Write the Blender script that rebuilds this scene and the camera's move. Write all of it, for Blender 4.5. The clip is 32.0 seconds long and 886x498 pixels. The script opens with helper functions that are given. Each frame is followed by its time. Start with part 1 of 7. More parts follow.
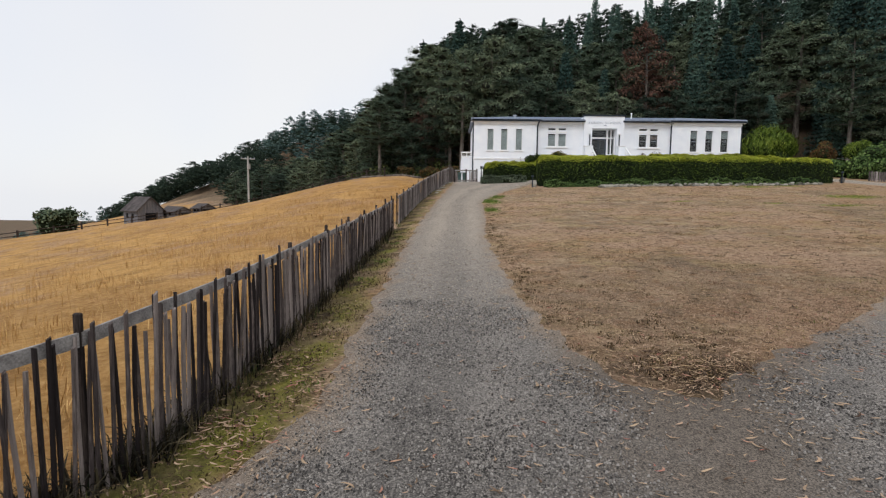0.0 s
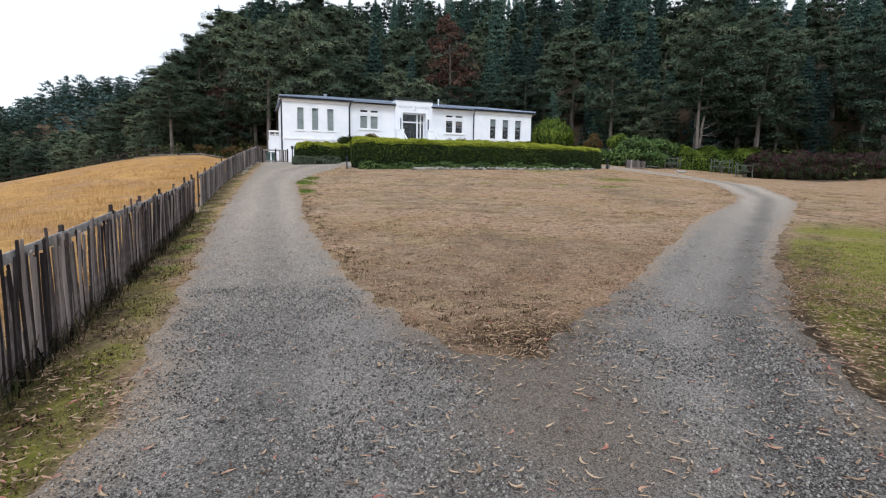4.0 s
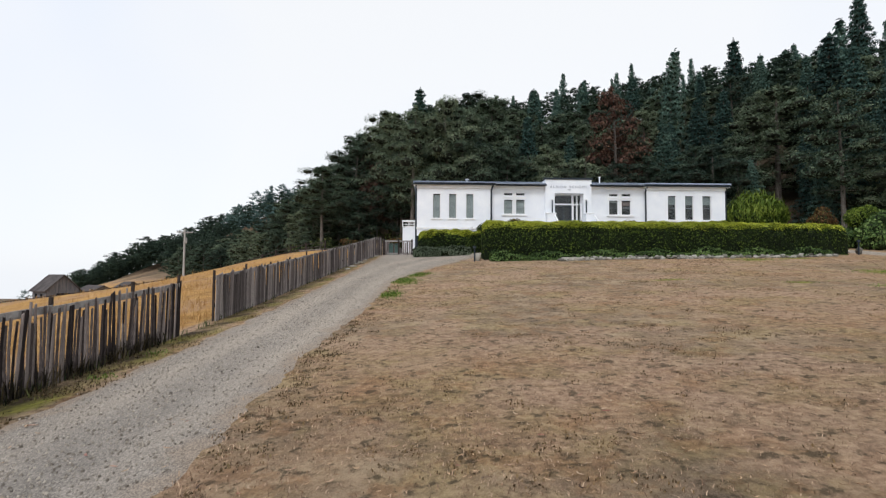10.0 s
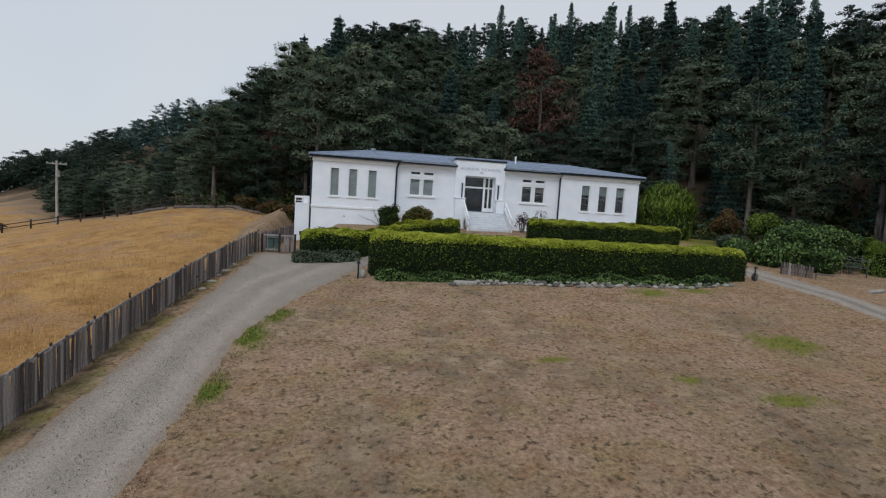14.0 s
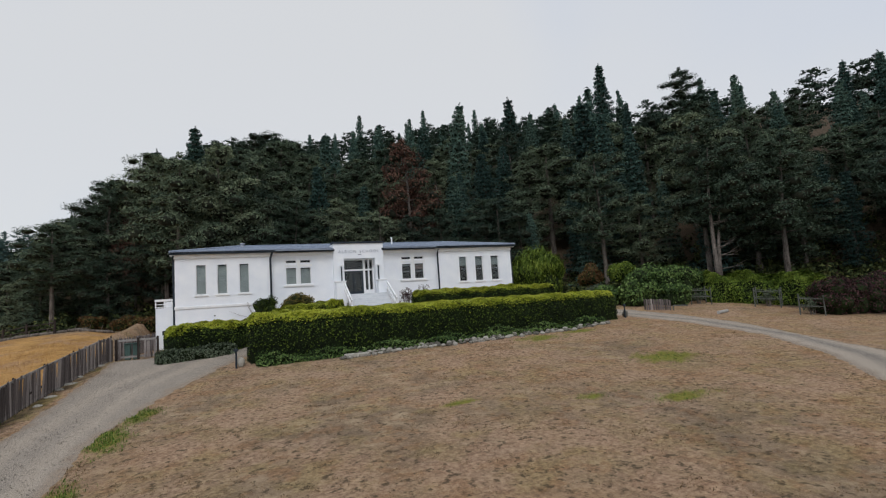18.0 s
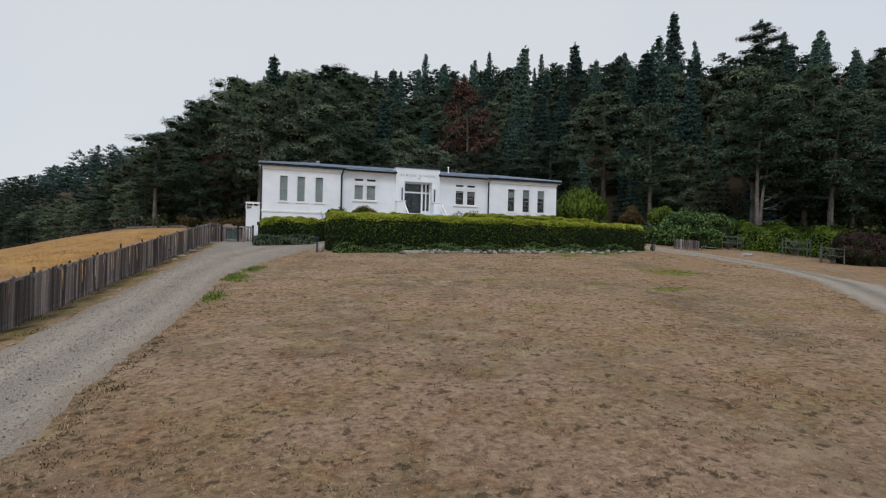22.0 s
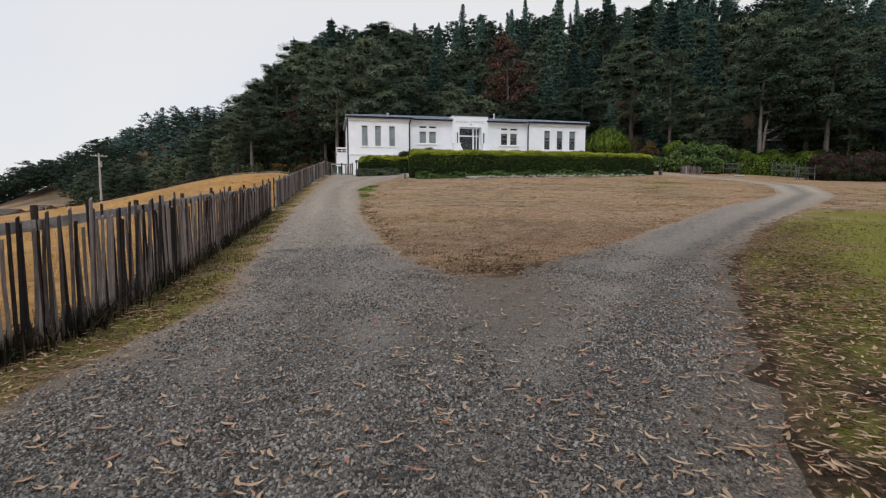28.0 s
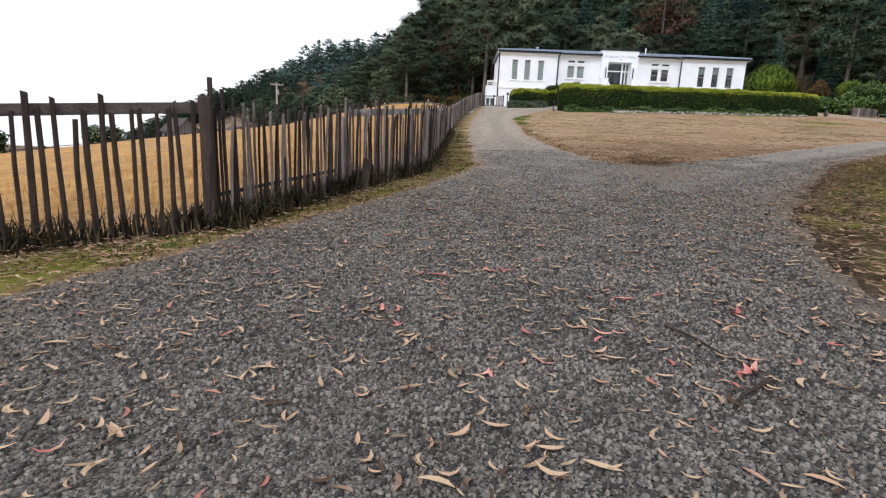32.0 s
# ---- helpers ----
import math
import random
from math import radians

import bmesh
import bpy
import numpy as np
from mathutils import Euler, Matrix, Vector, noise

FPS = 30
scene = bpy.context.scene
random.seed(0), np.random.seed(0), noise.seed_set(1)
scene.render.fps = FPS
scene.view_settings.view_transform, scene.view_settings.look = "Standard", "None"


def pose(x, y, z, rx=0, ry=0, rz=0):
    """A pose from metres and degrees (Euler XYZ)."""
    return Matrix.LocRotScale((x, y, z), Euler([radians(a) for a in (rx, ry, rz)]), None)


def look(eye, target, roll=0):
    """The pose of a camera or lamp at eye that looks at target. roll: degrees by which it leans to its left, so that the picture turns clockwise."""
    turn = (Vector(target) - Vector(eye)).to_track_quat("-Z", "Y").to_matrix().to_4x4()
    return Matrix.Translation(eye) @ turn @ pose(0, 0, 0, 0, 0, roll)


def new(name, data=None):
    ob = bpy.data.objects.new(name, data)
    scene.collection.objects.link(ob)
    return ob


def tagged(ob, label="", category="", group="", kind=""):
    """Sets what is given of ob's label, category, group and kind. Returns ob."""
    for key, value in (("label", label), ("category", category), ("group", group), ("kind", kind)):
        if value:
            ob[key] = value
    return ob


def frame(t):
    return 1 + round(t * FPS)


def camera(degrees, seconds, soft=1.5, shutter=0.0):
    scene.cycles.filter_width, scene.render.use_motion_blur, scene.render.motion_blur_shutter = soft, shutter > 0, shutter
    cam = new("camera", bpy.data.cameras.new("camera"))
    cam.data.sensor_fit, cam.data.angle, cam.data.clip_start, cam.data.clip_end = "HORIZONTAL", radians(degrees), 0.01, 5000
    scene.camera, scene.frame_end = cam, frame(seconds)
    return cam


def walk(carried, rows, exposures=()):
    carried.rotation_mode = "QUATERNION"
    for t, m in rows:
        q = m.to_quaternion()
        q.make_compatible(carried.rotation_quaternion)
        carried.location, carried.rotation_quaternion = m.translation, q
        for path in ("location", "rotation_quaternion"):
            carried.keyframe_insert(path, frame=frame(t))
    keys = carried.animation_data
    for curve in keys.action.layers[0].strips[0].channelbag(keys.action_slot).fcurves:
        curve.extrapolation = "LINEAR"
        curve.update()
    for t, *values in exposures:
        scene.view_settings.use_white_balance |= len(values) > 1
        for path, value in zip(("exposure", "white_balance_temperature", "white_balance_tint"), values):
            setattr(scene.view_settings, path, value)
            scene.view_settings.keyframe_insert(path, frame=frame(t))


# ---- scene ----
cam = camera(80.65, 32.0, soft=1.2, shutter=0.08)
PATH = [
    (0, (-17.144, -58.980, 0.835), (-17.208, -54.998, 0.463), 0.66),
    (0.5, (-17.208, -58.844, 0.749), (-16.784, -54.888, 0.335), 0.96),
    (1, (-17.301, -58.839, 0.711), (-16.386, -54.975, 0.226), 1.33),
    (1.5, (-17.339, -58.912, 0.669), (-16.130, -55.134, 0.149), 1.33),
    (2, (-17.358, -58.924, 0.623), (-16.039, -55.181, 0.121), 1.54),
    (2.5, (-17.353, -58.876, 0.596), (-16.008, -55.140, 0.113), 1.68),
    (4.5, (-17.362, -58.411, 0.751), (-16.072, -54.654, 0.281), -0.30),
    (5, (-17.406, -58.255, 0.866), (-16.155, -54.484, 0.397), -3.35),
    (5.5, (-17.379, -58.073, 0.974), (-16.190, -54.295, 0.419), -4.91),
    (6, (-17.279, -57.932, 1.002), (-16.173, -54.206, 0.057), -5.24),
    (6.5, (-17.104, -57.672, 1.088), (-16.119, -54.179, -0.593), -4.35),
    (7, (-16.862, -57.227, 1.079), (-15.990, -54.050, -1.190), -3.31),
    (7.5, (-16.466, -56.549, 1.010), (-15.740, -53.557, -1.544), -3.23),
    (8, (-15.915, -55.391, 0.788), (-15.336, -52.374, -1.774), -3.54),
    (8.5, (-15.167, -53.818, 0.531), (-14.795, -50.387, -1.491), -4.56),
    (9, (-14.528, -52.138, 0.370), (-14.266, -48.338, -0.850), -3.23),
    (9.5, (-13.900, -50.333, 0.671), (-13.719, -46.368, 0.175), -0.86),
    (10, (-13.228, -49.032, 1.051), (-13.154, -45.038, 1.255), 0.35),
    (10.5, (-12.575, -48.256, 1.584), (-12.515, -44.374, 2.546), 0.33),
    (11, (-11.966, -47.433, 2.415), (-11.859, -43.690, 3.820), 0.42),
    (11.5, (-11.455, -46.493, 3.260), (-11.303, -42.702, 4.529), 0.97),
    (12, (-11.292, -45.674, 4.307), (-11.089, -41.738, 4.990), 1.13),
    (12.5, (-11.095, -45.218, 5.113), (-10.850, -41.228, 5.242), 1.72),
    (13, (-10.878, -45.213, 5.738), (-10.587, -41.227, 5.572), 2.37),
    (13.5, (-10.706, -45.215, 6.238), (-10.291, -41.245, 5.970), 3.13),
    (14, (-10.557, -45.273, 6.611), (-9.930, -41.339, 6.244), 3.66),
    (14.5, (-10.423, -45.307, 6.835), (-9.545, -41.439, 6.317), 4.16),
    (15, (-10.327, -45.157, 6.855), (-9.197, -41.363, 6.280), 4.62),
    (15.5, (-10.290, -44.999, 6.706), (-8.962, -41.252, 6.259), 4.39),
    (17.5, (-10.489, -44.729, 5.147), (-9.023, -41.012, 5.330), -2.31),
    (18, (-10.657, -44.782, 4.526), (-9.159, -41.097, 4.940), -3.92),
    (18.5, (-10.810, -45.029, 3.857), (-9.341, -41.351, 4.419), -3.32),
    (19, (-10.867, -45.422, 3.456), (-9.497, -41.699, 3.972), -1.96),
    (19.5, (-10.986, -45.846, 3.117), (-9.720, -42.080, 3.579), -1.23),
    (20, (-11.173, -46.400, 2.853), (-9.966, -42.608, 3.261), -1.33),
    (20.5, (-11.400, -47.060, 2.654), (-10.211, -43.256, 2.997), -1.15),
    (21, (-11.641, -47.846, 2.509), (-10.463, -44.030, 2.743), -0.49),
    (21.5, (-11.847, -48.763, 2.340), (-10.701, -44.932, 2.463), 0.45),
    (22, (-12.131, -49.661, 2.179), (-11.017, -45.819, 2.201), 1.34),
    (22.5, (-12.360, -50.521, 1.975), (-11.286, -46.668, 1.967), 2.01),
    (23, (-12.583, -51.325, 1.735), (-11.549, -47.461, 1.763), 2.42),
    (23.5, (-12.821, -52.127, 1.505), (-11.824, -48.255, 1.618), 2.93),
    (24, (-13.066, -52.937, 1.270), (-12.092, -49.062, 1.449), 3.49),
    (24.5, (-13.343, -53.800, 1.045), (-12.377, -49.923, 1.236), 3.94),
    (26.5, (-15.557, -58.442, 0.431), (-14.682, -54.539, 0.367), 3.28),
    (27, (-16.087, -59.495, 0.212), (-15.234, -55.590, 0.048), 2.03),
    (27.5, (-16.565, -60.453, -0.006), (-15.726, -56.551, -0.269), 0.73),
    (28, (-17.057, -61.464, -0.180), (-16.216, -57.569, -0.526), -0.13),
    (28.5, (-17.466, -62.366, -0.344), (-16.615, -58.480, -0.756), -0.70),
    (29, (-17.843, -63.241, -0.462), (-16.992, -59.362, -0.947), -0.79),
    (29.5, (-18.256, -64.178, -0.589), (-17.422, -60.314, -1.200), -0.27),
    (30, (-18.585, -64.984, -0.668), (-17.812, -61.132, -1.423), -0.45),
    (30.5, (-18.812, -65.632, -0.739), (-18.173, -61.784, -1.624), -0.55),
    (31, (-18.982, -66.160, -0.809), (-18.529, -62.305, -1.775), -0.32),
    (31.5, (-19.129, -66.557, -0.871), (-18.901, -62.680, -1.830), 0.73),
    (32, (-19.256, -66.771, -0.995), (-19.342, -62.858, -1.819), 2.49),
]
walk(cam, [(t, look(eye, target, roll)) for t, eye, target, roll in PATH],
     [(0, 0.25, 6350, 13), (1, 0.4, 6150, 13), (2, 0.6, 5950, 12), (5, 0.54, 5950, 12), (6, 0.58, 6050, 12), (7.5, 0.87, 6250, 13), (9, 1.12, 5900, 12), (10, 0.38, 6250, 12), (10.5, 0.18, 6550, 13), (11, -0.06, 6650, 13), (12, -0.3, 5900, 9), (13.2, -0.34, 5750, 9), (14.2, -0.15, 5950, 11), (15, 0.0, 5950, 11), (18, -0.08, 6200, 12), (19.2, -0.2, 6150, 11), (21, -0.24, 6050, 11), (22, -0.08, 6100, 11), (24.5, 0.02, 6200, 12), (27, -0.08, 6350, 12), (28.5, 0.24, 6350, 14), (30, 0.34, 6350, 14), (31, 0.4, 6300, 14), (32, 0.66, 6250, 14)])

# ---------- world and sun: a bright overcast afternoon ----------
SUN_EL, SUN_AZ = 48.0, 205.0
world = bpy.data.worlds.new("sky")
scene.world = world
world.use_nodes = True
wn, wl = world.node_tree.nodes, world.node_tree.links
wn.clear()
w_out = wn.new("ShaderNodeOutputWorld")
w_bg = wn.new("ShaderNodeBackground")
w_sky = wn.new("ShaderNodeTexSky")
w_sky.sky_type = 'NISHITA'
w_sky.sun_disc = False
w_sky.sun_elevation, w_sky.sun_rotation = radians(SUN_EL), radians(SUN_AZ)
w_bg2 = wn.new("ShaderNodeBackground")
w_add = wn.new("ShaderNodeAddShader")
w_geo = wn.new("ShaderNodeTexCoord")
w_noise = wn.new("ShaderNodeTexNoise")
w_noise.inputs["Scale"].default_value = 1.3
w_noise.inputs["Detail"].default_value = 3.0
w_ramp = wn.new("ShaderNodeValToRGB")
w_ramp.color_ramp.elements[0].position, w_ramp.color_ramp.elements[0].color = 0.36, (0.615, 0.65, 0.695, 1)
w_ramp.color_ramp.elements[1].position, w_ramp.color_ramp.elements[1].color = 0.60, (0.70, 0.70, 0.675, 1)
wl.new(w_geo.outputs["Generated"], w_noise.inputs["Vector"])
wl.new(w_noise.outputs["Fac"], w_ramp.inputs["Fac"])
wl.new(w_sky.outputs["Color"], w_bg.inputs["Color"])
wl.new(w_ramp.outputs["Color"], w_bg2.inputs["Color"])
w_bg.inputs["Strength"].default_value = 0.012
w_bg2.inputs["Strength"].default_value = 1.0
wl.new(w_bg.outputs[0], w_add.inputs[0])
wl.new(w_bg2.outputs[0], w_add.inputs[1])
wl.new(w_add.outputs[0], w_out.inputs["Surface"])

sun_data = bpy.data.lights.new("sun", 'SUN')
sun_data.energy, sun_data.angle, sun_data.color = 1.08, radians(20), (1.0, 0.97, 0.92)
sun = new("sun", sun_data)
sun.matrix_world = look((-20, -60, 60), (-20 + 20, -60 + 45, 60 - 54))

# ---------- materials ----------
def rgb(r, g, b):
    """Linear colour from 8-bit values."""
    return tuple((c / 255 / 12.92 if c <= 10 else ((c / 255 + 0.055) / 1.055) ** 2.4) for c in (r, g, b)) + (1,)


def mat(name, colors, scale=3.0, fine=40.0, rough=0.8, bump=0.3, dist=0.02, metal=0.0, stretch=(1, 1, 1), per_object=0.0, per_island=0.0, spec=0.12, space="Object"):
    """A two-scale noise material: colors is a list of (position, colour) along a ramp."""
    m = bpy.data.materials.new(name)
    m.use_nodes = True
    n, l = m.node_tree.nodes, m.node_tree.links
    b = n["Principled BSDF"]
    tc, mp = n.new("ShaderNodeTexCoord"), n.new("ShaderNodeMapping")
    mp.inputs["Scale"].default_value = stretch
    if space == "World":
        geo = n.new("ShaderNodeNewGeometry")
        l.new(geo.outputs["Position"], mp.inputs["Vector"])
    else:
        l.new(tc.outputs["Object"], mp.inputs["Vector"])
    n1, n2 = n.new("ShaderNodeTexNoise"), n.new("ShaderNodeTexNoise")
    n1.inputs["Scale"].default_value, n1.inputs["Detail"].default_value = scale, 5
    n2.inputs["Scale"].default_value, n2.inputs["Detail"].default_value = fine, 4
    l.new(mp.outputs[0], n1.inputs["Vector"]), l.new(mp.outputs[0], n2.inputs["Vector"])
    mix = n.new("ShaderNodeMix")
    mix.inputs["Factor"].default_value = 0.45
    l.new(n1.outputs["Fac"], mix.inputs["A"]), l.new(n2.outputs["Fac"], mix.inputs["B"])
    val = mix.outputs["Result"]
    for kind, amount in (("ShaderNodeObjectInfo", per_object), ("ShaderNodeNewGeometry", per_island)):
        if amount:
            info, ma, ad = n.new(kind), n.new("ShaderNodeMath"), n.new("ShaderNodeMath")
            ma.operation, ad.operation = 'MULTIPLY_ADD', 'ADD'
            ma.inputs[1].default_value, ma.inputs[2].default_value = amount, -amount / 2
            l.new(info.outputs["Random" if kind == "ShaderNodeObjectInfo" else "Random Per Island"], ma.inputs[0])
            l.new(val, ad.inputs[0]), l.new(ma.outputs[0], ad.inputs[1])
            val = ad.outputs[0]
    ramp = n.new("ShaderNodeValToRGB")
    e = ramp.color_ramp.elements
    while len(e) < len(colors):
        e.new(0.5)
    for el, (p, c) in zip(e, colors):
        el.position, el.color = p, c
    l.new(val, ramp.inputs["Fac"])
    l.new(ramp.outputs["Color"], b.inputs["Base Color"])
    b.inputs["Roughness"].default_value, b.inputs["Metallic"].default_value = rough, metal
    b.inputs["Specular IOR Level"].default_value = spec
    if bump:
        bp = n.new("ShaderNodeBump")
        bp.inputs["Strength"].default_value, bp.inputs["Distance"].default_value = bump, dist
        l.new(n2.outputs["Fac"], bp.inputs["Height"])
        l.new(bp.outputs[0], b.inputs["Normal"])
    return m


def two(c1, c2, lo=0.38, hi=0.62):
    return [(lo, c1), (hi, c2)]


M_WALL = mat("white_stucco", two(rgb(230, 235, 242), rgb(246, 249, 252)), 0.8, 60, 0.85, 0.25, 0.01)
M_TRIM = mat("white_trim_paint", two(rgb(226, 229, 232), rgb(243, 243, 242)), 2, 50, 0.5, 0.1, 0.004)
M_DARK = mat("dark_gutter_paint", two(rgb(34, 42, 50), rgb(58, 66, 74)), 2, 40, 0.5, 0.1, 0.004)
M_ROOF = mat("grey_blue_shingle", two(rgb(120, 131, 148), rgb(152, 162, 178)), 2.0, 30, 0.85, 0.4, 0.02, per_object=0.2)
# Near-black colour stands for the darkness of unlit interiors.
M_ROOM = mat("interior_darkness", two(rgb(12, 13, 15), rgb(22, 22, 24)), 1, 10, 0.9, 0)
M_HALL = mat("pale_hall_paint", two(rgb(120, 130, 134), rgb(146, 154, 156)), 1, 20, 0.8, 0)
M_BLIND = mat("grey_blind", two(rgb(150, 158, 160), rgb(178, 184, 184)), 2, 40, 0.8, 0.1, 0.004)
M_PINKCURT = mat("rose_curtain", two(rgb(112, 92, 92), rgb(140, 118, 114)), 3, 30, 0.9, 0.2, 0.01)
M_LETTER = mat("grey_letter", two(rgb(150, 156, 166), rgb(176, 181, 190)), 4, 40, 0.6, 0)
M_STEP = mat("grey_step_paint", two(rgb(196, 200, 204), rgb(220, 222, 224)), 2, 40, 0.7, 0.15, 0.005)
M_BARK = mat("pine_bark", two(rgb(68, 62, 58), rgb(132, 124, 116)), 3, 18, 0.9, 0.8, 0.05, stretch=(1, 1, 0.25))
M_PINE = mat("pine_needles", [(0.26, rgb(44, 58, 50)), (0.5, rgb(78, 94, 76)), (0.76, rgb(122, 132, 104))], 0.8, 3, 0.8, 0, per_object=0.4, per_island=0.16)
M_FIR = mat("fir_needles", [(0.26, rgb(38, 56, 53)), (0.5, rgb(66, 92, 85)), (0.76, rgb(110, 134, 117))], 0.8, 3, 0.8, 0, per_object=0.35, per_island=0.16)
# Shade among the twigs inside each foliage pad, put into a dark colour.
M_PADSHADE = mat("shaded_needles_and_twigs", two(rgb(26, 30, 24), rgb(52, 54, 42)), 2, 9, 0.9, 0.6, 0.08)
# Distance haze over the ridge is put into this bluish base colour.
M_RIDGE = mat("haze_tinted_needles", [(0.26, rgb(44, 62, 62)), (0.5, rgb(78, 102, 98)), (0.76, rgb(118, 138, 128))], 0.08, 0.6, 0.85, 0, per_island=0.12)
M_DEADPINE = mat("browned_needles", [(0.3, rgb(58, 42, 38)), (0.5, rgb(88, 62, 54)), (0.7, rgb(112, 86, 70))], 0.5, 3, 0.85, 0, per_object=0.2, per_island=0.3)
# Yellow new growth, with light from above also put into the colour.
M_HEDGETOP = mat("hedge_toplit_growth", [(0.3, rgb(110, 124, 30)), (0.5, rgb(160, 168, 44)), (0.72, rgb(194, 196, 76))], 0.6, 5, 0.5, 0, per_island=0.4)
# Leaf colour darkened so that hedge sides look shaded below the top.
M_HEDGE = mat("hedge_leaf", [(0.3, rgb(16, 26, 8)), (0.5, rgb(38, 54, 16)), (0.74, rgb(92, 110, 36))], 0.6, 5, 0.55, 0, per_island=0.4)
# Dark body colours that stand for the shade between hedge and shrub leaves.
M_HEDGEBODY = mat("hedge_inner_shade", two(rgb(12, 18, 8), rgb(28, 38, 16)), 3, 14, 0.9, 0.6, 0.08)
M_SHADE = mat("shrub_inner_shade", two(rgb(22, 30, 16), rgb(46, 58, 32)), 3, 14, 0.9, 0.6, 0.08)
M_UNDER = mat("undergrowth_leaf", [(0.3, rgb(30, 38, 24)), (0.5, rgb(58, 70, 40)), (0.72, rgb(104, 108, 62))], 0.6, 5, 0.7, 0, per_island=0.4, space="World")
M_SHRUB = mat("shrub_leaf", [(0.3, rgb(46, 66, 34)), (0.5, rgb(80, 104, 52)), (0.7, rgb(118, 138, 80))], 0.6, 5, 0.6, 0, per_object=0.2, per_island=0.4)
M_BRIGHT = mat("bright_shrub_leaf", [(0.3, rgb(48, 66, 22)), (0.5, rgb(84, 104, 34)), (0.72, rgb(128, 142, 58))], 0.6, 5, 0.6, 0, per_island=0.35)
M_RUST = mat("rusty_shrub_leaf", [(0.3, rgb(66, 48, 32)), (0.5, rgb(102, 70, 44)), (0.7, rgb(98, 96, 54))], 0.6, 5, 0.7, 0, per_island=0.4)
M_OLIVE = mat("olive_bronze_leaf", [(0.3, rgb(62, 58, 32)), (0.5, rgb(92, 86, 44)), (0.7, rgb(132, 118, 60))], 0.6, 5, 0.7, 0, per_island=0.4)
M_PURPLE = mat("purple_hedge_leaf", [(0.3, rgb(40, 27, 30)), (0.5, rgb(64, 43, 45)), (0.7, rgb(88, 62, 60))], 0.6, 5, 0.65, 0, per_island=0.4)
M_LAVENDER = mat("grey_green_leaf", [(0.3, rgb(58, 66, 54)), (0.5, rgb(84, 96, 76)), (0.7, rgb(112, 120, 100))], 0.6, 5, 0.8, 0, per_island=0.4)
M_PICKET = mat("weathered_picket", [(0.3, rgb(42, 37, 37)), (0.5, rgb(80, 72, 70)), (0.7, rgb(136, 126, 121))], 1.5, 22, 0.9, 0.5, 0.01, stretch=(3, 3, 0.4), per_object=0.55)
M_PLANK = mat("pale_weathered_plank", [(0.3, rgb(66, 61, 60)), (0.5, rgb(110, 102, 100)), (0.7, rgb(162, 154, 150))], 1.5, 22, 0.9, 0.5, 0.01, stretch=(3, 3, 0.4), per_object=0.35)
M_RAIL = mat("grey_rail_board", two(rgb(120, 116, 114), rgb(172, 168, 164)), 2, 20, 0.85, 0.4, 0.006, stretch=(0.3, 3, 3))
# Darker copy of the rail: its backlit shade is put into the colour.
M_BACKLITRAIL = mat("backlit_rail_board", two(rgb(62, 55, 56), rgb(96, 88, 86)), 2, 20, 0.85, 0.4, 0.006, stretch=(0.3, 3, 3))
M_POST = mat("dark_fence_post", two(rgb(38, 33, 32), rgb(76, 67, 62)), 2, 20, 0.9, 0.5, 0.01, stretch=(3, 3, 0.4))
M_POLE = mat("grey_pole_wood", two(rgb(140, 138, 134), rgb(188, 186, 182)), 2, 20, 0.9, 0.3, 0.01, stretch=(3, 3, 0.2))
M_GUARD = mat("grey_guard_wood", two(rgb(72, 76, 72), rgb(110, 112, 106)), 2, 20, 0.9, 0.3, 0.01, stretch=(3, 3, 0.3))
M_STONE = mat("pale_border_stone", two(rgb(92, 89, 82), rgb(164, 160, 150)), 6, 26, 0.9, 0.5, 0.02, per_object=0.4)


def glass():
    m = bpy.data.materials.new("window_glass")
    m.use_nodes = True
    n, l = m.node_tree.nodes, m.node_tree.links
    n.clear()
    out, mx, tr, gl, fr = (n.new("ShaderNode" + k) for k in ("OutputMaterial", "MixShader", "BsdfTransparent", "BsdfGlossy", "Fresnel"))
    gl.inputs["Roughness"].default_value = 0.03
    tr.inputs["Color"].default_value = (0.9, 0.93, 0.92, 1)
    fr.inputs["IOR"].default_value = 1.5
    l.new(fr.outputs[0], mx.inputs[0]), l.new(tr.outputs[0], mx.inputs[1]), l.new(gl.outputs[0], mx.inputs[2]), l.new(mx.outputs[0], out.inputs[0])
    return m


M_GLASS = glass()

# ---------- mesh helpers ----------
def box(bm, x0, y0, z0, x1, y1, z1, bevel=0.0):
    r = bmesh.ops.create_cube(bm, size=1.0, matrix=Matrix.Translation(((x0 + x1) / 2, (y0 + y1) / 2, (z0 + z1) / 2)) @ Matrix.Diagonal((x1 - x0, y1 - y0, z1 - z0, 1)))
    if bevel:
        edges = list({e for vtx in r["verts"] for e in vtx.link_edges})
        bmesh.ops.bevel(bm, geom=edges, offset=bevel, segments=1, affect='EDGES')
    return r["verts"]


def boxm(m, x0, y0, z0, x1, y1, z1, bevel=0.0):
    bm = bmesh.new()
    box(bm, x0, y0, z0, x1, y1, z1, bevel)
    return bm


def tube(bm, a, b, r0, r1, sides=8, caps=True):
    a, b = Vector(a), Vector(b)
    d = b - a
    q = d.to_track_quat("Z", "Y").to_matrix().to_4x4()
    bmesh.ops.create_cone(bm, cap_ends=caps, segments=sides, radius1=r0, radius2=r1, depth=d.length, matrix=Matrix.Translation((a + b) / 2) @ q)


def mesh_of(name, bm, material, smooth=False):
    me = bpy.data.meshes.new(name)
    bm.to_mesh(me)
    bm.free()
    me.materials.append(material)
    if smooth:
        me.shade_smooth()
    return me


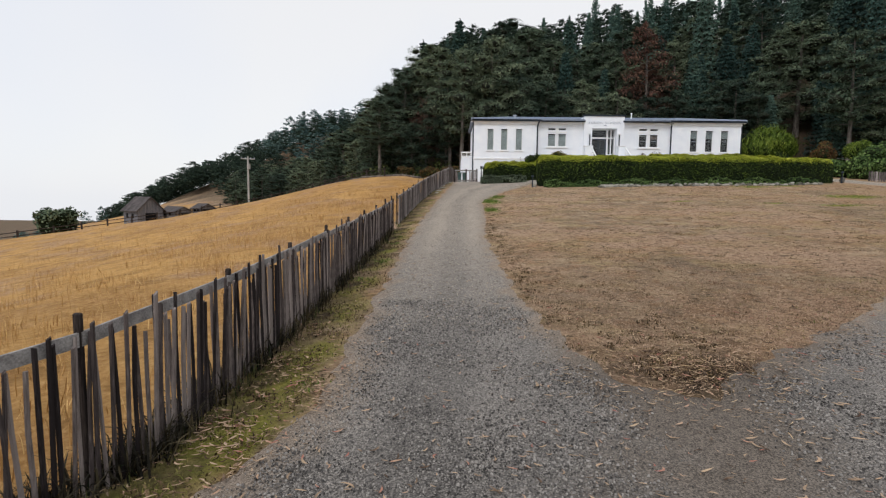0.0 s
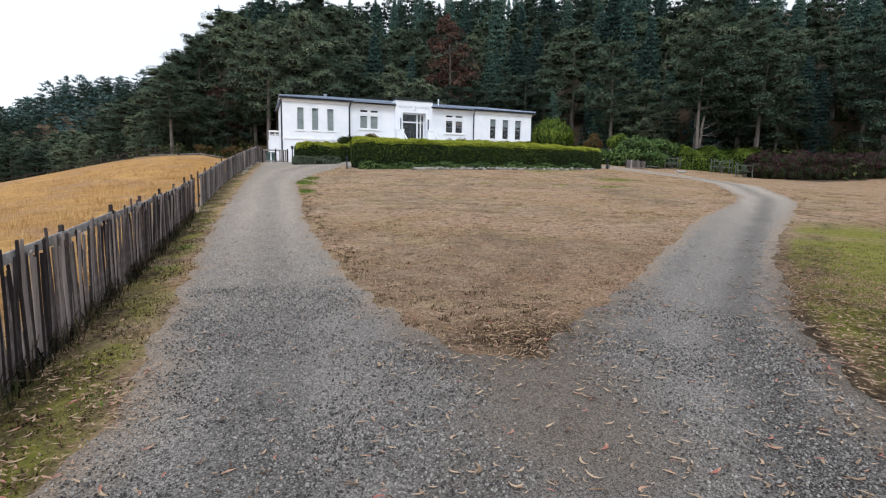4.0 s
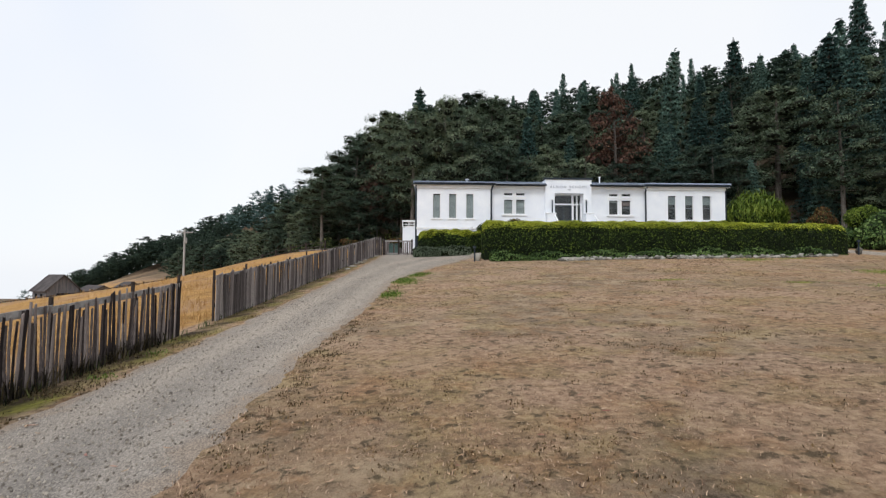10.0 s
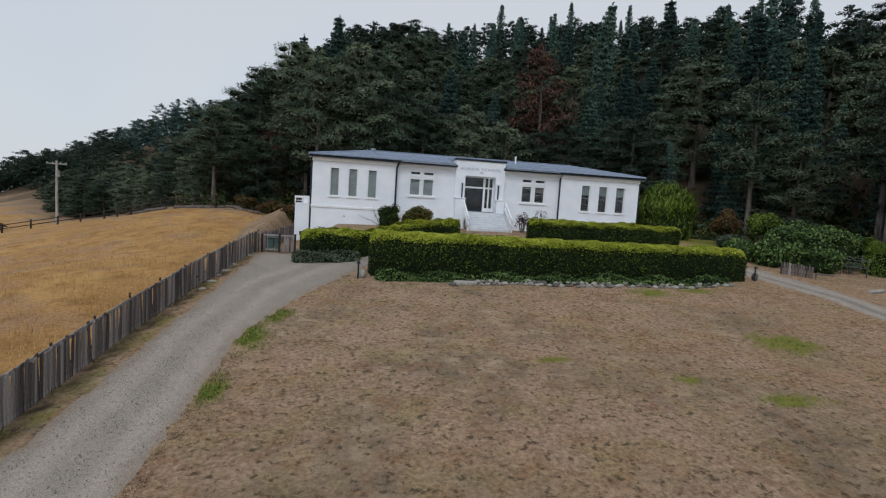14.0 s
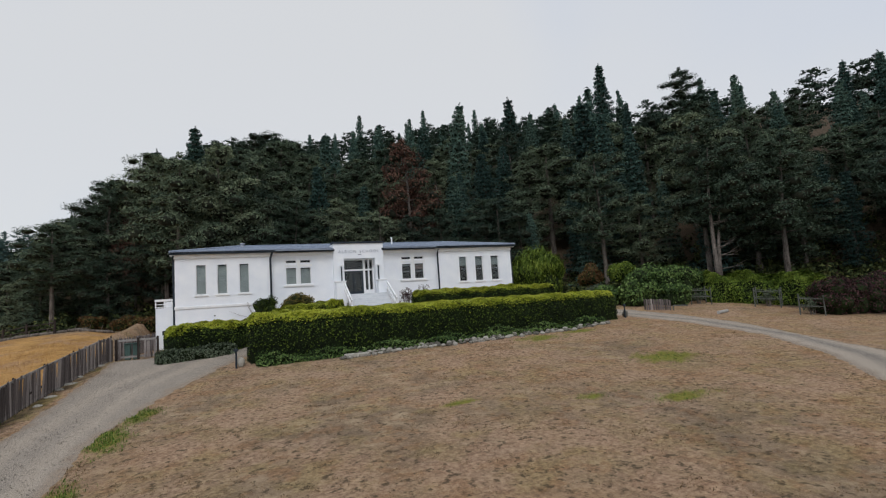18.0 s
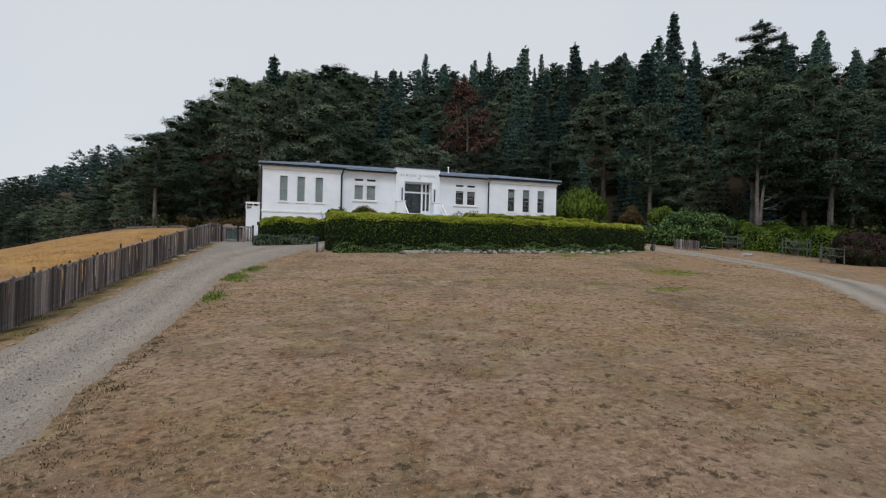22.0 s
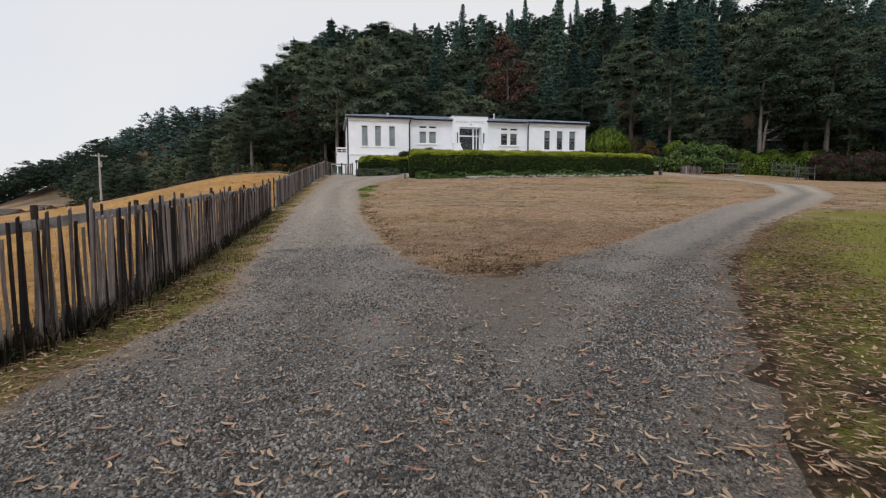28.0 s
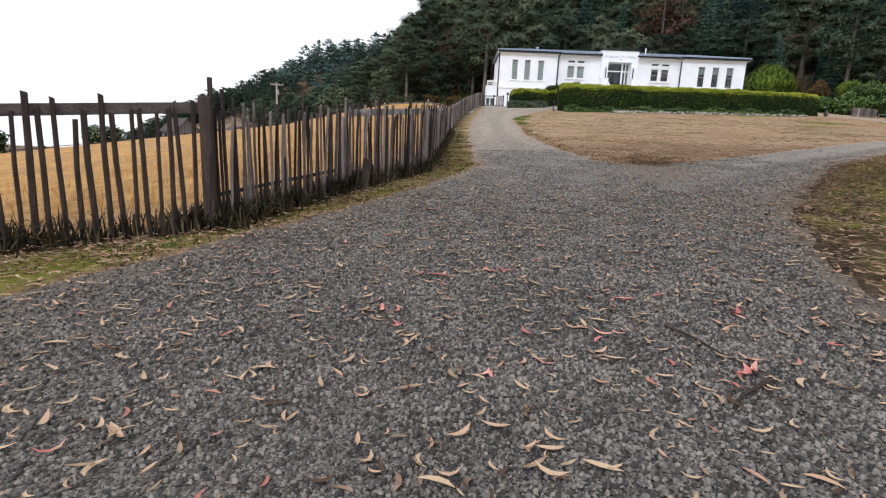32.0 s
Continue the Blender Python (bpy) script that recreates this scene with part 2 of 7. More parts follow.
def part(name, bm, material, parent=None, label="", smooth=False):
    """One mesh object under a thing or a part (or a thing itself, with no parent)."""
    ob = new(name, bm if isinstance(bm, bpy.types.Mesh) else mesh_of(name, bm, material, smooth))
    if parent:
        ob.parent = parent
    if label:
        ob["label"] = label
    return ob


def thing(name, label, category, at=(0, 0, 0), group="", kind=""):
    ob = new(name)
    ob.location = at
    ob.empty_display_size = 0.2
    return tagged(ob, label, category, group, kind)


def raw_mesh(name, verts, faces, material, smooth=False):
    me = bpy.data.meshes.new(name)
    verts, faces = np.asarray(verts, np.float32), np.asarray(faces, np.int32)
    me.vertices.add(len(verts))
    me.vertices.foreach_set("co", verts.ravel())
    me.loops.add(faces.size)
    me.loops.foreach_set("vertex_index", faces.ravel())
    me.polygons.add(len(faces))
    me.polygons.foreach_set("loop_start", np.arange(0, faces.size, faces.shape[1], dtype=np.int32))
    me.update(calc_edges=True)
    me.validate()
    me.materials.append(material)
    if smooth:
        me.shade_smooth()
    return me


rng = np.random.default_rng(7)


def smooth01(a, b, x):
    t = np.clip((x - a) / (b - a), 0, 1)
    return t * t * (3 - 2 * t)

# ---------- the lie of the land ----------
def edge_y(x):
    """Where the wood begins."""
    return np.interp(x, [-400, -120, -75, -62, -28, 20, 34, 60, 110, 400], [345, 120, 72, 58, 20, 17, 2, -22, -62, -306])


def height(x, y):
    x, y = np.asarray(x, float), np.asarray(y, float)
    xc, yc = np.clip(x, -23, 26), np.minimum(np.clip(y, -72, -3), -3 - 11.5 * smooth01(-17.5, -22, x))
    u, w = xc / 20, (yc + 35) / 30
    z = 0.331 + 0.597 * u + 2.407 * w - 0.272 * u * u - 0.043 * u * w + 0.73 * w * w + 0.496 * w ** 3 - 0.31 * u * w * w
    left = np.maximum(-23 - x, 0)
    z = z - 0.14 * left * smooth01(-4, 10, left) + 0.045 * np.clip(y + 3, 0, 60) * smooth01(0, 14, left)
    z = z - 0.10 * np.clip(left - 72, 0, 420) * smooth01(200, 60, y)
    z = z + 2.7 * smooth01(-8, 18, y) * np.interp(x, [-62, -53, -45, -38, -31, -24, -19, -16], [0.0, 0.2, 0.4, 0.67, 1.0, 1.0, 0.6, 0.0])
    z = z + 0.1 * np.clip(y - 42, 0, 90) * smooth01(-60, -85, x) * smooth01(-160, -115, x)
    right = np.maximum(x - 26, 0)
    z = z + 0.05 * right * smooth01(0, 20, right) * smooth01(300, 40, right)
    back = np.maximum(-72 - y, 0)
    z = z - 0.04 * back * smooth01(200, 30, back)
    s = (y - edge_y(x)) * 0.78
    amp = (0.10 + 0.90 * smooth01(-62, -8, x)) * (1 + 0.06 * smooth01(-10, 5, x) - 0.17 * smooth01(20, 90, x))
    z = z + amp * (0.45 * np.clip(s, 0, 120) + 0.12 * np.clip(s - 120, 0, 200)) * smooth01(-6, 14, s)
    z = z - np.maximum(z - 2.5, 0) * smooth01(-18.3, -16.9, x) * smooth01(-12.5, -14.3, x) * smooth01(-13, -9, y) * smooth01(14, 7, y)
    # the far ridge
    ridge = np.interp(x, [-230, -190, -165, -155, -124, -108, -84, -50, 0], [-90, -40, -14, -7, 7, 16, 30, 38, 40])
    z = z + np.maximum(ridge - z, 0) * smooth01(112, 195, y) * smooth01(30, -20, x)
    return z


def hz(x, y):
    return float(height(x, y))

# ---------- ground and drives ----------
LEFT_DRIVE = [(-25, -82), (-24.2, -66), (-22.7, -62), (-21.3, -59.3), (-19.75, -56), (-18.8, -53), (-18.8, -48), (-18.85, -40), (-18.75, -33), (-18.3, -24), (-17.7, -17), (-16.9, -10.4),
              (-14.6, -10.4), (-14.2, -12.6), (-9.6, -10.6), (-6, -9.6), (-6, -12.2), (-10.4, -13.6), (-13.2, -18.6), (-15.1, -23.6), (-15.4, -32.6), (-15.8, -38), (-15.75, -43), (-15.65, -48), (-15.3, -51), (-14.9, -52.4),
              (-12, -56.0), (-14.4, -59.0), (-15.3, -61.1), (-16.2, -63.8), (-16.6, -67), (-16.8, -82)]
RIGHT_DRIVE = [(-17.5, -52.5), (-14.9, -52.5), (-14.1, -53.0), (-12.95, -51.95), (-10.95, -50.65), (-7.8, -48.05), (-2, -43.5), (3.9, -39.7), (7.3, -36.9), (14, -29), (16.7, -24), (17.2, -18), (15.6, -13), (13.0, -10), (15, -8), (18.5, -11.5),
               (19.7, -15), (19.9, -20), (16.4, -30.7), (11, -36.6), (7.5, -40.2), (-2.5, -47.1), (-5, -49.0), (-9.2, -52.5), (-12.0, -55.9), (-14.4, -59.0)]


def poly_sd(poly, x, y):
    """Signed distance to a polygon, positive inside."""
    p = np.array(poly, float)
    d, inside = np.full(x.shape, 1e9), np.zeros(x.shape, bool)
    for a, b in zip(p, np.roll(p, -1, 0)):
        e = b - a
        t = np.clip(((x - a[0]) * e[0] + (y - a[1]) * e[1]) / (e @ e), 0, 1)
        d = np.minimum(d, np.hypot(x - a[0] - t * e[0], y - a[1] - t * e[1]))
        cross = (a[1] > y) != (b[1] > y)
        with np.errstate(divide="ignore", invalid="ignore"):
            inside ^= cross & (x < e[0] * (y - a[1]) / (e[1] if e[1] else 1e-9) + a[0])
    return np.where(inside, d, -d)


def road_sd(x, y):
    return np.maximum(poly_sd(LEFT_DRIVE, x, y), poly_sd(RIGHT_DRIVE, x, y))


def wobble(x, y, f=1.0):
    return (np.sin(x * 2.1 * f + np.sin(y * 1.3 * f) * 2) + np.sin(y * 2.7 * f + np.sin(x * 1.7 * f + 1) * 2) + np.sin((x + y) * 4.3 * f + 2)) / 3


def fence_x(y):
    """The line of the picket fence."""
    return np.interp(y, [-75, -66, -61.3, -60.2, -57, -54, -50, -40, -33, -24, -17, -12, -9.6], [-46, -31.6, -24.1, -22.3, -21.25, -20.1, -19.97, -19.85, -19.78, -19.45, -18.75, -17.7, -17.05])


def blob(x, y, cx, cy, rx, ry):
    return np.clip(1.3 - np.hypot((x - cx) / rx, (y - cy) / ry) * 0.9 + 0.35 * wobble(x, y, 1.7), 0, 1)


def zones(x, y):
    """How golden (field), green and bare the ground is; bare also darkens dim ground by the wood."""
    fx = fence_x(np.clip(y, -75, -9)) - 0.15
    s = (y - edge_y(x)) * 0.78
    field = smooth01(0.1, -0.5, x - fx) * smooth01(-1, -5, s + 2 * wobble(x * 0.3, y * 0.3))
    field = field * (1 - smooth01(-9, -5, y) * smooth01(-23, -19.5, x))
    verge = smooth01(-0.1, 0.3, x - fx) * smooth01(0.2, -0.3, road_sd(x, y)) * smooth01(-14.5, -17, x) * smooth01(-8, -12, y)
    green = verge * (0.38 + 0.16 * smooth01(-28, -40, y) + 0.22 * smooth01(-49, -54, y) + 0.34 * wobble(x, y, 0.9))
    rsd = road_sd(x, y)
    side = smooth01(0.1, -0.4, rsd) * smooth01(-16.4, -15.6, x) * smooth01(-47, -53, y - 0.5 * (x + 9))
    green = np.maximum(green, side * (0.88 + 0.3 * wobble(x, y, 0.4)) * smooth01(6, -2, x))
    for cx, cy, rx, ry in ((-14.9, -28.6, 0.5, 1.2), (-14.7, -24.0, 0.7, 1.6), (-14.2, -21.6, 0.9, 0.9), (3.7, -30.6, 1.5, 0.5), (1.2, -28.9, 0.7, 0.4), (6.0, -18.0, 1.6, 0.8), (9.2, -17.4, 1.4, 0.5), (8.0, -25.5, 1.8, 1.2), (-3.2, -27.0, 0.9, 0.3)):
        green = np.maximum(green, 0.9 * blob(x, y, cx, cy, rx, ry))
    green = np.maximum(green, 0.8 * smooth01(16, 19, x) * smooth01(36, 30, x) * smooth01(-9, -6, y) * smooth01(14, 8, y))
    bare = np.maximum(smooth01(-2, 3, s) * (0.6 + 0.4 * smooth01(-34, -12, x)), np.maximum(0.85 * np.exp(-((rsd - 0.05) / 0.33) ** 2), 0.66 * np.exp(-((rsd + 0.7) / 0.9) ** 2) * (0.75 + 0.6 * wobble(x, y, 1.4))) * smooth01(-16.8, -16.0, x) * smooth01(-47, -53, y - 0.5 * (x + 9)))
    bare = np.maximum(bare, verge * (0.52 - 0.1 * smooth01(-51, -56, y) + 0.36 * wobble(x + 3, y, 1.7)) * smooth01(1.1, 0.2, np.abs(x - fx - 0.3)))
    bare = np.maximum(bare, 0.75 * blob(x, y, -13.9, -52.2, 1.3, 0.9))
    # Dimness under the right-hand pines, put in as dark soil colour.
    bare = np.maximum(bare, smooth01(28, 32, x) * smooth01(-27, -22, y))
    return field, green, bare


def spaced(lo, hi, step, far, grow=1.22):
    a = list(np.arange(lo, hi + 1e-6, step))
    d = step
    while a[-1] < far:
        d *= grow
        a.append(a[-1] + d)
    d = step
    while a[0] > -far:
        d *= grow
        a.insert(0, a[0] - d)
    return np.array(a)


def ground_material():
    m = bpy.data.materials.new("dry_lawn_and_field")
    m.use_nodes = True
    n, l = m.node_tree.nodes, m.node_tree.links
    b = n["Principled BSDF"]
    b.inputs["Roughness"].default_value, b.inputs["Specular IOR Level"].default_value = 0.95, 0.1
    geo, at = n.new("ShaderNodeNewGeometry"), n.new("ShaderNodeAttribute")
    at.attribute_name = "zone"
    sep = n.new("ShaderNodeSeparateColor")
    l.new(at.outputs["Color"], sep.inputs[0])

    def noise_at(scale, detail=5, rough=0.6):
        t = n.new("ShaderNodeTexNoise")
        t.inputs["Scale"].default_value, t.inputs["Detail"].default_value, t.inputs["Roughness"].default_value = scale, detail, rough
        l.new(geo.outputs["Position"], t.inputs["Vector"])
        return t.outputs["Fac"]

    def ramp(fac, *stops):
        r = n.new("ShaderNodeValToRGB")
        e = r.color_ramp.elements
        while len(e) < len(stops):
            e.new(0.5)
        for el, (p, c) in zip(e, stops):
            el.position, el.color = p, c
        l.new(fac, r.inputs["Fac"])
        return r.outputs["Color"]

    def blend(fac, a, c, mode='MIX'):
        x = n.new("ShaderNodeMix")
        x.data_type, x.blend_type = 'RGBA', mode
        if isinstance(fac, float):
            x.inputs["Factor"].default_value = fac
        else:
            l.new(fac, x.inputs["Factor"])
        l.new(a, x.inputs[6]), l.new(c, x.inputs[7])
        return x.outputs[2]

    def sharpen(fac, noise_out, lo, hi, w=0.5):
        ad, mr = n.new("ShaderNodeMath"), n.new("ShaderNodeMapRange")
        ad.operation = 'MULTIPLY_ADD'
        l.new(noise_out, ad.inputs[0])
        ad.inputs[1].default_value = w
        l.new(fac, ad.inputs[2])
        mr.inputs["From Min"].default_value, mr.inputs["From Max"].default_value = lo + w / 2, hi + w / 2
        l.new(ad.outputs[0], mr.inputs["Value"])
        return mr.outputs[0]

    big, mid, small, grain = noise_at(0.16, 4, 0.6), noise_at(0.9, 6, 0.65), noise_at(7, 6, 0.72), noise_at(48, 5, 0.75)
    speck = noise_at(4.2, 4, 0.65)
    lawn = ramp(mid, (0.34, rgb(84, 69, 56)), (0.45, rgb(128, 106, 86)), (0.55, rgb(166, 141, 112)), (0.66, rgb(200, 176, 142)))
    warm = ramp(small, (0.32, rgb(120, 90, 66)), (0.5, rgb(184, 140, 102)), (0.68, rgb(216, 176, 132)))
    sx, mr, ad = n.new("ShaderNodeSeparateXYZ"), n.new("ShaderNodeMapRange"), n.new("ShaderNodeMath")
    l.new(geo.outputs["Position"], sx.inputs[0])
    mr.inputs["From Min"].default_value, mr.inputs["From Max"].default_value, mr.inputs["To Max"].default_value = 1.0, 13.0, 0.13
    l.new(sx.outputs["X"], mr.inputs["Value"])
    l.new(big, ad.inputs[0]), l.new(mr.outputs[0], ad.inputs[1])
    lawn = blend(ramp(ad.outputs[0], (0.44, (0.0, 0.0, 0.0, 1)), (0.58, (0.85, 0.85, 0.85, 1))), lawn, warm)
    lawn = blend(ramp(noise_at(0.42, 3, 0.55), (0.47, (0.0, 0.0, 0.0, 1)), (0.62, (0.5, 0.5, 0.5, 1))), lawn, ramp(mid, (0.36, rgb(138, 112, 90)), (0.6, rgb(192, 164, 132))))
    lawn = blend(0.26, lawn, ramp(small, (0.34, rgb(70, 60, 52)), (0.48, rgb(136, 120, 102)), (0.66, rgb(196, 178, 150))))
    lawn = blend(0.32, lawn, ramp(grain, (0.34, rgb(66, 56, 46)), (0.5, rgb(140, 122, 102)), (0.66, rgb(212, 194, 164))))
    lawn = blend(ramp(noise_at(1.7, 4, 0.6), (0.46, (0.0, 0.0, 0.0, 1)), (0.6, (0.4, 0.4, 0.4, 1))), lawn, ramp(small, (0.34, rgb(98, 82, 62)), (0.62, rgb(156, 132, 104))))
    lawn = blend(ramp(noise_at(0.62, 5, 0.62), (0.51, (0.0, 0.0, 0.0, 1)), (0.62, (0.34, 0.34, 0.34, 1))), lawn, ramp(small, (0.34, rgb(112, 98, 62)), (0.5, rgb(152, 134, 84)), (0.66, rgb(190, 170, 116))))
    lawn = blend(ramp(noise_at(1.15, 5, 0.66), (0.52, (0.0, 0.0, 0.0, 1)), (0.6, (0.5, 0.5, 0.5, 1))), lawn, ramp(small, (0.34, rgb(98, 72, 50)), (0.5, rgb(142, 106, 76)), (0.66, rgb(180, 142, 104))))
    lawn = blend(ramp(noise_at(0.33, 4, 0.6), (0.5, (0.0, 0.0, 0.0, 1)), (0.6, (0.65, 0.65, 0.65, 1))), lawn, ramp(small, (0.34, rgb(130, 106, 88)), (0.5, rgb(168, 140, 116)), (0.66, rgb(198, 170, 142))))
    lawn = blend(ramp(noise_at(0.48, 5, 0.62), (0.52, (0.0, 0.0, 0.0, 1)), (0.62, (0.4, 0.4, 0.4, 1))), lawn, ramp(small, (0.34, rgb(104, 90, 62)), (0.5, rgb(142, 124, 88)), (0.66, rgb(176, 156, 116))))
    dark = ramp(speck, (0.36, (0.8, 0.8, 0.8, 1)), (0.44, (0, 0, 0, 1)))
    lawn = blend(dark, lawn, ramp(grain, (0.3, rgb(52, 46, 36)), (0.7, rgb(96, 84, 66))))
    gold = ramp(small, (0.3, rgb(142, 104, 58)), (0.5, rgb(184, 144, 90)), (0.7, rgb(214, 180, 124)))
    gold = blend(0.35, gold, ramp(big, (0.4, rgb(150, 108, 66)), (0.6, rgb(208, 162, 94))))
    gold = blend(ramp(mid, (0.40, (0.55, 0.55, 0.55, 1)), (0.54, (0.0, 0.0, 0.0, 1))), gold, ramp(small, (0.35, rgb(126, 94, 54)), (0.65, rgb(172, 132, 80))))
    gold = blend(ramp(noise_at(0.3, 5, 0.6), (0.5, (0.0, 0.0, 0.0, 1)), (0.62, (0.6, 0.6, 0.6, 1))), gold, ramp(small, (0.35, rgb(132, 104, 84)), (0.65, rgb(188, 156, 128))))
    gold = blend(ramp(noise_at(0.75, 5, 0.62), (0.53, (0.0, 0.0, 0.0, 1)), (0.63, (0.5, 0.5, 0.5, 1))), gold, ramp(small, (0.35, rgb(104, 78, 48)), (0.65, rgb(150, 112, 66))))
    green = ramp(small, (0.3, rgb(88, 88, 36)), (0.5, rgb(134, 130, 54)), (0.7, rgb(166, 150, 86)))
    green = blend(0.4, green, ramp(grain, (0.35, rgb(64, 74, 30)), (0.65, rgb(140, 140, 78))))
    soil = ramp(small, (0.3, rgb(56, 48, 40)), (0.55, rgb(84, 72, 58)), (0.72, rgb(116, 100, 78)))
    c = blend(sharpen(sep.outputs[1], small, 0.3, 0.75, 0.7), lawn, green)
    c = blend(sharpen(sep.outputs[0], small, 0.35, 0.65, 0.2), c, gold)
    c = blend(sharpen(sep.outputs[2], mid, 0.3, 0.7, 0.6), c, soil)
    l.new(c, b.inputs["Base Color"])
    bp = n.new("ShaderNodeBump")
    bp.inputs["Strength"].default_value, bp.inputs["Distance"].default_value = 0.8, 0.05
    ad = n.new("ShaderNodeMath")
    l.new(grain, ad.inputs[0]), l.new(small, ad.inputs[1])
    l.new(ad.outputs[0], bp.inputs["Height"]), l.new(bp.outputs[0], b.inputs["Normal"])
    return m


def gravel_material():
    m = bpy.data.materials.new("drive_gravel")
    m.use_nodes = True
    n, l = m.node_tree.nodes, m.node_tree.links
    b = n["Principled BSDF"]
    b.inputs["Roughness"].default_value, b.inputs["Specular IOR Level"].default_value = 0.9, 0.15
    geo = n.new("ShaderNodeNewGeometry")
    at = n.new("ShaderNodeAttribute")
    at.attribute_name = "wear"
    sep = n.new("ShaderNodeSeparateColor")
    l.new(at.outputs["Color"], sep.inputs[0])
    vor, big, fine = n.new("ShaderNodeTexVoronoi"), n.new("ShaderNodeTexNoise"), n.new("ShaderNodeTexNoise")
    vor.inputs["Scale"].default_value = 78
    big.inputs["Scale"].default_value, big.inputs["Detail"].default_value = 1.6, 7
    fine.inputs["Scale"].default_value, fine.inputs["Detail"].default_value = 46, 4
    for t in (vor, big, fine):
        l.new(geo.outputs["Position"], t.inputs["Vector"])
    stone, patch, dirt = (n.new("ShaderNodeValToRGB") for _ in range(3))
    # Stone ramp is darkened so the gaps between loose stones look shaded.
    for r, stops in ((stone, ((0.06, rgb(38, 36, 35)), (0.5, rgb(80, 77, 74)), (0.94, rgb(134, 129, 122)))), (dirt, ((0.16, rgb(70, 67, 64)), (0.5, rgb(126, 121, 115)), (0.84, rgb(192, 184, 173))))):
        e = r.color_ramp.elements
        e.new(0.5)
        for el, (p, c) in zip(e, stops):
            el.position, el.color = p, c
    sc = n.new("ShaderNodeSeparateColor")
    l.new(vor.outputs["Color"], sc.inputs[0])
    l.new(sc.outputs[0], stone.inputs["Fac"])
    speckle = n.new("ShaderNodeMix")
    speckle.inputs["Factor"].default_value = 0.6
    l.new(fine.outputs["Fac"], speckle.inputs["A"]), l.new(sc.outputs[1], speckle.inputs["B"])
    l.new(speckle.outputs["Result"], dirt.inputs["Fac"])
    patch.color_ramp.elements[0].position, patch.color_ramp.elements[1].position = 0.42, 0.66
    ad = n.new("ShaderNodeMath")
    ad.operation = 'MULTIPLY_ADD'
    l.new(big.outputs["Fac"], ad.inputs[0])
    ad.inputs[1].default_value = 0.5
    l.new(sep.outputs[0], ad.inputs[2])
    mr = n.new("ShaderNodeMapRange")
    mr.inputs["From Min"].default_value, mr.inputs["From Max"].default_value, mr.inputs["To Max"].default_value = 0.35, 0.95, 0.7
    l.new(ad.outputs[0], mr.inputs["Value"])
    mx = n.new("ShaderNodeMix")
    mx.data_type = 'RGBA'
    l.new(mr.outputs[0], mx.inputs["Factor"]), l.new(stone.outputs["Color"], mx.inputs[6]), l.new(dirt.outputs["Color"], mx.inputs[7])
    dust, mu, mx2 = n.new("ShaderNodeValToRGB"), n.new("ShaderNodeMath"), n.new("ShaderNodeMix")
    for el, (p, c) in zip(dust.color_ramp.elements, ((0.2, rgb(138, 127, 114)), (0.8, rgb(190, 177, 160)))):
        el.position, el.color = p, c
    l.new(speckle.outputs["Result"], dust.inputs["Fac"])
    mu.operation = 'MULTIPLY'
    mu.inputs[1].default_value = 0.84
    l.new(sep.outputs[1], mu.inputs[0])
    mx2.data_type = 'RGBA'
    l.new(mu.outputs[0], mx2.inputs["Factor"]), l.new(mx.outputs[2], mx2.inputs[6]), l.new(dust.outputs["Color"], mx2.inputs[7])
    earth, mr3, mx3 = n.new("ShaderNodeValToRGB"), n.new("ShaderNodeMapRange"), n.new("ShaderNodeMix")
    for el, (p, c) in zip(earth.color_ramp.elements, ((0.2, rgb(72, 66, 60)), (0.8, rgb(130, 119, 107)))):
        el.position, el.color = p, c
    # paler dust on the side of the picket fence
    tan_, side_, dry = n.new("ShaderNodeValToRGB"), n.new("ShaderNodeSeparateXYZ"), n.new("ShaderNodeMix")
    for el, (p, c) in zip(tan_.color_ramp.elements, ((0.2, rgb(110, 99, 88)), (0.8, rgb(170, 154, 136)))):
        el.position, el.color = p, c
    l.new(speckle.outputs["Result"], tan_.inputs["Fac"]), l.new(geo.outputs["Position"], side_.inputs[0])
    sx_m, sy_m, sxy = n.new("ShaderNodeMapRange"), n.new("ShaderNodeMapRange"), n.new("ShaderNodeMath")
    sx_m.inputs["From Min"].default_value, sx_m.inputs["From Max"].default_value = -16.8, -17.8
    sy_m.inputs["From Min"].default_value, sy_m.inputs["From Max"].default_value = -57.5, -53.5
    l.new(side_.outputs["X"], sx_m.inputs["Value"]), l.new(side_.outputs["Y"], sy_m.inputs["Value"])
    sxy.operation = 'MULTIPLY'
    l.new(sx_m.outputs[0], sxy.inputs[0]), l.new(sy_m.outputs[0], sxy.inputs[1])
    up_m, most = n.new("ShaderNodeMapRange"), n.new("ShaderNodeMath")
    up_m.inputs["From Min"].default_value, up_m.inputs["From Max"].default_value = -52.5, -49.5
    most.operation = 'MAXIMUM'
    l.new(side_.outputs["Y"], up_m.inputs["Value"]), l.new(sxy.outputs[0], most.inputs[0]), l.new(up_m.outputs[0], most.inputs[1])
    dry.data_type = 'RGBA'
    l.new(most.outputs[0], dry.inputs["Factor"]), l.new(earth.outputs["Color"], dry.inputs[6]), l.new(tan_.outputs["Color"], dry.inputs[7])
    ad3 = n.new("ShaderNodeMath")
    ad3.operation = 'MULTIPLY_ADD'
    l.new(fine.outputs["Fac"], ad3.inputs[0]), l.new(sep.outputs[2], ad3.inputs[2])
    ad3.inputs[1].default_value = 0.8
    mr3.inputs["From Min"].default_value, mr3.inputs["From Max"].default_value, mr3.inputs["To Max"].default_value = 0.5, 1.15, 0.92
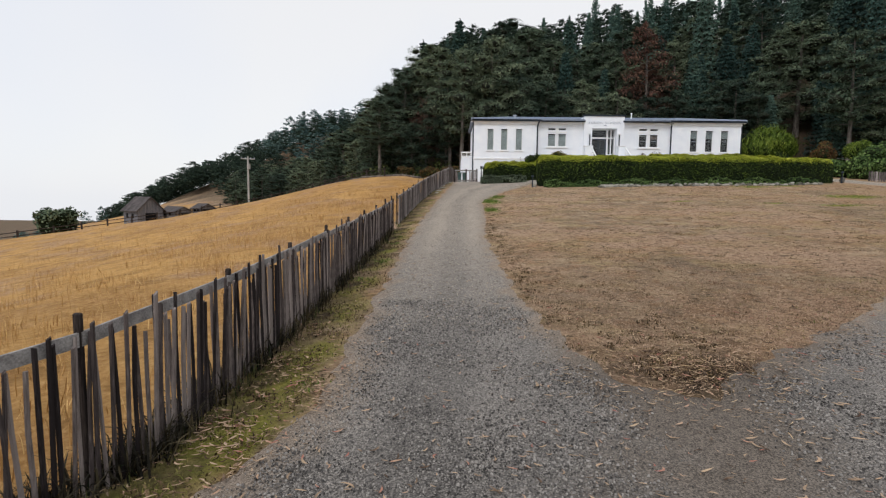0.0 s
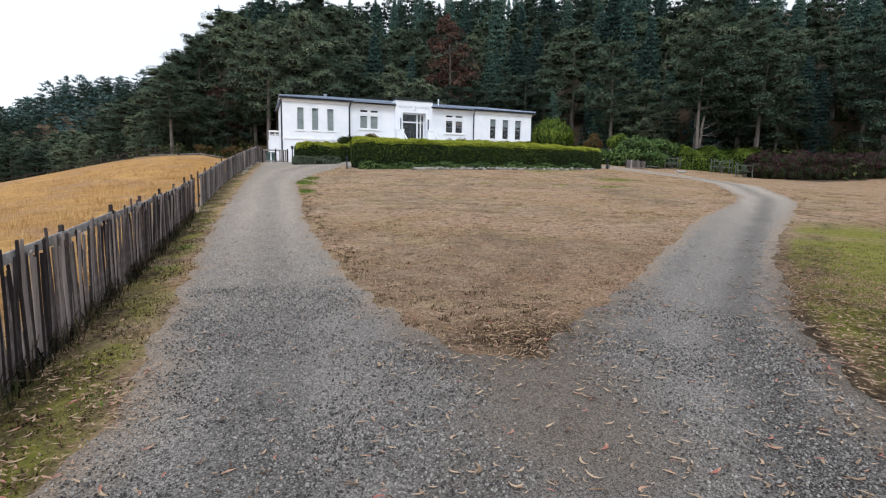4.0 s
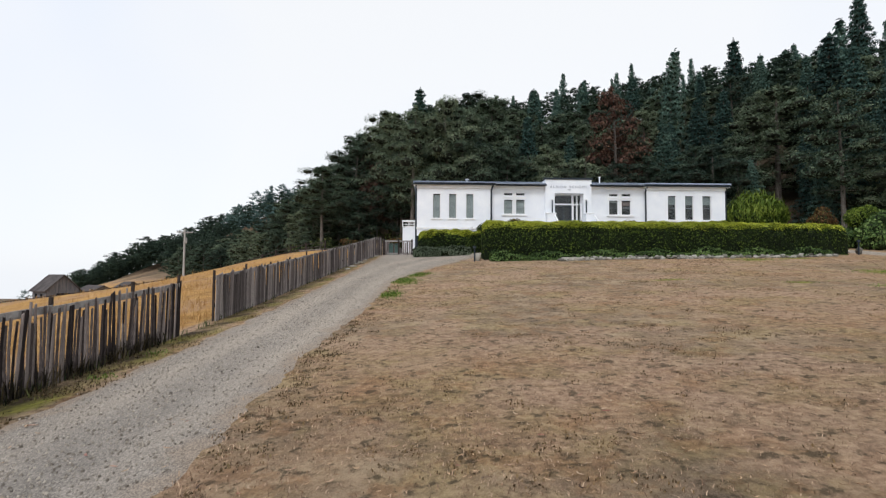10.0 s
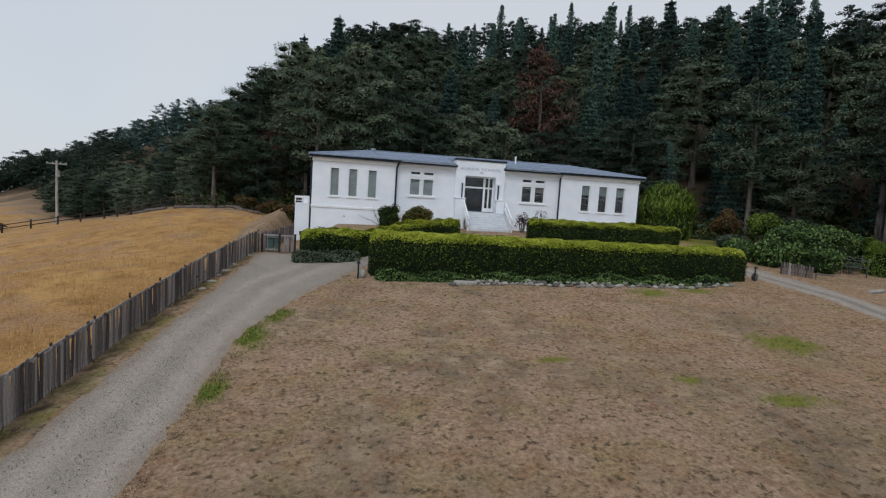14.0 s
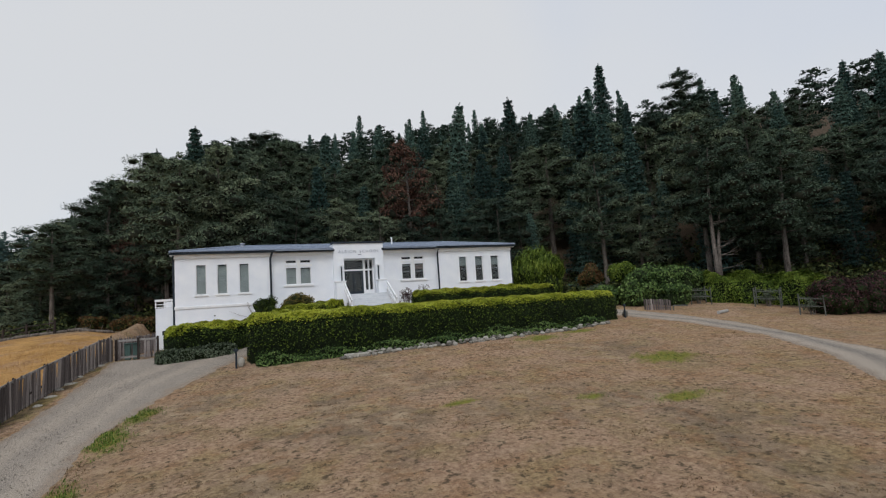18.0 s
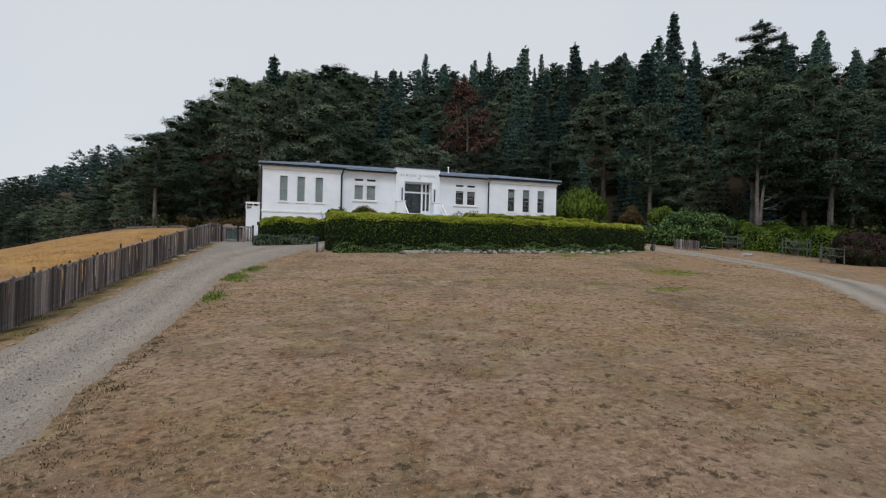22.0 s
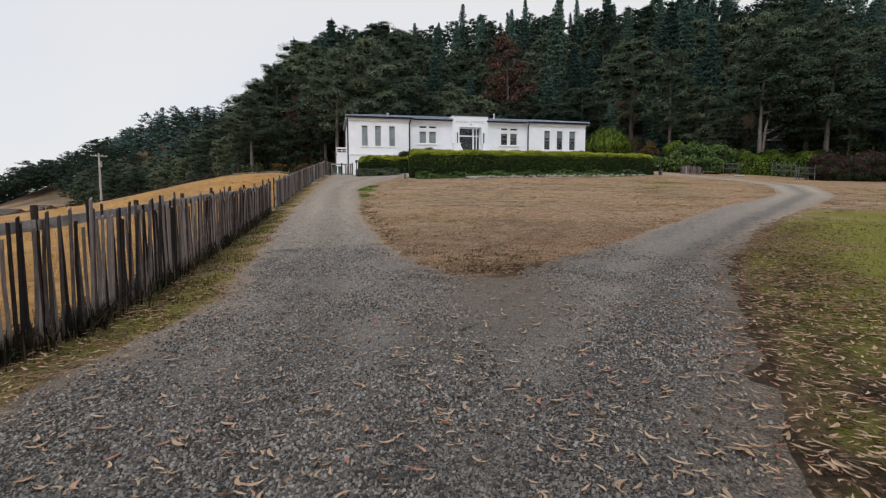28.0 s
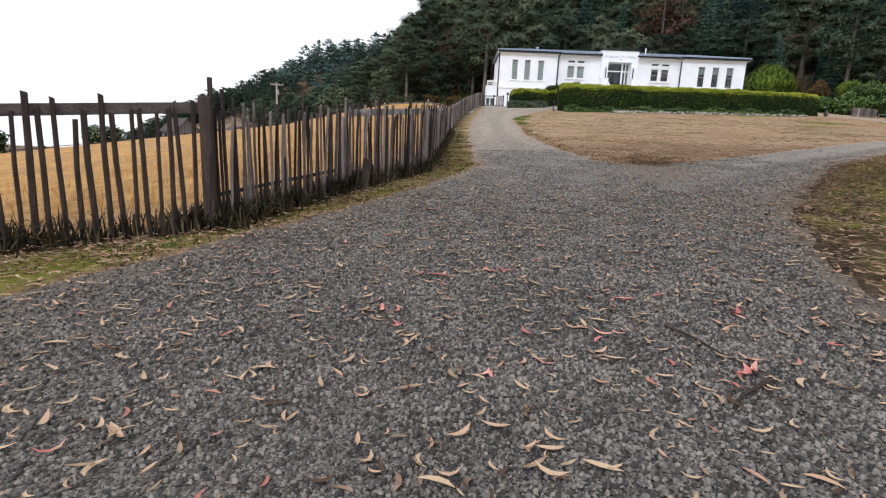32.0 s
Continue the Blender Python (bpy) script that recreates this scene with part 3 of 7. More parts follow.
    l.new(ad3.outputs[0], mr3.inputs["Value"])
    l.new(speckle.outputs["Result"], earth.inputs["Fac"])
    mx3.data_type = 'RGBA'
    l.new(mr3.outputs[0], mx3.inputs["Factor"]), l.new(mx2.outputs[2], mx3.inputs[6]), l.new(dry.outputs[2], mx3.inputs[7])
    l.new(mx3.outputs[2], b.inputs["Base Color"])
    bp = n.new("ShaderNodeBump")
    bp.inputs["Strength"].default_value, bp.inputs["Distance"].default_value = 0.9, 0.02
    bp.invert = True
    mrb = n.new("ShaderNodeMapRange")
    mrb.inputs["To Min"].default_value, mrb.inputs["To Max"].default_value = 0.6, 0.16
    l.new(sep.outputs[1], mrb.inputs["Value"]), l.new(mrb.outputs[0], bp.inputs["Strength"])
    l.new(vor.outputs["Distance"], bp.inputs["Height"]), l.new(bp.outputs[0], b.inputs["Normal"])
    return m


M_GROUND, M_GRAVEL = ground_material(), gravel_material()


def sheet(name, xs, ys, z, keep, material, layer, values):
    nx, ny = len(xs), len(ys)
    gx, gy = np.meshgrid(xs, ys)
    verts = np.stack([gx.ravel(), gy.ravel(), z.ravel()], 1)
    i = np.arange(nx * ny).reshape(ny, nx)
    quads = np.stack([i[:-1, :-1], i[:-1, 1:], i[1:, 1:], i[1:, :-1]], -1).reshape(-1, 4)
    if keep is not None:
        quads = quads[keep.ravel()[quads].any(1)]
        used = np.unique(quads)
        remap = np.full(nx * ny, -1)
        remap[used] = np.arange(len(used))
        verts, quads, values = verts[used], remap[quads], values[used]
    me = raw_mesh(name, verts, quads, material, True)
    a = me.color_attributes.new(layer, 'FLOAT_COLOR', 'POINT')
    a.data.foreach_set("color", np.c_[values, np.ones(len(values))].astype(np.float32).ravel())
    return me


gxs, gys = spaced(-28, 30, 0.38, 1600), spaced(-70, 14, 0.38, 1600)
GX, GY = np.meshgrid(gxs, gys)
g_field, g_green, g_bare = zones(GX, GY)
GZ = height(GX, GY)
ground = part("ground", sheet("ground", gxs, gys, GZ, None, M_GROUND, "zone", np.stack([g_field.ravel(), g_green.ravel(), g_bare.ravel()], 1)), None)
tagged(ground, "sloping dry brown lawn, golden field and wooded hillside", "ground", kind="structure")

rxs, rys = np.arange(-28, 22, 0.28), np.arange(-82, -7, 0.28)
RX, RY = np.meshgrid(rxs, rys)
SD = road_sd(RX, RY) + 0.16 * wobble(RX, RY, 1.6) + 0.07 * wobble(RX, RY, 4.1)
near_house = smooth01(-54, -32, RY)
RZ = height(RX, RY) + np.clip(SD * 0.12, -0.10, 0.035) + 0.006 * wobble(RX, RY, 2.2)


def line_distance(pts, x, y):
    d = np.full(x.shape, 1e9)
    for p, q in zip(pts, pts[1:]):
        p, e = np.array(p, float), np.array(q, float) - np.array(p, float)
        t = np.clip(((x - p[0]) * e[0] + (y - p[1]) * e[1]) / (e @ e), 0, 1)
        d = np.minimum(d, np.hypot(x - p[0] - t * e[0], y - p[1] - t * e[1]))
    return d


# two wheel tracks along each arm of the drive, with rougher stones between them
WHEELS = [line_distance([(-12, -11.5), (-15.5, -17), (-16.7, -24), (-16.9, -33), (-17.15, -42), (-17.2, -50), (-17.5, -56), (-18.8, -64), (-20, -75)], RX, RY),
          line_distance([(16.4, -12), (18.4, -18), (17.6, -25), (15.0, -30), (7.6, -38.4), (-3.8, -47.4), (-10.8, -53), (-15.8, -59), (-19, -66)], RX, RY)]
tracks = np.zeros(RX.shape)
for wd_ in WHEELS:
    wd_ = wd_ + 0.1 * wobble(RX, RY, 0.5)
    tracks = np.maximum(tracks, np.exp(-((wd_ - 0.78) / 0.34) ** 2)) - 0.55 * np.exp(-(wd_ / 0.38) ** 2)
wear = np.clip(0.5 * smooth01(-60, -50, RY) + 0.5 * near_house + 0.5 * smooth01(0.7, 0.0, SD) * (0.25 + 0.75 * smooth01(-58, -50, RY)) + 0.42 * tracks * (0.45 + 0.55 * smooth01(-62, -52, RY)) + 0.25 * smooth01(-53, -49, RY) * smooth01(-15, -13, RX) * smooth01(-9, -12, RX) + 0.3 * smooth01(2.5, 0.5, np.hypot(RX + 14.4, (RY + 53.2) * 0.8)), 0, 1)
wear = np.clip(wear * (1 + smooth01(-52, -42, RY) * (-0.24 + 0.3 * np.clip(tracks, -1, 1) + 0.1 * wobble(RX, RY, 0.8))), 0, 1)
TONGUE = line_distance([(-14.2, -52.2), (-14.5, -54.0), (-14.9, -56.0), (-15.6, -58.5)], RX, RY)
soil_tongue = np.clip(1.15 - TONGUE / (1.25 - 0.13 * (RY + 53.5).clip(-5, 1)) + 0.35 * wobble(RX, RY, 1.3), 0, 1) * smooth01(-59.5, -55, RY) * (0.55 + 0.45 * smooth01(-57, -53, RY)) * (RX > -17.5)
band = 0.9 - 0.5 * np.maximum(smooth01(-53, -47, RY), smooth01(-13, -9, RX))
soil_tongue = soil_tongue + smooth01(band, 0.12, SD + 0.25 * band * wobble(RX, RY, 0.9)) * (0.85 + 0.3 * wobble(RX, RY, 2.1))
soil_tongue = soil_tongue * (1 - 0.75 * smooth01(-16.6, -15.6, RX) * smooth01(-54.5, -57, RY) * smooth01(0.5, 0.9, SD))
soil_tongue = np.clip(soil_tongue + 0.3 * smooth01(1.5, 0.1, SD) * smooth01(-55, -60, RY) * (0.7 + 0.4 * wobble(RX, RY, 0.8)) + 0.3 * smooth01(-18.2, -20.5, RX) * smooth01(-57, -61, RY), 0, 1)
road = part("road", sheet("road", rxs, rys, RZ, SD > -0.35, M_GRAVEL, "wear", np.stack([wear.ravel(), np.clip(near_house * (0.62 + 0.5 * tracks + 0.12 * wobble(RX, RY, 1.1)), 0, 1).ravel(), soil_tongue.ravel()], 1)), None)
tagged(road, "forked grey gravel driveway with worn wheel tracks and dusty edges", "driveway", kind="structure")

# ---------- the white schoolhouse ----------
WALL_TOP, BASE = 9.55, 2.6
house = thing("house", "long white stucco schoolhouse with a low hipped roof behind hedges", "house", (0, 5, BASE))


def hpart(name, bm, material, parent=None, label="", smooth=False):
    """A part of the house, with its mesh given in world coordinates."""
    off = Vector(house.location)
    bmesh.ops.translate(bm, verts=bm.verts, vec=-off)
    return part(name, bm, material, parent or house, label, smooth)


def wall_with_openings(x0, x1, y, thick, z0, z1, holes):
    """A front wall with rectangular holes (xa, xb, za, zb) cut through it, built of butted blocks."""
    bm = bmesh.new()
    xs = sorted({x0, x1, *(h[0] for h in holes), *(h[1] for h in holes)})
    for xa, xb in zip(xs, xs[1:]):
        zs = [z0]
        for h in sorted((h for h in holes if h[0] <= xa and h[1] >= xb), key=lambda h: h[2]):
            zs += [h[2], h[3]]
        zs.append(z1)
        for za, zb in zip(zs[::2], zs[1::2]):
            if zb - za > 1e-4:
                box(bm, xa, y, za, xb, y + thick, zb)
    bmesh.ops.remove_doubles(bm, verts=bm.verts, dist=1e-5)
    return bm


TALL_L = [(-13.32, -12.58), (-11.80, -11.05), (-10.17, -9.42)]
TALL_R = [(9.08, 9.90), (10.74, 11.58), (12.42, 13.28)]
PAIR_L, PAIR_R = [(-6.56, -5.67), (-5.40, -4.50)], [(3.53, 4.44), (4.74, 5.66)]
ZT = (6.46, 8.78)
ZL, ZU = (6.93, 8.32), (8.70, 8.95)
hpart("wall", wall_with_openings(-14.8, -7.7, 0.0, 0.3, BASE, WALL_TOP, [(a, b, *ZT) for a, b in TALL_L]), M_WALL)
hpart("wall", wall_with_openings(7.05, 14.6, 0.0, 0.3, BASE, WALL_TOP, [(a, b, *ZT) for a, b in TALL_R]), M_WALL)
hpart("wall", wall_with_openings(-7.7, -2.65, 0.28, 0.3, BASE, WALL_TOP, [(a, b, *z) for a, b in PAIR_L for z in (ZL, ZU)]), M_WALL)
hpart("wall", wall_with_openings(1.77, 7.05, 0.28, 0.3, BASE, WALL_TOP, [(a, b, *z) for a, b in PAIR_R for z in (ZL, ZU)]), M_WALL)
hpart("wall", wall_with_openings(-2.65, 1.77, -0.06, 0.4, BASE, 10.24, [(-1.75, 1.0, 5.85, 8.94)]), M_WALL, label="raised white entrance block with a flat parapet")
hpart("wall", boxm(0, -14.8, 0.3, BASE, -14.5, 11.0, WALL_TOP), M_WALL)
hpart("wall", boxm(0, 14.3, 0.3, BASE, 14.6, 11.0, WALL_TOP), M_WALL)
hpart("wall", boxm(0, -14.5, 10.7, BASE, 14.3, 11.0, WALL_TOP), M_WALL)
hpart("wall", boxm(0, -2.65, 0.34, 9.56, -2.35, 4.0, 10.24), M_WALL)
hpart("wall", boxm(0, 1.47, 0.34, 9.56, 1.77, 4.0, 10.24), M_WALL)
# rooms behind the windows, their dimness put into near-black walls
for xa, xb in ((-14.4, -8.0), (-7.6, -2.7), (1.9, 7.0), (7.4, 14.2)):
    hpart("room", boxm(0, xa, 1.9, 5.0, xb, 2.1, 9.4), M_ROOM, label="near-black room wall that gives the dimness behind the windows")
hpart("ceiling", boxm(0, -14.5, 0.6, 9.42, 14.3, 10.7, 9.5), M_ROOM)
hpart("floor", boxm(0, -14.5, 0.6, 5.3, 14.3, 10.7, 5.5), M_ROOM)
hpart("parapet_cap", boxm(0, -2.75, -0.16, 10.24, 1.87, 0.5, 10.4, 0.02), M_DARK, label="dark metal coping on the parapet")
hpart("trim_band", boxm(0, -14.85, -0.07, 5.42, -7.66, 0.0, 5.62, 0.015), M_TRIM)
hpart("trim_band", boxm(0, 7.01, -0.07, 5.42, 14.65, 0.0, 5.62, 0.015), M_TRIM)
hpart("cornice", boxm(0, -14.86, -0.1, 9.3, -7.64, 0.0, 9.55, 0.02), M_TRIM)
hpart("cornice", boxm(0, 7.0, -0.1, 9.3, 14.66, 0.0, 9.55, 0.02), M_TRIM)
hpart("cornice", boxm(0, -7.6, 0.2, 9.36, -2.66, 0.28, 9.55, 0.02), M_TRIM)
hpart("cornice", boxm(0, 1.78, 0.2, 9.36, 6.98, 0.28, 9.55, 0.02), M_TRIM)
for xa, xb, y in ((-15.12, -7.36, -0.42), (-7.36, -2.52, -0.1), (1.64, 6.7, -0.1), (6.7, 14.96, -0.42)):
    hpart("gutter", boxm(0, xa, y - 0.02, 9.6, xb, y + 0.14, 9.81, 0.03), M_DARK, label="dark painted gutter along the eave")
    hpart("soffit", boxm(0, xa, y + 0.14, 9.56, xb, 0.6, 9.6), M_TRIM)


def roof_slab(pts, thick=0.1):
    bm = bmesh.new()
    top = [bm.verts.new(p) for p in pts]
    low = [bm.verts.new((p[0], p[1], p[2] - thick)) for p in pts]
    bm.faces.new(top)
    bm.faces.new(low[::-1])
    for i in range(len(pts)):
        j = (i + 1) % len(pts)
        bm.faces.new((top[j], top[i], low[i], low[j]))
    bmesh.ops.recalc_face_normals(bm, faces=bm.faces)
    return bm


RZ1 = 10.88
RZ4 = 9.8 + (RZ1 - 9.8) * 4.44 / 5.94
roof = hpart("roof", roof_slab([(-15.14, -0.44, 9.8), (-2.66, -0.44, 9.8), (-2.66, 5.5, RZ1), (-9.8, 5.5, RZ1)]), M_ROOF, label="grey-blue shingle roof with low hips")
hpart("roof", roof_slab([(1.78, -0.44, 9.8), (14.98, -0.44, 9.8), (9.6, 5.5, RZ1), (1.78, 5.5, RZ1)]), M_ROOF)
hpart("roof", roof_slab([(-2.655, 4.0, RZ4), (1.775, 4.0, RZ4), (1.775, 5.5, RZ1), (-2.655, 5.5, RZ1)]), M_ROOF)
hpart("roof", roof_slab([(14.98, 11.4, 9.8), (-15.14, 11.4, 9.8), (-9.8, 5.5, RZ1), (9.6, 5.5, RZ1)]), M_ROOF)
hpart("roof", roof_slab([(-15.14, 11.4, 9.8), (-15.14, -0.44, 9.8), (-9.8, 5.5, RZ1)]), M_ROOF)
hpart("roof", roof_slab([(14.98, -0.44, 9.8), (14.98, 11.4, 9.8), (9.6, 5.5, RZ1)]), M_ROOF)
hpart("entrance_roof", boxm(0, -2.34, 0.35, 10.06, 1.46, 4.0, 10.14), M_ROOF)


def shingle_rows():
    """Courses of the front slope, one strip each."""
    n = 16
    for k in range(n):
        t0, t1 = k / n, (k + 1) / n + 0.012
        y0, y1 = -0.46 + 5.96 * t0, -0.46 + 5.96 * t1
        z0, z1 = 9.805 + (RZ1 - 9.8) * t0 + 0.03, 9.805 + (RZ1 - 9.8) * t1 + 0.012
        xa, xb = -15.14 + 5.34 * t0, 14.98 - 5.38 * t0
        segs = [(xa, -2.7), (1.8, xb)] if y0 < 4.0 else [(xa, xb)]
        for sa, sb in segs:
            bm = bmesh.new()
            vs = [bm.verts.new(p) for p in ((sa, y0, z0), (sb, y0, z0), (sb - 0.3, y1, z1), (sa + 0.3, y1, z1))]
            bm.faces.new(vs)
            lo = [bm.verts.new(p) for p in ((sa, y0, z0 - 0.03), (sb, y0, z0 - 0.03))]
            bm.faces.new((vs[1], vs[0], lo[0], lo[1]))
            hpart("shingle_course", bm, M_ROOF, roof)


shingle_rows()
for a, b in (((-15.12, -0.42, 9.86), (-9.8, 5.5, RZ1 + 0.06)), ((14.96, -0.42, 9.86), (9.6, 5.5, RZ1 + 0.06)), ((-9.8, 5.5, RZ1 + 0.04), (9.6, 5.5, RZ1 + 0.04))):
    bm = bmesh.new()
    tube(bm, a, b, 0.07, 0.07, 6)
    hpart("hip_cap", bm, M_ROOF, roof)


def sash_window(xa, xb, za, zb, y, sill=True, shade=0.0, cover=None):
    w = hpart("window", boxm(0, xa - 0.001, y + 0.10, za - 0.001, xa + 0.055, y + 0.17, zb + 0.001), M_TRIM)
    hpart("frame_side", boxm(0, xb - 0.055, y + 0.10, za, xb, y + 0.17, zb), M_TRIM, w)
    hpart("frame_head", boxm(0, xa + 0.055, y + 0.10, zb - 0.06, xb - 0.055, y + 0.17, zb), M_DARK, w)
    hpart("frame_foot", boxm(0, xa + 0.055, y + 0.10, za, xb - 0.055, y + 0.17, za + 0.06), M_TRIM, w)
    if zb - za > 1.0:
        hpart("meeting_rail", boxm(0, xa + 0.055, y + 0.115, (za + zb) / 2 - 0.014, xb - 0.055, y + 0.165, (za + zb) / 2 + 0.014), M_LETTER, w)
    pane = hpart("pane", boxm(0, xa + 0.055, y + 0.135, za + 0.06, xb - 0.055, y + 0.143, zb - 0.06), M_GLASS, w)
    pane.visible_shadow = False
    if cover:
        lo = zb - (zb - za) * shade
        bm = bmesh.new()
        n = 9 if cover is not M_TRIM else 1
        for i in range(n):
            wa, wb = xa + 0.05 + (xb - xa - 0.1) * i / n, xa + 0.05 + (xb - xa - 0.1) * (i + 1) / n
            box(bm, wa, y + 0.20 + 0.02 * (i % 2), lo, wb, y + 0.215 + 0.02 * (i % 2), zb)
        hpart("blind", bm, cover, w)
    if sill:
        hpart("sill", boxm(0, xa - 0.14, y - 0.09, za - 0.13, xb + 0.14, y + 0.1, za, 0.015), M_TRIM, w)
    return w


for a, b in TALL_L:
    sash_window(a, b, *ZT, 0.0, True, 1.0, M_BLIND)
for i, (a, b) in enumerate(TALL_R):
    sash_window(a, b, *ZT, 0.0, True, 0.36, M_HALL)
for i, (a, b) in enumerate(PAIR_L + PAIR_R):
    sash_window(a, b, *ZL, 0.28, False, 1.0 if i < 2 else 0.12 if i == 2 else 0.34, M_BLIND if i < 3 else M_PINKCURT)
    sash_window(a, b, *ZU, 0.28, False)
for xa, xb in ((-6.75, -4.32), (3.34, 5.86)):
    hpart("sill", boxm(0, xa, 0.17, 6.76, xb, 0.30, 6.92, 0.015), M_TRIM)
    hpart("mullion", boxm(0, (xa + xb) / 2 - 0.12, 0.25, 6.93, (xa + xb) / 2 + 0.12, 0.28, 8.95), M_TRIM)
    hpart("surround_rail", boxm(0, xa + 0.1, 0.25, 8.42, (xa + xb) / 2 - 0.125, 0.28, 8.6), M_TRIM)
    hpart("surround_rail", boxm(0, (xa + xb) / 2 + 0.125, 0.25, 8.42, xb - 0.1, 0.28, 8.6), M_TRIM)

# entrance: recess, door with transom and sidelight
hpart("recess", boxm(0, -1.95, 0.34, 5.7, -1.75, 1.5, 9.1), M_WALL)
hpart("recess", boxm(0, 1.0, 0.34, 5.7, 1.2, 1.5, 9.1), M_WALL)
hpart("recess", boxm(0, -1.75, 0.34, 8.94, 1.0, 1.5, 9.1), M_WALL)
hpart("threshold", boxm(0, -1.75, -0.06, 5.6, 1.0, 1.5, 5.85), M_STEP)
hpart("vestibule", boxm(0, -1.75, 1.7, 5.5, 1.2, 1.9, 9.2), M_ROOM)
entry = hpart("door", boxm(0, -1.68, 0.72, 5.87, -1.5, 0.8, 7.9), M_DARK, label="dark glazed entrance door with a transom and a sidelight")
hpart("door_stile", boxm(0, -0.12, 0.72, 5.87, 0.06, 0.8, 7.9), M_DARK, entry)
hpart("door_stile", boxm(0, -0.86, 0.72, 6.0, -0.74, 0.8, 7.8), M_DARK, entry)
hpart("door_rail", boxm(0, -1.5, 0.72, 5.87, -0.12, 0.8, 6.12), M_DARK, entry)
hpart("door_rail", boxm(0, -1.5, 0.72, 7.78, -0.12, 0.8, 7.9), M_DARK, entry)
p = hpart("pane", boxm(0, -1.5, 0.755, 6.12, -0.12, 0.765, 7.78), M_GLASS, entry)
p.visible_shadow = False
bm = bmesh.new()
bmesh.ops.create_uvsphere(bm, u_segments=8, v_segments=6, radius=0.05, matrix=Matrix.Translation((-0.7, 0.68, 6.85)))
hpart("door_knob", bm, M_LETTER, entry)
for x0, x1, z0, z1 in ((-1.75, 1.0, 7.9, 8.04), (-1.75, -1.68, 5.87, 8.94), (0.06, 0.24, 5.87, 8.94), (0.9, 1.0, 5.87, 8.94), (-1.68, 0.06, 8.84, 8.94), (0.24, 0.9, 8.84, 8.94), (0.24, 0.9, 5.87, 6.2), (0.5, 0.62, 6.2, 8.84)):
    hpart("door_frame", boxm(0, x0, 0.68 if z0 != 7.9 else 0.66, z0, x1, 0.84, z1), M_TRIM)
for x0, x1, z0, z1 in ((-1.68, 0.06, 8.04, 8.84), (0.24, 0.5, 6.2, 7.9), (0.62, 0.9, 6.2, 7.9), (0.24, 0.5, 8.04, 8.84), (0.62, 0.9, 8.04, 8.84)):
    p = hpart("pane", boxm(0, x0, 0.75, z0, x1, 0.76, z1), M_GLASS)
    p.visible_shadow = False

# piers, lanterns, steps, rails
for x0, x1, lx in ((-2.62, -1.78, -2.02), (1.03, 1.75, 1.22)):
    hpart("pier", boxm(0, x0, -0.7, BASE, x1, -0.06, 6.9, 0.02), M_WALL)
    hpart("pier_cap", boxm(0, x0 - 0.06, -0.76, 6.9, x1 + 0.06, -0.06, 7.0, 0.02), M_TRIM)
    lan = hpart("lantern", boxm(0, lx - 0.05, -0.24, 7.0, lx + 0.05, -0.14, 8.25, 0.01), M_DARK, label="tall slim dark lantern post")
    hpart("lantern_cap", boxm(0, lx - 0.11, -0.3, 8.25, lx + 0.11, -0.08, 8.36, 0.01), M_TRIM, lan)
NST = 8
for k in range(NST):
    z1 = 5.83 - 0.183 * k
    hpart("step", boxm(0, -1.77, -0.98 - 0.3 * k, max(BASE, z1 - 0.5), 1.7, -0.06 if k == 0 else -0.68 - 0.3 * k, z1, 0.012), M_STEP)
for sx, zt in ((-1.9, 6.85), (1.82, 6.85)):
    rail = hpart("railing", boxm(0, sx - 0.06, -3.2, 3.9, sx + 0.06, -3.08, 5.55, 0.01), M_TRIM, label="sloping white wooden stair railing")
    for dz in (0.0, -0.5):
        bm = bmesh.new()
        a, b = Vector((sx, -0.68, 6.75 + dz)), Vector((sx, -3.3, 5.25 + dz))
        d = (b - a).normalized()
        u = Vector((1, 0, 0))
        w = d.cross(u)
        vs = [bm.verts.new(c + u * i * 0.06 + w * j * 0.07) for c in (a, b) for i, j in ((-1, -1), (1, -1), (1, 1), (-1, 1))]
        for f in ((0, 1, 2, 3), (7, 6, 5, 4), (0, 4, 5, 1), (1, 5, 6, 2), (2, 6, 7, 3), (3, 7, 4, 0)):
            bm.faces.new([vs[i] for i in f])
        bmesh.ops.recalc_face_normals(bm, faces=bm.faces)
        hpart("handrail", bm, M_TRIM, rail)
    for q in (0.3, 0.62):
        y, z = -0.68 - 2.6 * q, 6.75 - 1.5 * q
        hpart("baluster", boxm(0, sx - 0.035, y - 0.035, z - 1.2, sx + 0.035, y + 0.035, z, 0.005), M_TRIM, rail)

# downpipes
def downpipe(x, y, z0, z1, dx):
    bm = bmesh.new()
    tube(bm, (x + dx, y - 0.3, z1), (x, y - 0.09, z1 - 0.5), 0.08, 0.08)
    tube(bm, (x, y - 0.09, z1 - 0.47), (x, y - 0.09, z0), 0.08, 0.08)
    hpart("downpipe", bm, M_DARK)


downpipe(-7.78, 0.0, BASE + 1.4, 9.64, 0.16)
downpipe(7.0, 0.2, BASE + 1.4, 9.64, 0.1)
downpipe(-14.88, 0.2, BASE + 0.6, 9.6, 0.0)
downpipe(14.7, 0.2, BASE + 1.6, 9.6, 0.0)
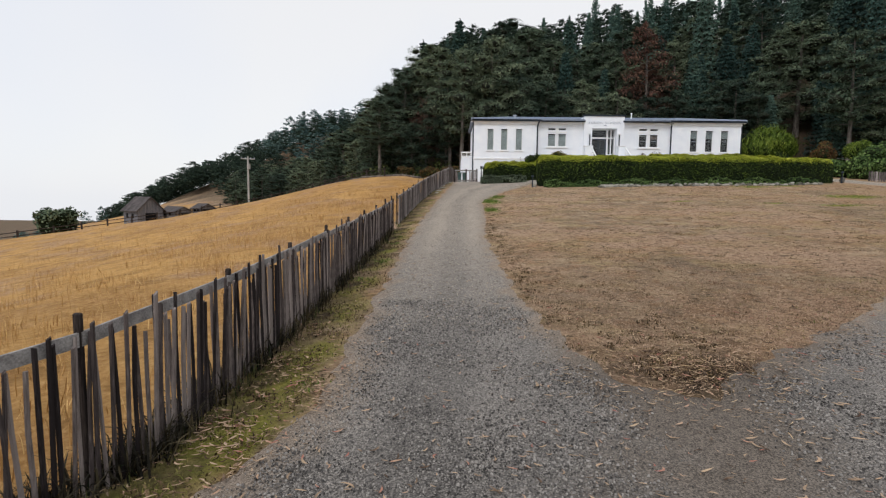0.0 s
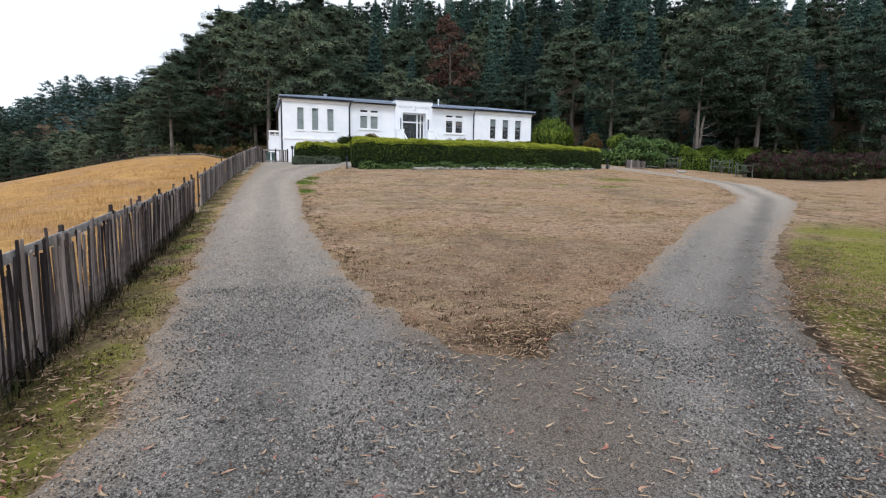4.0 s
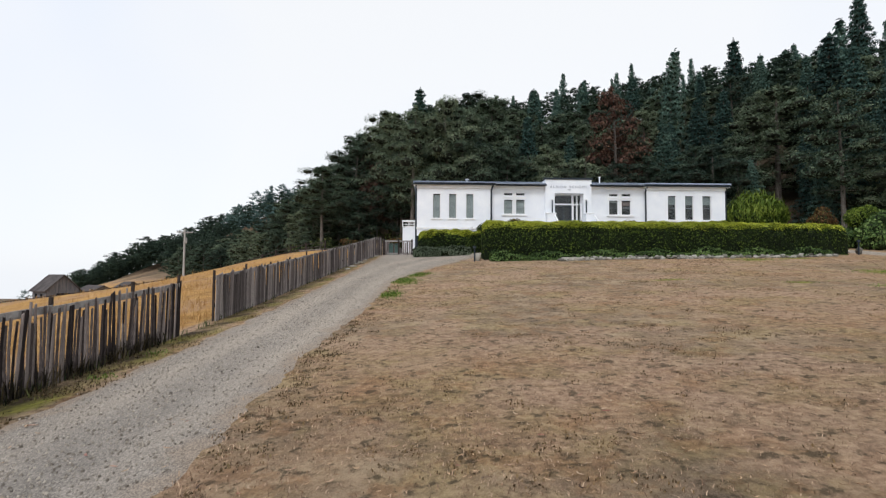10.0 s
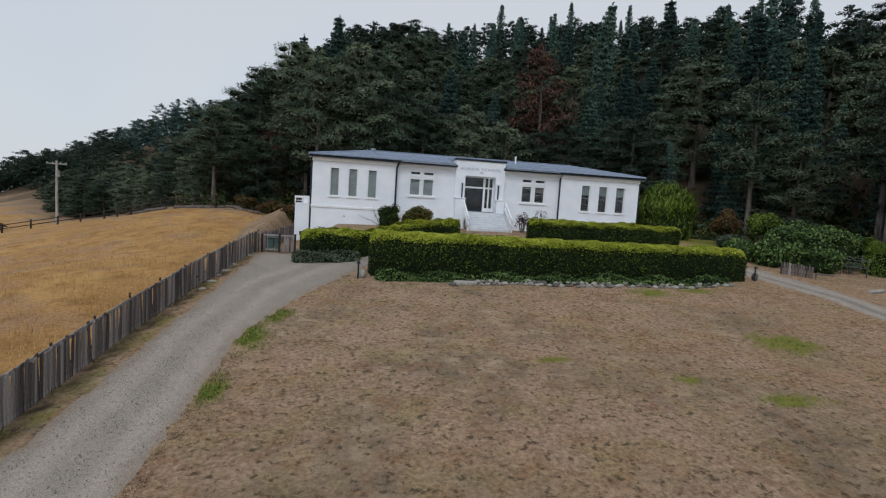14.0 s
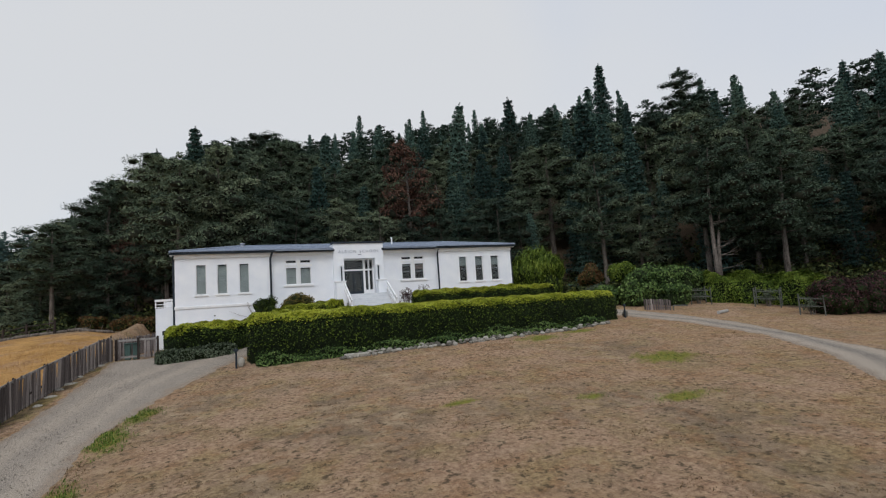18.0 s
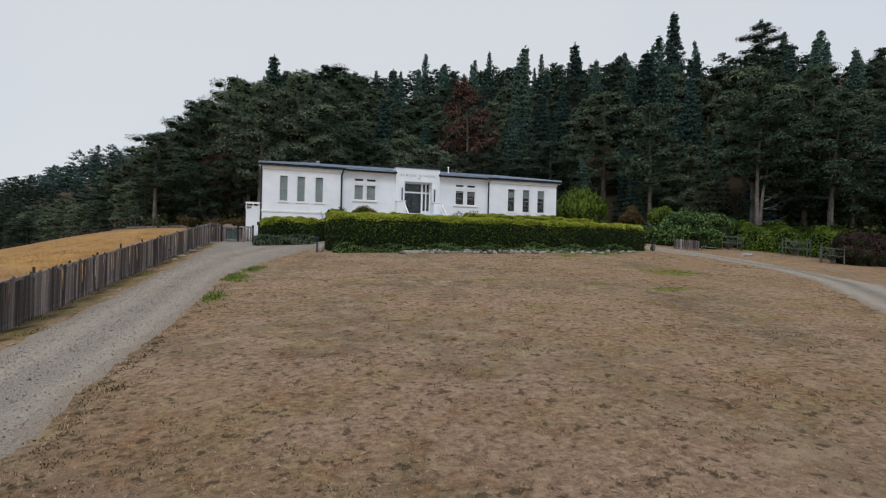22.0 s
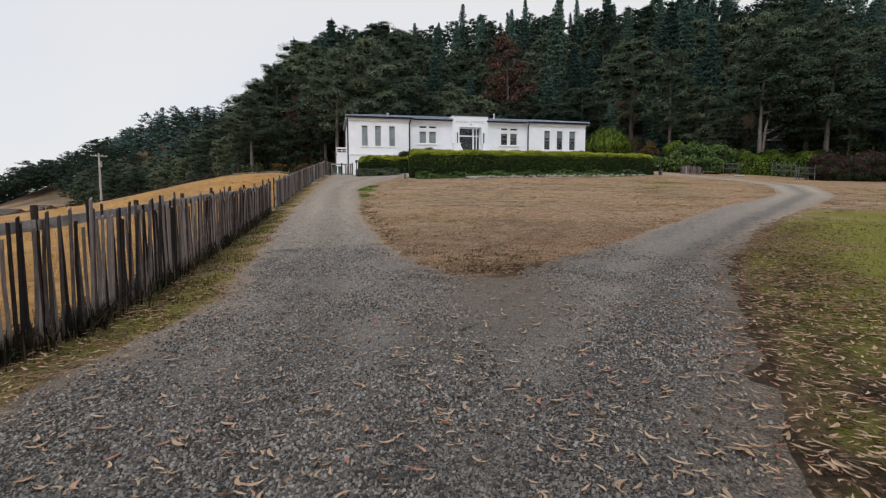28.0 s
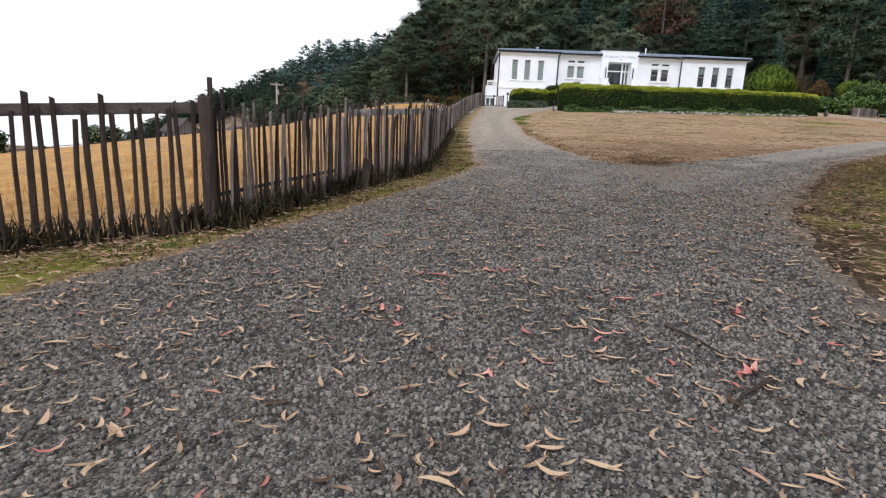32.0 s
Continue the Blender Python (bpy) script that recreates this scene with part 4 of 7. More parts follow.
# vents on the roof
for x, y, z, r, hgt, mtl in ((3.7, 3.6, 10.5, 0.07, 0.65, M_TRIM), (-9.8, 4.4, 10.66, 0.14, 0.28, M_LETTER)):
    bm = bmesh.new()
    tube(bm, (x, y, z - 0.2), (x, y, z + hgt), r, r)
    tube(bm, (x, y, z + hgt), (x, y, z + hgt + 0.08), r * 1.7, r * 1.4)
    hpart("roof_vent", bm, mtl)
# raised lettering over the door
sign = part("lettering", boxm(0, -0.02, -0.02, -0.003, 0.02, 0.0, 0.003), M_WALL, house, "grey raised capital letters over the entrance")
sign.location = Vector((-0.42, -0.06, 9.55)) - Vector(house.location)
glyphs, run = [], 0.0
for ch in "ALBION SCHOOL":
    if ch == " ":
        run += 0.22
        continue
    txt = bpy.data.curves.new("letter", 'FONT')
    txt.body, txt.size, txt.extrude = ch, 0.34, 0.015
    tob = new("letter", txt)
    bpy.context.view_layer.update()
    tme = bpy.data.meshes.new_from_object(tob)
    bpy.data.objects.remove(tob)
    xs_ = [vt.co.x for vt in tme.vertices]
    tme.transform(Matrix.Translation((run - min(xs_), 0, 0)))
    run += max(xs_) - min(xs_) + 0.105
    tme.materials.clear()
    tme.materials.append(M_LETTER)
    glyphs.append(tme)
for tme in glyphs:
    tme.transform(Euler((radians(90), 0, 0)).to_matrix().to_4x4() @ Matrix.Translation((-run / 2 + 0.05, -0.12, 0)))
    ob = part("letter", tme, None, sign)
    ob.location = (0.0, -0.012, 0.0)
hpart("plaque_bar", boxm(0, -0.5, -0.085, 9.22, -0.2, -0.06, 9.3), M_LETTER)
hpart("wall_vent", boxm(0, -12.1, -0.02, 4.75, -11.98, 0.0, 4.83), M_DARK)

# low annex at the end of the house
annex = thing("annex", "low white annex wall with a slatted top beside the house", "annex", (-15.6, 3, 2.6))


def apart_(name, bm, material):
    bmesh.ops.translate(bm, verts=bm.verts, vec=-Vector(annex.location))
    return part(name, bm, material, annex)


apart_("wall", boxm(0, -16.15, 0.25, 2.3, -14.82, 6.0, 5.62), M_WALL)
for k, z in enumerate((5.66, 5.86, 6.1)):
    apart_("slat", boxm(0, -16.2, 0.2, z, -14.82, 0.28, z + (0.06 if k < 2 else 0.18), 0.01), M_TRIM)
for x in (-16.18, -15.6, -15.1):
    apart_("stud", boxm(0, x, 0.28, 5.62, x + 0.08, 0.36, 6.26, 0.005), M_TRIM)
apart_("back_board", boxm(0, -16.1, 5.9, 5.62, -14.82, 6.0, 6.26), M_TRIM)

# ---------- plants ----------
def leaf_quads(pos, nrm, length, width, tilt=0.7, droop=0.0, upright=False):
    """Diamond-shaped leaves at pos, roughly facing nrm, each its own island."""
    n = len(pos)
    d = nrm + rng.normal(0, tilt, (n, 3))
    d[:, 2] -= droop
    d /= np.linalg.norm(d, axis=1, keepdims=True) + 1e-9
    a = np.cross(d, rng.normal(0, 1, (n, 3)))
    if upright:
        a = nrm * 0.35 + rng.normal(0, 0.2, (n, 3)) + np.array([0, 0, 1.0])
        a -= d * np.sum(a * d, axis=1, keepdims=True)
    a /= np.linalg.norm(a, axis=1, keepdims=True) + 1e-9
    b = np.cross(d, a)
    ln = (length * rng.uniform(0.6, 1.4, n))[:, None]
    wd = (width * rng.uniform(0.6, 1.4, n))[:, None]
    v = np.stack([pos - a * ln / 2, pos + b * wd / 2 + d * 0.1 * ln, pos + a * ln / 2, pos - b * wd / 2 + d * 0.1 * ln], 1).reshape(-1, 3)
    return v, np.arange(4 * n).reshape(n, 4)


def join(parts):
    vs, fs, o = [], [], 0
    for v, f in parts:
        vs.append(v)
        fs.append(f + o)
        o += len(v)
    return np.concatenate(vs), np.concatenate(fs)


def centred(ob_loc, v):
    return v - np.array(ob_loc)


def hedge(name, label, path, width, top, base, leaves, leaf=0.11, material=None, body_mat=None, category="hedge", lump=0.10, square=3.2, group="", end_round=0.6, top_leaf=None):
    """A clipped hedge along a path: a rounded, lumpy body with a coat of leaves. top and base give heights at (x, y)."""
    material, body_mat = material or M_HEDGE, body_mat or M_HEDGEBODY
    p = np.array(path, float)
    seg = np.linalg.norm(np.diff(p, axis=0), axis=1)
    cum = np.r_[0, np.cumsum(seg)]
    total = cum[-1]
    ns = max(8, int(total / 0.3))
    m = 18
    th = np.linspace(-0.02, math.pi + 0.02, m)
    prof_x = np.sign(np.cos(th)) * np.abs(np.cos(th)) ** (2 / square)
    prof_z = np.clip(np.sin(th), 0, 1) ** (2 / square)

    def at(s, k, grow=0.0):
        x, y = np.interp(s, cum, p[:, 0]), np.interp(s, cum, p[:, 1])
        e = 0.15
        dx = np.interp(s + e, cum, p[:, 0]) - np.interp(s - e, cum, p[:, 0])
        dy = np.interp(s + e, cum, p[:, 1]) - np.interp(s - e, cum, p[:, 1])
        ln = np.hypot(dx, dy) + 1e-9
        nx, ny = dy / ln, -dx / ln
        endf = np.minimum(np.clip(s / end_round, 0, 1), np.clip((total - s) / end_round, 0, 1))
        endf = np.sqrt(np.clip(1 - (1 - endf) ** 2, 0.0, 1))
        px, pz = np.interp(k, np.arange(m), prof_x), np.interp(k, np.arange(m), prof_z)
        lum = lump * (np.sin(s * 2.3 + k * 0.9) + np.sin(s * 5.1 - k * 1.7 + 2) * 0.6 + np.sin(s * 0.9 + 1) * 0.5)
        half = (width / 2 + lum * 0.6 + grow) * (0.35 + 0.65 * endf)
        zb, zt = base(x, y), top(x, y)
        z = zb - 0.1 + (zt - zb + 0.1 + lum * 0.7 + grow) * pz * (0.82 + 0.18 * endf)
        pos = np.stack([x + nx * px * half, y + ny * px * half, z], -1)
        out = np.stack([nx * px, ny * px, pz * 0.9 + 0 * px], -1)
        return pos, out

    S, K = np.meshgrid(np.linspace(0, total, ns), np.arange(m), indexing="ij")
    pos, _ = at(S.ravel(), K.ravel().astype(float))
    i = np.arange(ns * m).reshape(ns, m)
    quads = np.stack([i[:-1, :-1], i[1:, :-1], i[1:, 1:], i[:-1, 1:]], -1).reshape(-1, 4)
    caps = []
    for row in (i[0], i[-1]):
        for k in range(m // 2 - 1):
            caps.append((row[k], row[k + 1], row[m - 2 - k], row[m - 1 - k]))
    quads = np.concatenate([quads, np.array(caps)])
    at0 = (float(p[:, 0].mean()), float(p[:, 1].mean()), float(np.min(pos[:, 2])))
    root = thing(name, label, category, at0, group)
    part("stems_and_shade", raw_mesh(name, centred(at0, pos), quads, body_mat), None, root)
    n = int(leaves * total)
    s, k = rng.uniform(0, total, n), np.clip(rng.uniform(-0.3, m - 0.7, n), 0, m - 1)
    lp, ln = at(s, k, 0.02)
    lp += ln * rng.uniform(-0.06, 0.09, n)[:, None]
    if top_leaf:
        s2, k2 = rng.uniform(0, total, 2 * n), rng.uniform(m * 0.24, m * 0.72, 2 * n)
        lp2, ln2 = at(s2, k2, 0.03)
        lp2 += ln2 * rng.uniform(-0.03, 0.05, 2 * n)[:, None]
        lp, ln = np.concatenate([lp, lp2]), np.concatenate([ln, ln2])
    ne = int(leaves * 0.5)
    ends = []
    for se, sg in ((0.0, -1), (total, 1)):
        ke = rng.uniform(0, m - 1, ne)
        q, _ = at(np.full(ne, se), ke)
        c, _ = at(np.full(ne, se), np.full(ne, (m - 1) / 2.0))
        f = rng.uniform(0, 1, ne)[:, None]
        mid = c.copy()
        mid[:, 2] = q[:, 2]
        d = (p[-1] - p[-2]) if sg > 0 else (p[0] - p[1])
        d = d / np.linalg.norm(d)
        ends.append((q * f + mid * (1 - f) + np.r_[d, 0] * 0.03, np.tile(np.r_[d, 0.3], (ne, 1))))
    lp = np.concatenate([lp] + [e[0] for e in ends])
    ln = np.concatenate([ln] + [e[1] for e in ends])
    if top_leaf:
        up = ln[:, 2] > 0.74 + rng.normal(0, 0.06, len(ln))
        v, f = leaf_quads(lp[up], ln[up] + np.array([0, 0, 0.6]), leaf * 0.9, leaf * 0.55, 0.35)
        part("new_growth", raw_mesh(name + "_top", centred(at0, v), f, top_leaf), None, root, "yellow-green new growth on the clipped top, brightened to look lit from above")
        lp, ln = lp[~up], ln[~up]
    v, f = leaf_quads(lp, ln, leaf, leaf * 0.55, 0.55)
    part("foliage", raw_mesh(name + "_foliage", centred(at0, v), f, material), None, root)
    return root


def shrub(name, label, at, rx, ry, h, n, material, leaf=0.14, lobes=9, category="shrub", body=None, group="", low=0.0, droop=0.0, tilt=0.8, shell=0.3, upright=False, slim=0.6):
    """A loose bush: stems, shaded inner lobes and a ragged coat of leaves on them."""
    root = thing(name, label, category, at, group)
    bm = bmesh.new()
    for i in range(6):
        a = i * 1.05 + rng.uniform(-0.3, 0.3)
        tube(bm, (0.1 * math.cos(a), 0.1 * math.sin(a), -0.15), (rx * 0.5 * math.cos(a), ry * 0.5 * math.sin(a), h * rng.uniform(0.5, 0.8)), 0.03 + 0.012 * h, 0.01, 5)
    part("stems", bm, M_BARK, root)
    pos, nrm, k = [], [], n // lobes
    balls = []
    for i in range(lobes):
        a, r = i * 2.4 + rng.uniform(-0.4, 0.4), math.sqrt((i + 0.5) / lobes) * 0.66
        c = np.array([math.cos(a) * r * rx, math.sin(a) * r * ry, h * (low + (0.92 - low) * rng.uniform(0.28, 0.62 + 0.25 * (1 - r)))])
        rad = np.array([rx, ry, h * 0.5]) * rng.uniform(0.36, 0.52)
        c[2] = min(c[2], h - rad[2] * 0.95)
        d = rng.normal(0, 1, (k, 3))
        d[:, 2] = np.abs(d[:, 2]) * 1.2 - 0.5
        d /= np.linalg.norm(d, axis=1, keepdims=True)
        ragged_r = 1.04 - shell * rng.uniform(0, 1, k) ** 2 + 0.10 * np.sin(d[:, 0] * 7 + i) * np.sin(d[:, 1] * 6 + 2 * i)
        q = c + d * rad * ragged_r[:, None]
        q[:, 2] = np.maximum(q[:, 2], rng.uniform(0.0, 0.12, k) * h)
        pos.append(q)
        nrm.append(d)
        balls.append((c, rad * 0.76))
        if body and c[2] - rad[2] > 0.1 * h and not low:
            c2, r2 = np.array([c[0], c[1], c[2] * 0.45]), np.array([rad[0], rad[1], c[2] * 0.9])
            balls.append((c2, r2 * 0.62))
            d2 = rng.normal(0, 1, (k // 2, 3))
            d2 /= np.linalg.norm(d2, axis=1, keepdims=True)
            pos.append(c2 + d2 * r2 * 0.74)
            nrm.append(d2)
    v, f = leaf_quads(np.concatenate(pos), np.concatenate(nrm), leaf, leaf * slim, tilt, droop, upright)
    if upright:
        sp, sn = np.concatenate(pos), np.concatenate(nrm)
        k = (sp[:, 2] > 0.55 * h) & (rng.uniform(0, 1, len(sp)) < 0.12)
        v, f = join([(v, f), leaf_quads(sp[k] + np.array([0, 0, 0.3]), sn[k], 1.1, 0.09, 0.4, 0.0, True)])
    v[:, 2] = np.maximum(v[:, 2], -0.05)
    part("foliage", raw_mesh(name, v, f, material), None, root)
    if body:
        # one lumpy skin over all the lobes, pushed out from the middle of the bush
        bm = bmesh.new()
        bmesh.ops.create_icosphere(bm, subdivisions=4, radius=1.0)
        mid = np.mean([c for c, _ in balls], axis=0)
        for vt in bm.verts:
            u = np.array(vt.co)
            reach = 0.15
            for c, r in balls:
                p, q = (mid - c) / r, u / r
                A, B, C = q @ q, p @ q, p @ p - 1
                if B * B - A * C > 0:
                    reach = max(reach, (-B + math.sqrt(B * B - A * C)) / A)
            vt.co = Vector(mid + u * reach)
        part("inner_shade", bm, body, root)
    return root


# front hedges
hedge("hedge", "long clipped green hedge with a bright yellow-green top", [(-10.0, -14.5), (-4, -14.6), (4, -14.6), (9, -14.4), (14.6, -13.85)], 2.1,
      lambda x, y: 4.62 + 0.02 * np.sin(x), lambda x, y: height(x, y), 1050, 0.12, lump=0.06, top_leaf=M_HEDGETOP)
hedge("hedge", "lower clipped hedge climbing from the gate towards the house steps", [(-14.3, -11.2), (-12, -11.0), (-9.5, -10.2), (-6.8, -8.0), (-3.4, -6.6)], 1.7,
      lambda x, y: np.interp(x, [-14.5, -12.8, -10, -7, -3], [4.0, 4.3, 4.3, 4.95, 5.35]), lambda x, y: height(x, y), 850, 0.12, lump=0.13, top_leaf=M_HEDGETOP)
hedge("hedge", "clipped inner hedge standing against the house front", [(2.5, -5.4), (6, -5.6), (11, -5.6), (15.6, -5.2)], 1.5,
      lambda x, y: 5.6 + 0.04 * np.sin(x * 1.3), lambda x, y: height(x, y), 800, 0.12, top_leaf=M_HEDGETOP)
hedge("lavender_border", "low grey-green lavender border at the foot of the hedge", [(-14.6, -12.45), (-12.5, -12.5), (-10.6, -12.0)], 0.8,
      lambda x, y: height(x, y) + 0.55, lambda x, y: height(x, y), 700, 0.12, M_LAVENDER, category="border plant", lump=0.12, square=2.2)
hedge("groundcover_border", "low green groundcover between the hedge and the stone edging", [(-9.6, -15.9), (-6, -16.1), (0, -16.3), (6, -16.2), (10.5, -16.0), (12.8, -15.3)], 0.75,
      lambda x, y: height(x, y) + 0.3 + 0.16 * np.sin(x * 1.9), lambda x, y: height(x, y), 520, 0.13, M_SHRUB, category="border plant", lump=0.14, square=2.0)
# shrubs round the house
def bush(name, label, x, y, *a, dz=0.0, **k):
    return shrub(name, label, (x, y, hz(x, y) + dz), *a, **k)


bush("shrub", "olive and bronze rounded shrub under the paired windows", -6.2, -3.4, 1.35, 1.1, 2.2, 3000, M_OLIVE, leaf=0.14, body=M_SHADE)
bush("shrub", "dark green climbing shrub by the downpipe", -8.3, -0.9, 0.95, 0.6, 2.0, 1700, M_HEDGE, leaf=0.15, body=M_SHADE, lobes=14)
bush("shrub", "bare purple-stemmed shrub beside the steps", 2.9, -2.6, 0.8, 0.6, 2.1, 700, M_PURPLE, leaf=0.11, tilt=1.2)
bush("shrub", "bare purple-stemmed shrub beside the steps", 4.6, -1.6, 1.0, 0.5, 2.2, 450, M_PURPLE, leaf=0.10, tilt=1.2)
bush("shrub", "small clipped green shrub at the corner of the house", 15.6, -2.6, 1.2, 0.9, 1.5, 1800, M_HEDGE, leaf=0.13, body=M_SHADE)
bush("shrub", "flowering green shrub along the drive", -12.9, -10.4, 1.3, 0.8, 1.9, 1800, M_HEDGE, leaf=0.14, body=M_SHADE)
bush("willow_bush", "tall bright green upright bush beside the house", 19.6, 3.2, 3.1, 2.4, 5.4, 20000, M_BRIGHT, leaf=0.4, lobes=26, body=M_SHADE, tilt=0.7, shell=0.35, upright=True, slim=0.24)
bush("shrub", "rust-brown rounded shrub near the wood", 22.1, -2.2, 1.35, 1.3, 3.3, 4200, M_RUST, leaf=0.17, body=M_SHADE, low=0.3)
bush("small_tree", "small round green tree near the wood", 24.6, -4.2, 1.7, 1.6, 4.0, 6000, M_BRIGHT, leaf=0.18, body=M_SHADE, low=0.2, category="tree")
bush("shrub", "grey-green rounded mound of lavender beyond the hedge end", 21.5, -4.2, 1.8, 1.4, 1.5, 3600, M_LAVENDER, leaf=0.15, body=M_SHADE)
vine = thing("climbing_vine", "bare winter twigs of a vine spread on the white wall", "vine", (-9.0, -0.05, hz(-9.0, -0.3)))
vz = hz(-9.0, -0.3)
for k in range(9):
    bm = bmesh.new()
    p = Vector((0.2 * (k % 3), 0.0, 0.0))
    ang = 0.5 + 0.25 * k
    for step in range(5):
        ang += float(rng.normal(0, 0.25))
        q = p + Vector((-0.42 * math.cos(ang), float(rng.uniform(-0.03, 0.0)), 0.34 * abs(math.sin(ang)) + 0.08))
        q.z = min(q.z, 5.7 - vz)
        tube(bm, p, q, 0.02 - 0.003 * step, 0.017 - 0.003 * step, 5)
        p = q
    part("twig", bm, M_BARK, vine)
for x, y, h in ((-17.6, 9.5, 1.5), (-20.5, 14.5, 1.8), (-24.0, 18.5, 1.6)):
    bush("shrub", "rusty orange-brown brush on the bank beside the house", x, y, 1.5, 1.3, h, 2200, M_RUST, leaf=0.16, body=M_SHADE, group="rusty brush on the bank")
for x, y, rx, h in ((21.0, -9.4, 1.9, 2.3), (23.6, -8.6, 2.6, 3.5), (26.6, -8.4, 2.5, 3.5), (24.0, -10.6, 1.6, 2.0), (29.6, -8.4, 2.2, 2.9), (19.4, -8.0, 1.6, 1.7)):
    bush("rhododendron", "large loose grey-green rhododendron bush beyond the drive", x, y, rx, rx * 0.8, h, int(2300 * rx), M_SHRUB, leaf=0.23, lobes=20, body=M_SHADE, group="rhododendrons beyond the drive", tilt=0.5)
hedge("hedge", "loose yellow-green hedge running beyond the drive under the pines", [(28.9, -9.6), (30.4, -11.4), (31.7, -13.6), (32.5, -15.9), (33.0, -18.0)], 2.6,
      lambda x, y: height(x, y) + 2.4 + 0.22 * np.sin(y * 1.9), lambda x, y: height(x, y), 1200, 0.17, M_BRIGHT, lump=0.24, square=2.1, top_leaf=M_BRIGHT)
for k, (x, y) in enumerate(((29.0, -20.4), (30.75, -20.9), (32.5, -21.4), (34.25, -21.9), (36.0, -22.4), (37.75, -22.9), (39.5, -23.4))):
    bush("purple_bush", "dark purple-leaved barberry bush in a row", x, y, 1.75, 1.6, 2.85 - 0.08 * (k % 2), 5200, M_PURPLE, leaf=0.15, lobes=16, body=M_SHADE, group="purple bushes by the drive")

# ---------- trees of the wooded hill ----------
def lump_quads():
    """A rough ball of 24 quads, for the shaded inside of a foliage pad."""
    bm = bmesh.new()
    bmesh.ops.create_cube(bm, size=1.0)
    bmesh.ops.subdivide_edges(bm, edges=bm.edges, cuts=1, use_grid_fill=True)
    v = np.array([vt.co.normalized() for vt in bm.verts])
    bm.verts.index_update()
    f = np.array([[vt.index for vt in fc.verts] for fc in bm.faces])
    bm.free()
    return v, f


LUMP_V, LUMP_F = lump_quads()
BLOCK_V = np.array([(a, b, c) for a in (-1, 1) for b in (-1, 1) for c in (-1, 1)]) * 0.62
BLOCK_F = np.array([(0, 1, 3, 2), (4, 6, 7, 5), (0, 4, 5, 1), (2, 3, 7, 6), (0, 2, 6, 4), (1, 5, 7, 3)])


def tree_meshes(kind, seed, rich=1.0):
    """Trunk and crown meshes of one tree about 17 m tall, standing at the origin."""
    r = np.random.default_rng(seed)
    H = 17.0 * r.uniform(0.92, 1.08) * (0.72 if kind == "cypress" else 1.0)
    bm = bmesh.new()
    bend = r.normal(0, 0.35, 2)
    pts = [Vector((bend[0] * (t ** 2), bend[1] * (t ** 2), -0.6 + (H * 0.97 + 0.6) * t)) for t in np.linspace(0, 1, 6)]
    for i in range(5):
        tube(bm, pts[i], pts[i + 1], 0.30 * (1 - i / 5.6) + 0.03, 0.30 * (1 - (i + 1) / 5.6) + 0.03, 7, False)

    def spine(z):
        t = np.clip(z / H, 0, 1)
        return np.array([bend[0] * t * t, bend[1] * t * t])

    pos, nrm, cores = [], [], []

    def pad(c, rx, rz, k, up=0.7, core=0.52):
        """A tuft of needles: most on its upper side, over a rough lump coloured dark as shade."""
        k = max(4, int(k * rich))
        d = r.normal(0, 1, (k, 3))
        d[:, 2] = d[:, 2] * 0.8 + 0.35
        d /= np.linalg.norm(d, axis=1, keepdims=True)
        warp = 1 + 0.22 * np.sin(d[:, 0] * 5 + c[2] * 3) * np.sin(d[:, 1] * 4 + c[0] * 2)
        q = c + d * np.array([rx, rx * r.uniform(0.75, 1.0), rz]) * (warp * r.uniform(0.72, 1.12, k))[:, None]
        pos.append(q)
        d[:, 2] += up
        nrm.append(d)
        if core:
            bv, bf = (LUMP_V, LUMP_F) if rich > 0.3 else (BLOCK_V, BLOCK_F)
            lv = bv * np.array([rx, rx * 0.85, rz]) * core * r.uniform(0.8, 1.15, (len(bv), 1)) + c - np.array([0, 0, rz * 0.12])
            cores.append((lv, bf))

    if kind == "fir":
        z = H * r.uniform(0.08, 0.16)
        while z < H * 0.97:
            f = 1 - z / H
            reach = 0.14 + 3.3 * f ** 0.8 * r.uniform(0.6, 1.2)
            nb = 6 if f > 0.15 else 4
            a0 = r.uniform(0, 6.28)
            for b in range(nb):
                a = a0 + b * 6.283 / nb + r.uniform(-0.3, 0.3)
                L = reach * r.uniform(0.65, 1.15)
                s = spine(z)
                end = np.array([s[0] + math.cos(a) * L, s[1] + math.sin(a) * L, z - 0.14 * L + 0.1])
                tube(bm, (s[0], s[1], z), tuple(end), 0.045, 0.012, 4, False)
                for q in (0.4, 0.9):
                    c = np.array([s[0], s[1], z]) * (1 - q) + end * q
                    pad(c, 0.2 + 0.58 * f + 0.1 * (1 - q), 0.22 + 0.3 * f, 20 + 18 * f, 0.5, 0.46)
            z += 0.5 + 0.5 * f
        pad(np.array([*spine(H * 0.98), H * 0.95]), 0.14, 0.9, 16, core=0)
        lw = (0.38, 0.15)
    else:
        low = {1: 0.10, 2: 0.14, 3: 0.28, 4: 0.36, 8: 0.2}.get(seed, 0.02)
        n_l = int(30 - 14 * low)
        for b in range(n_l):
            f = (b + r.uniform(0, 1)) / n_l
            t = low + (0.96 - low) * f
            z = H * t
            a = b * 2.4 + r.uniform(-0.5, 0.5)
            if kind == "cypress":
                env = math.sin(math.pi * (0.30 + 0.64 * f)) ** 0.6
            else:
                env = math.sin(math.pi * (0.20 + 0.76 * f)) ** 0.8
            L = (0.35 + 3.7 * env) * r.uniform(0.6, 1.15)
            s = spine(z)
            end = np.array([s[0] + math.cos(a) * L, s[1] + math.sin(a) * L, z + 0.14 * L])
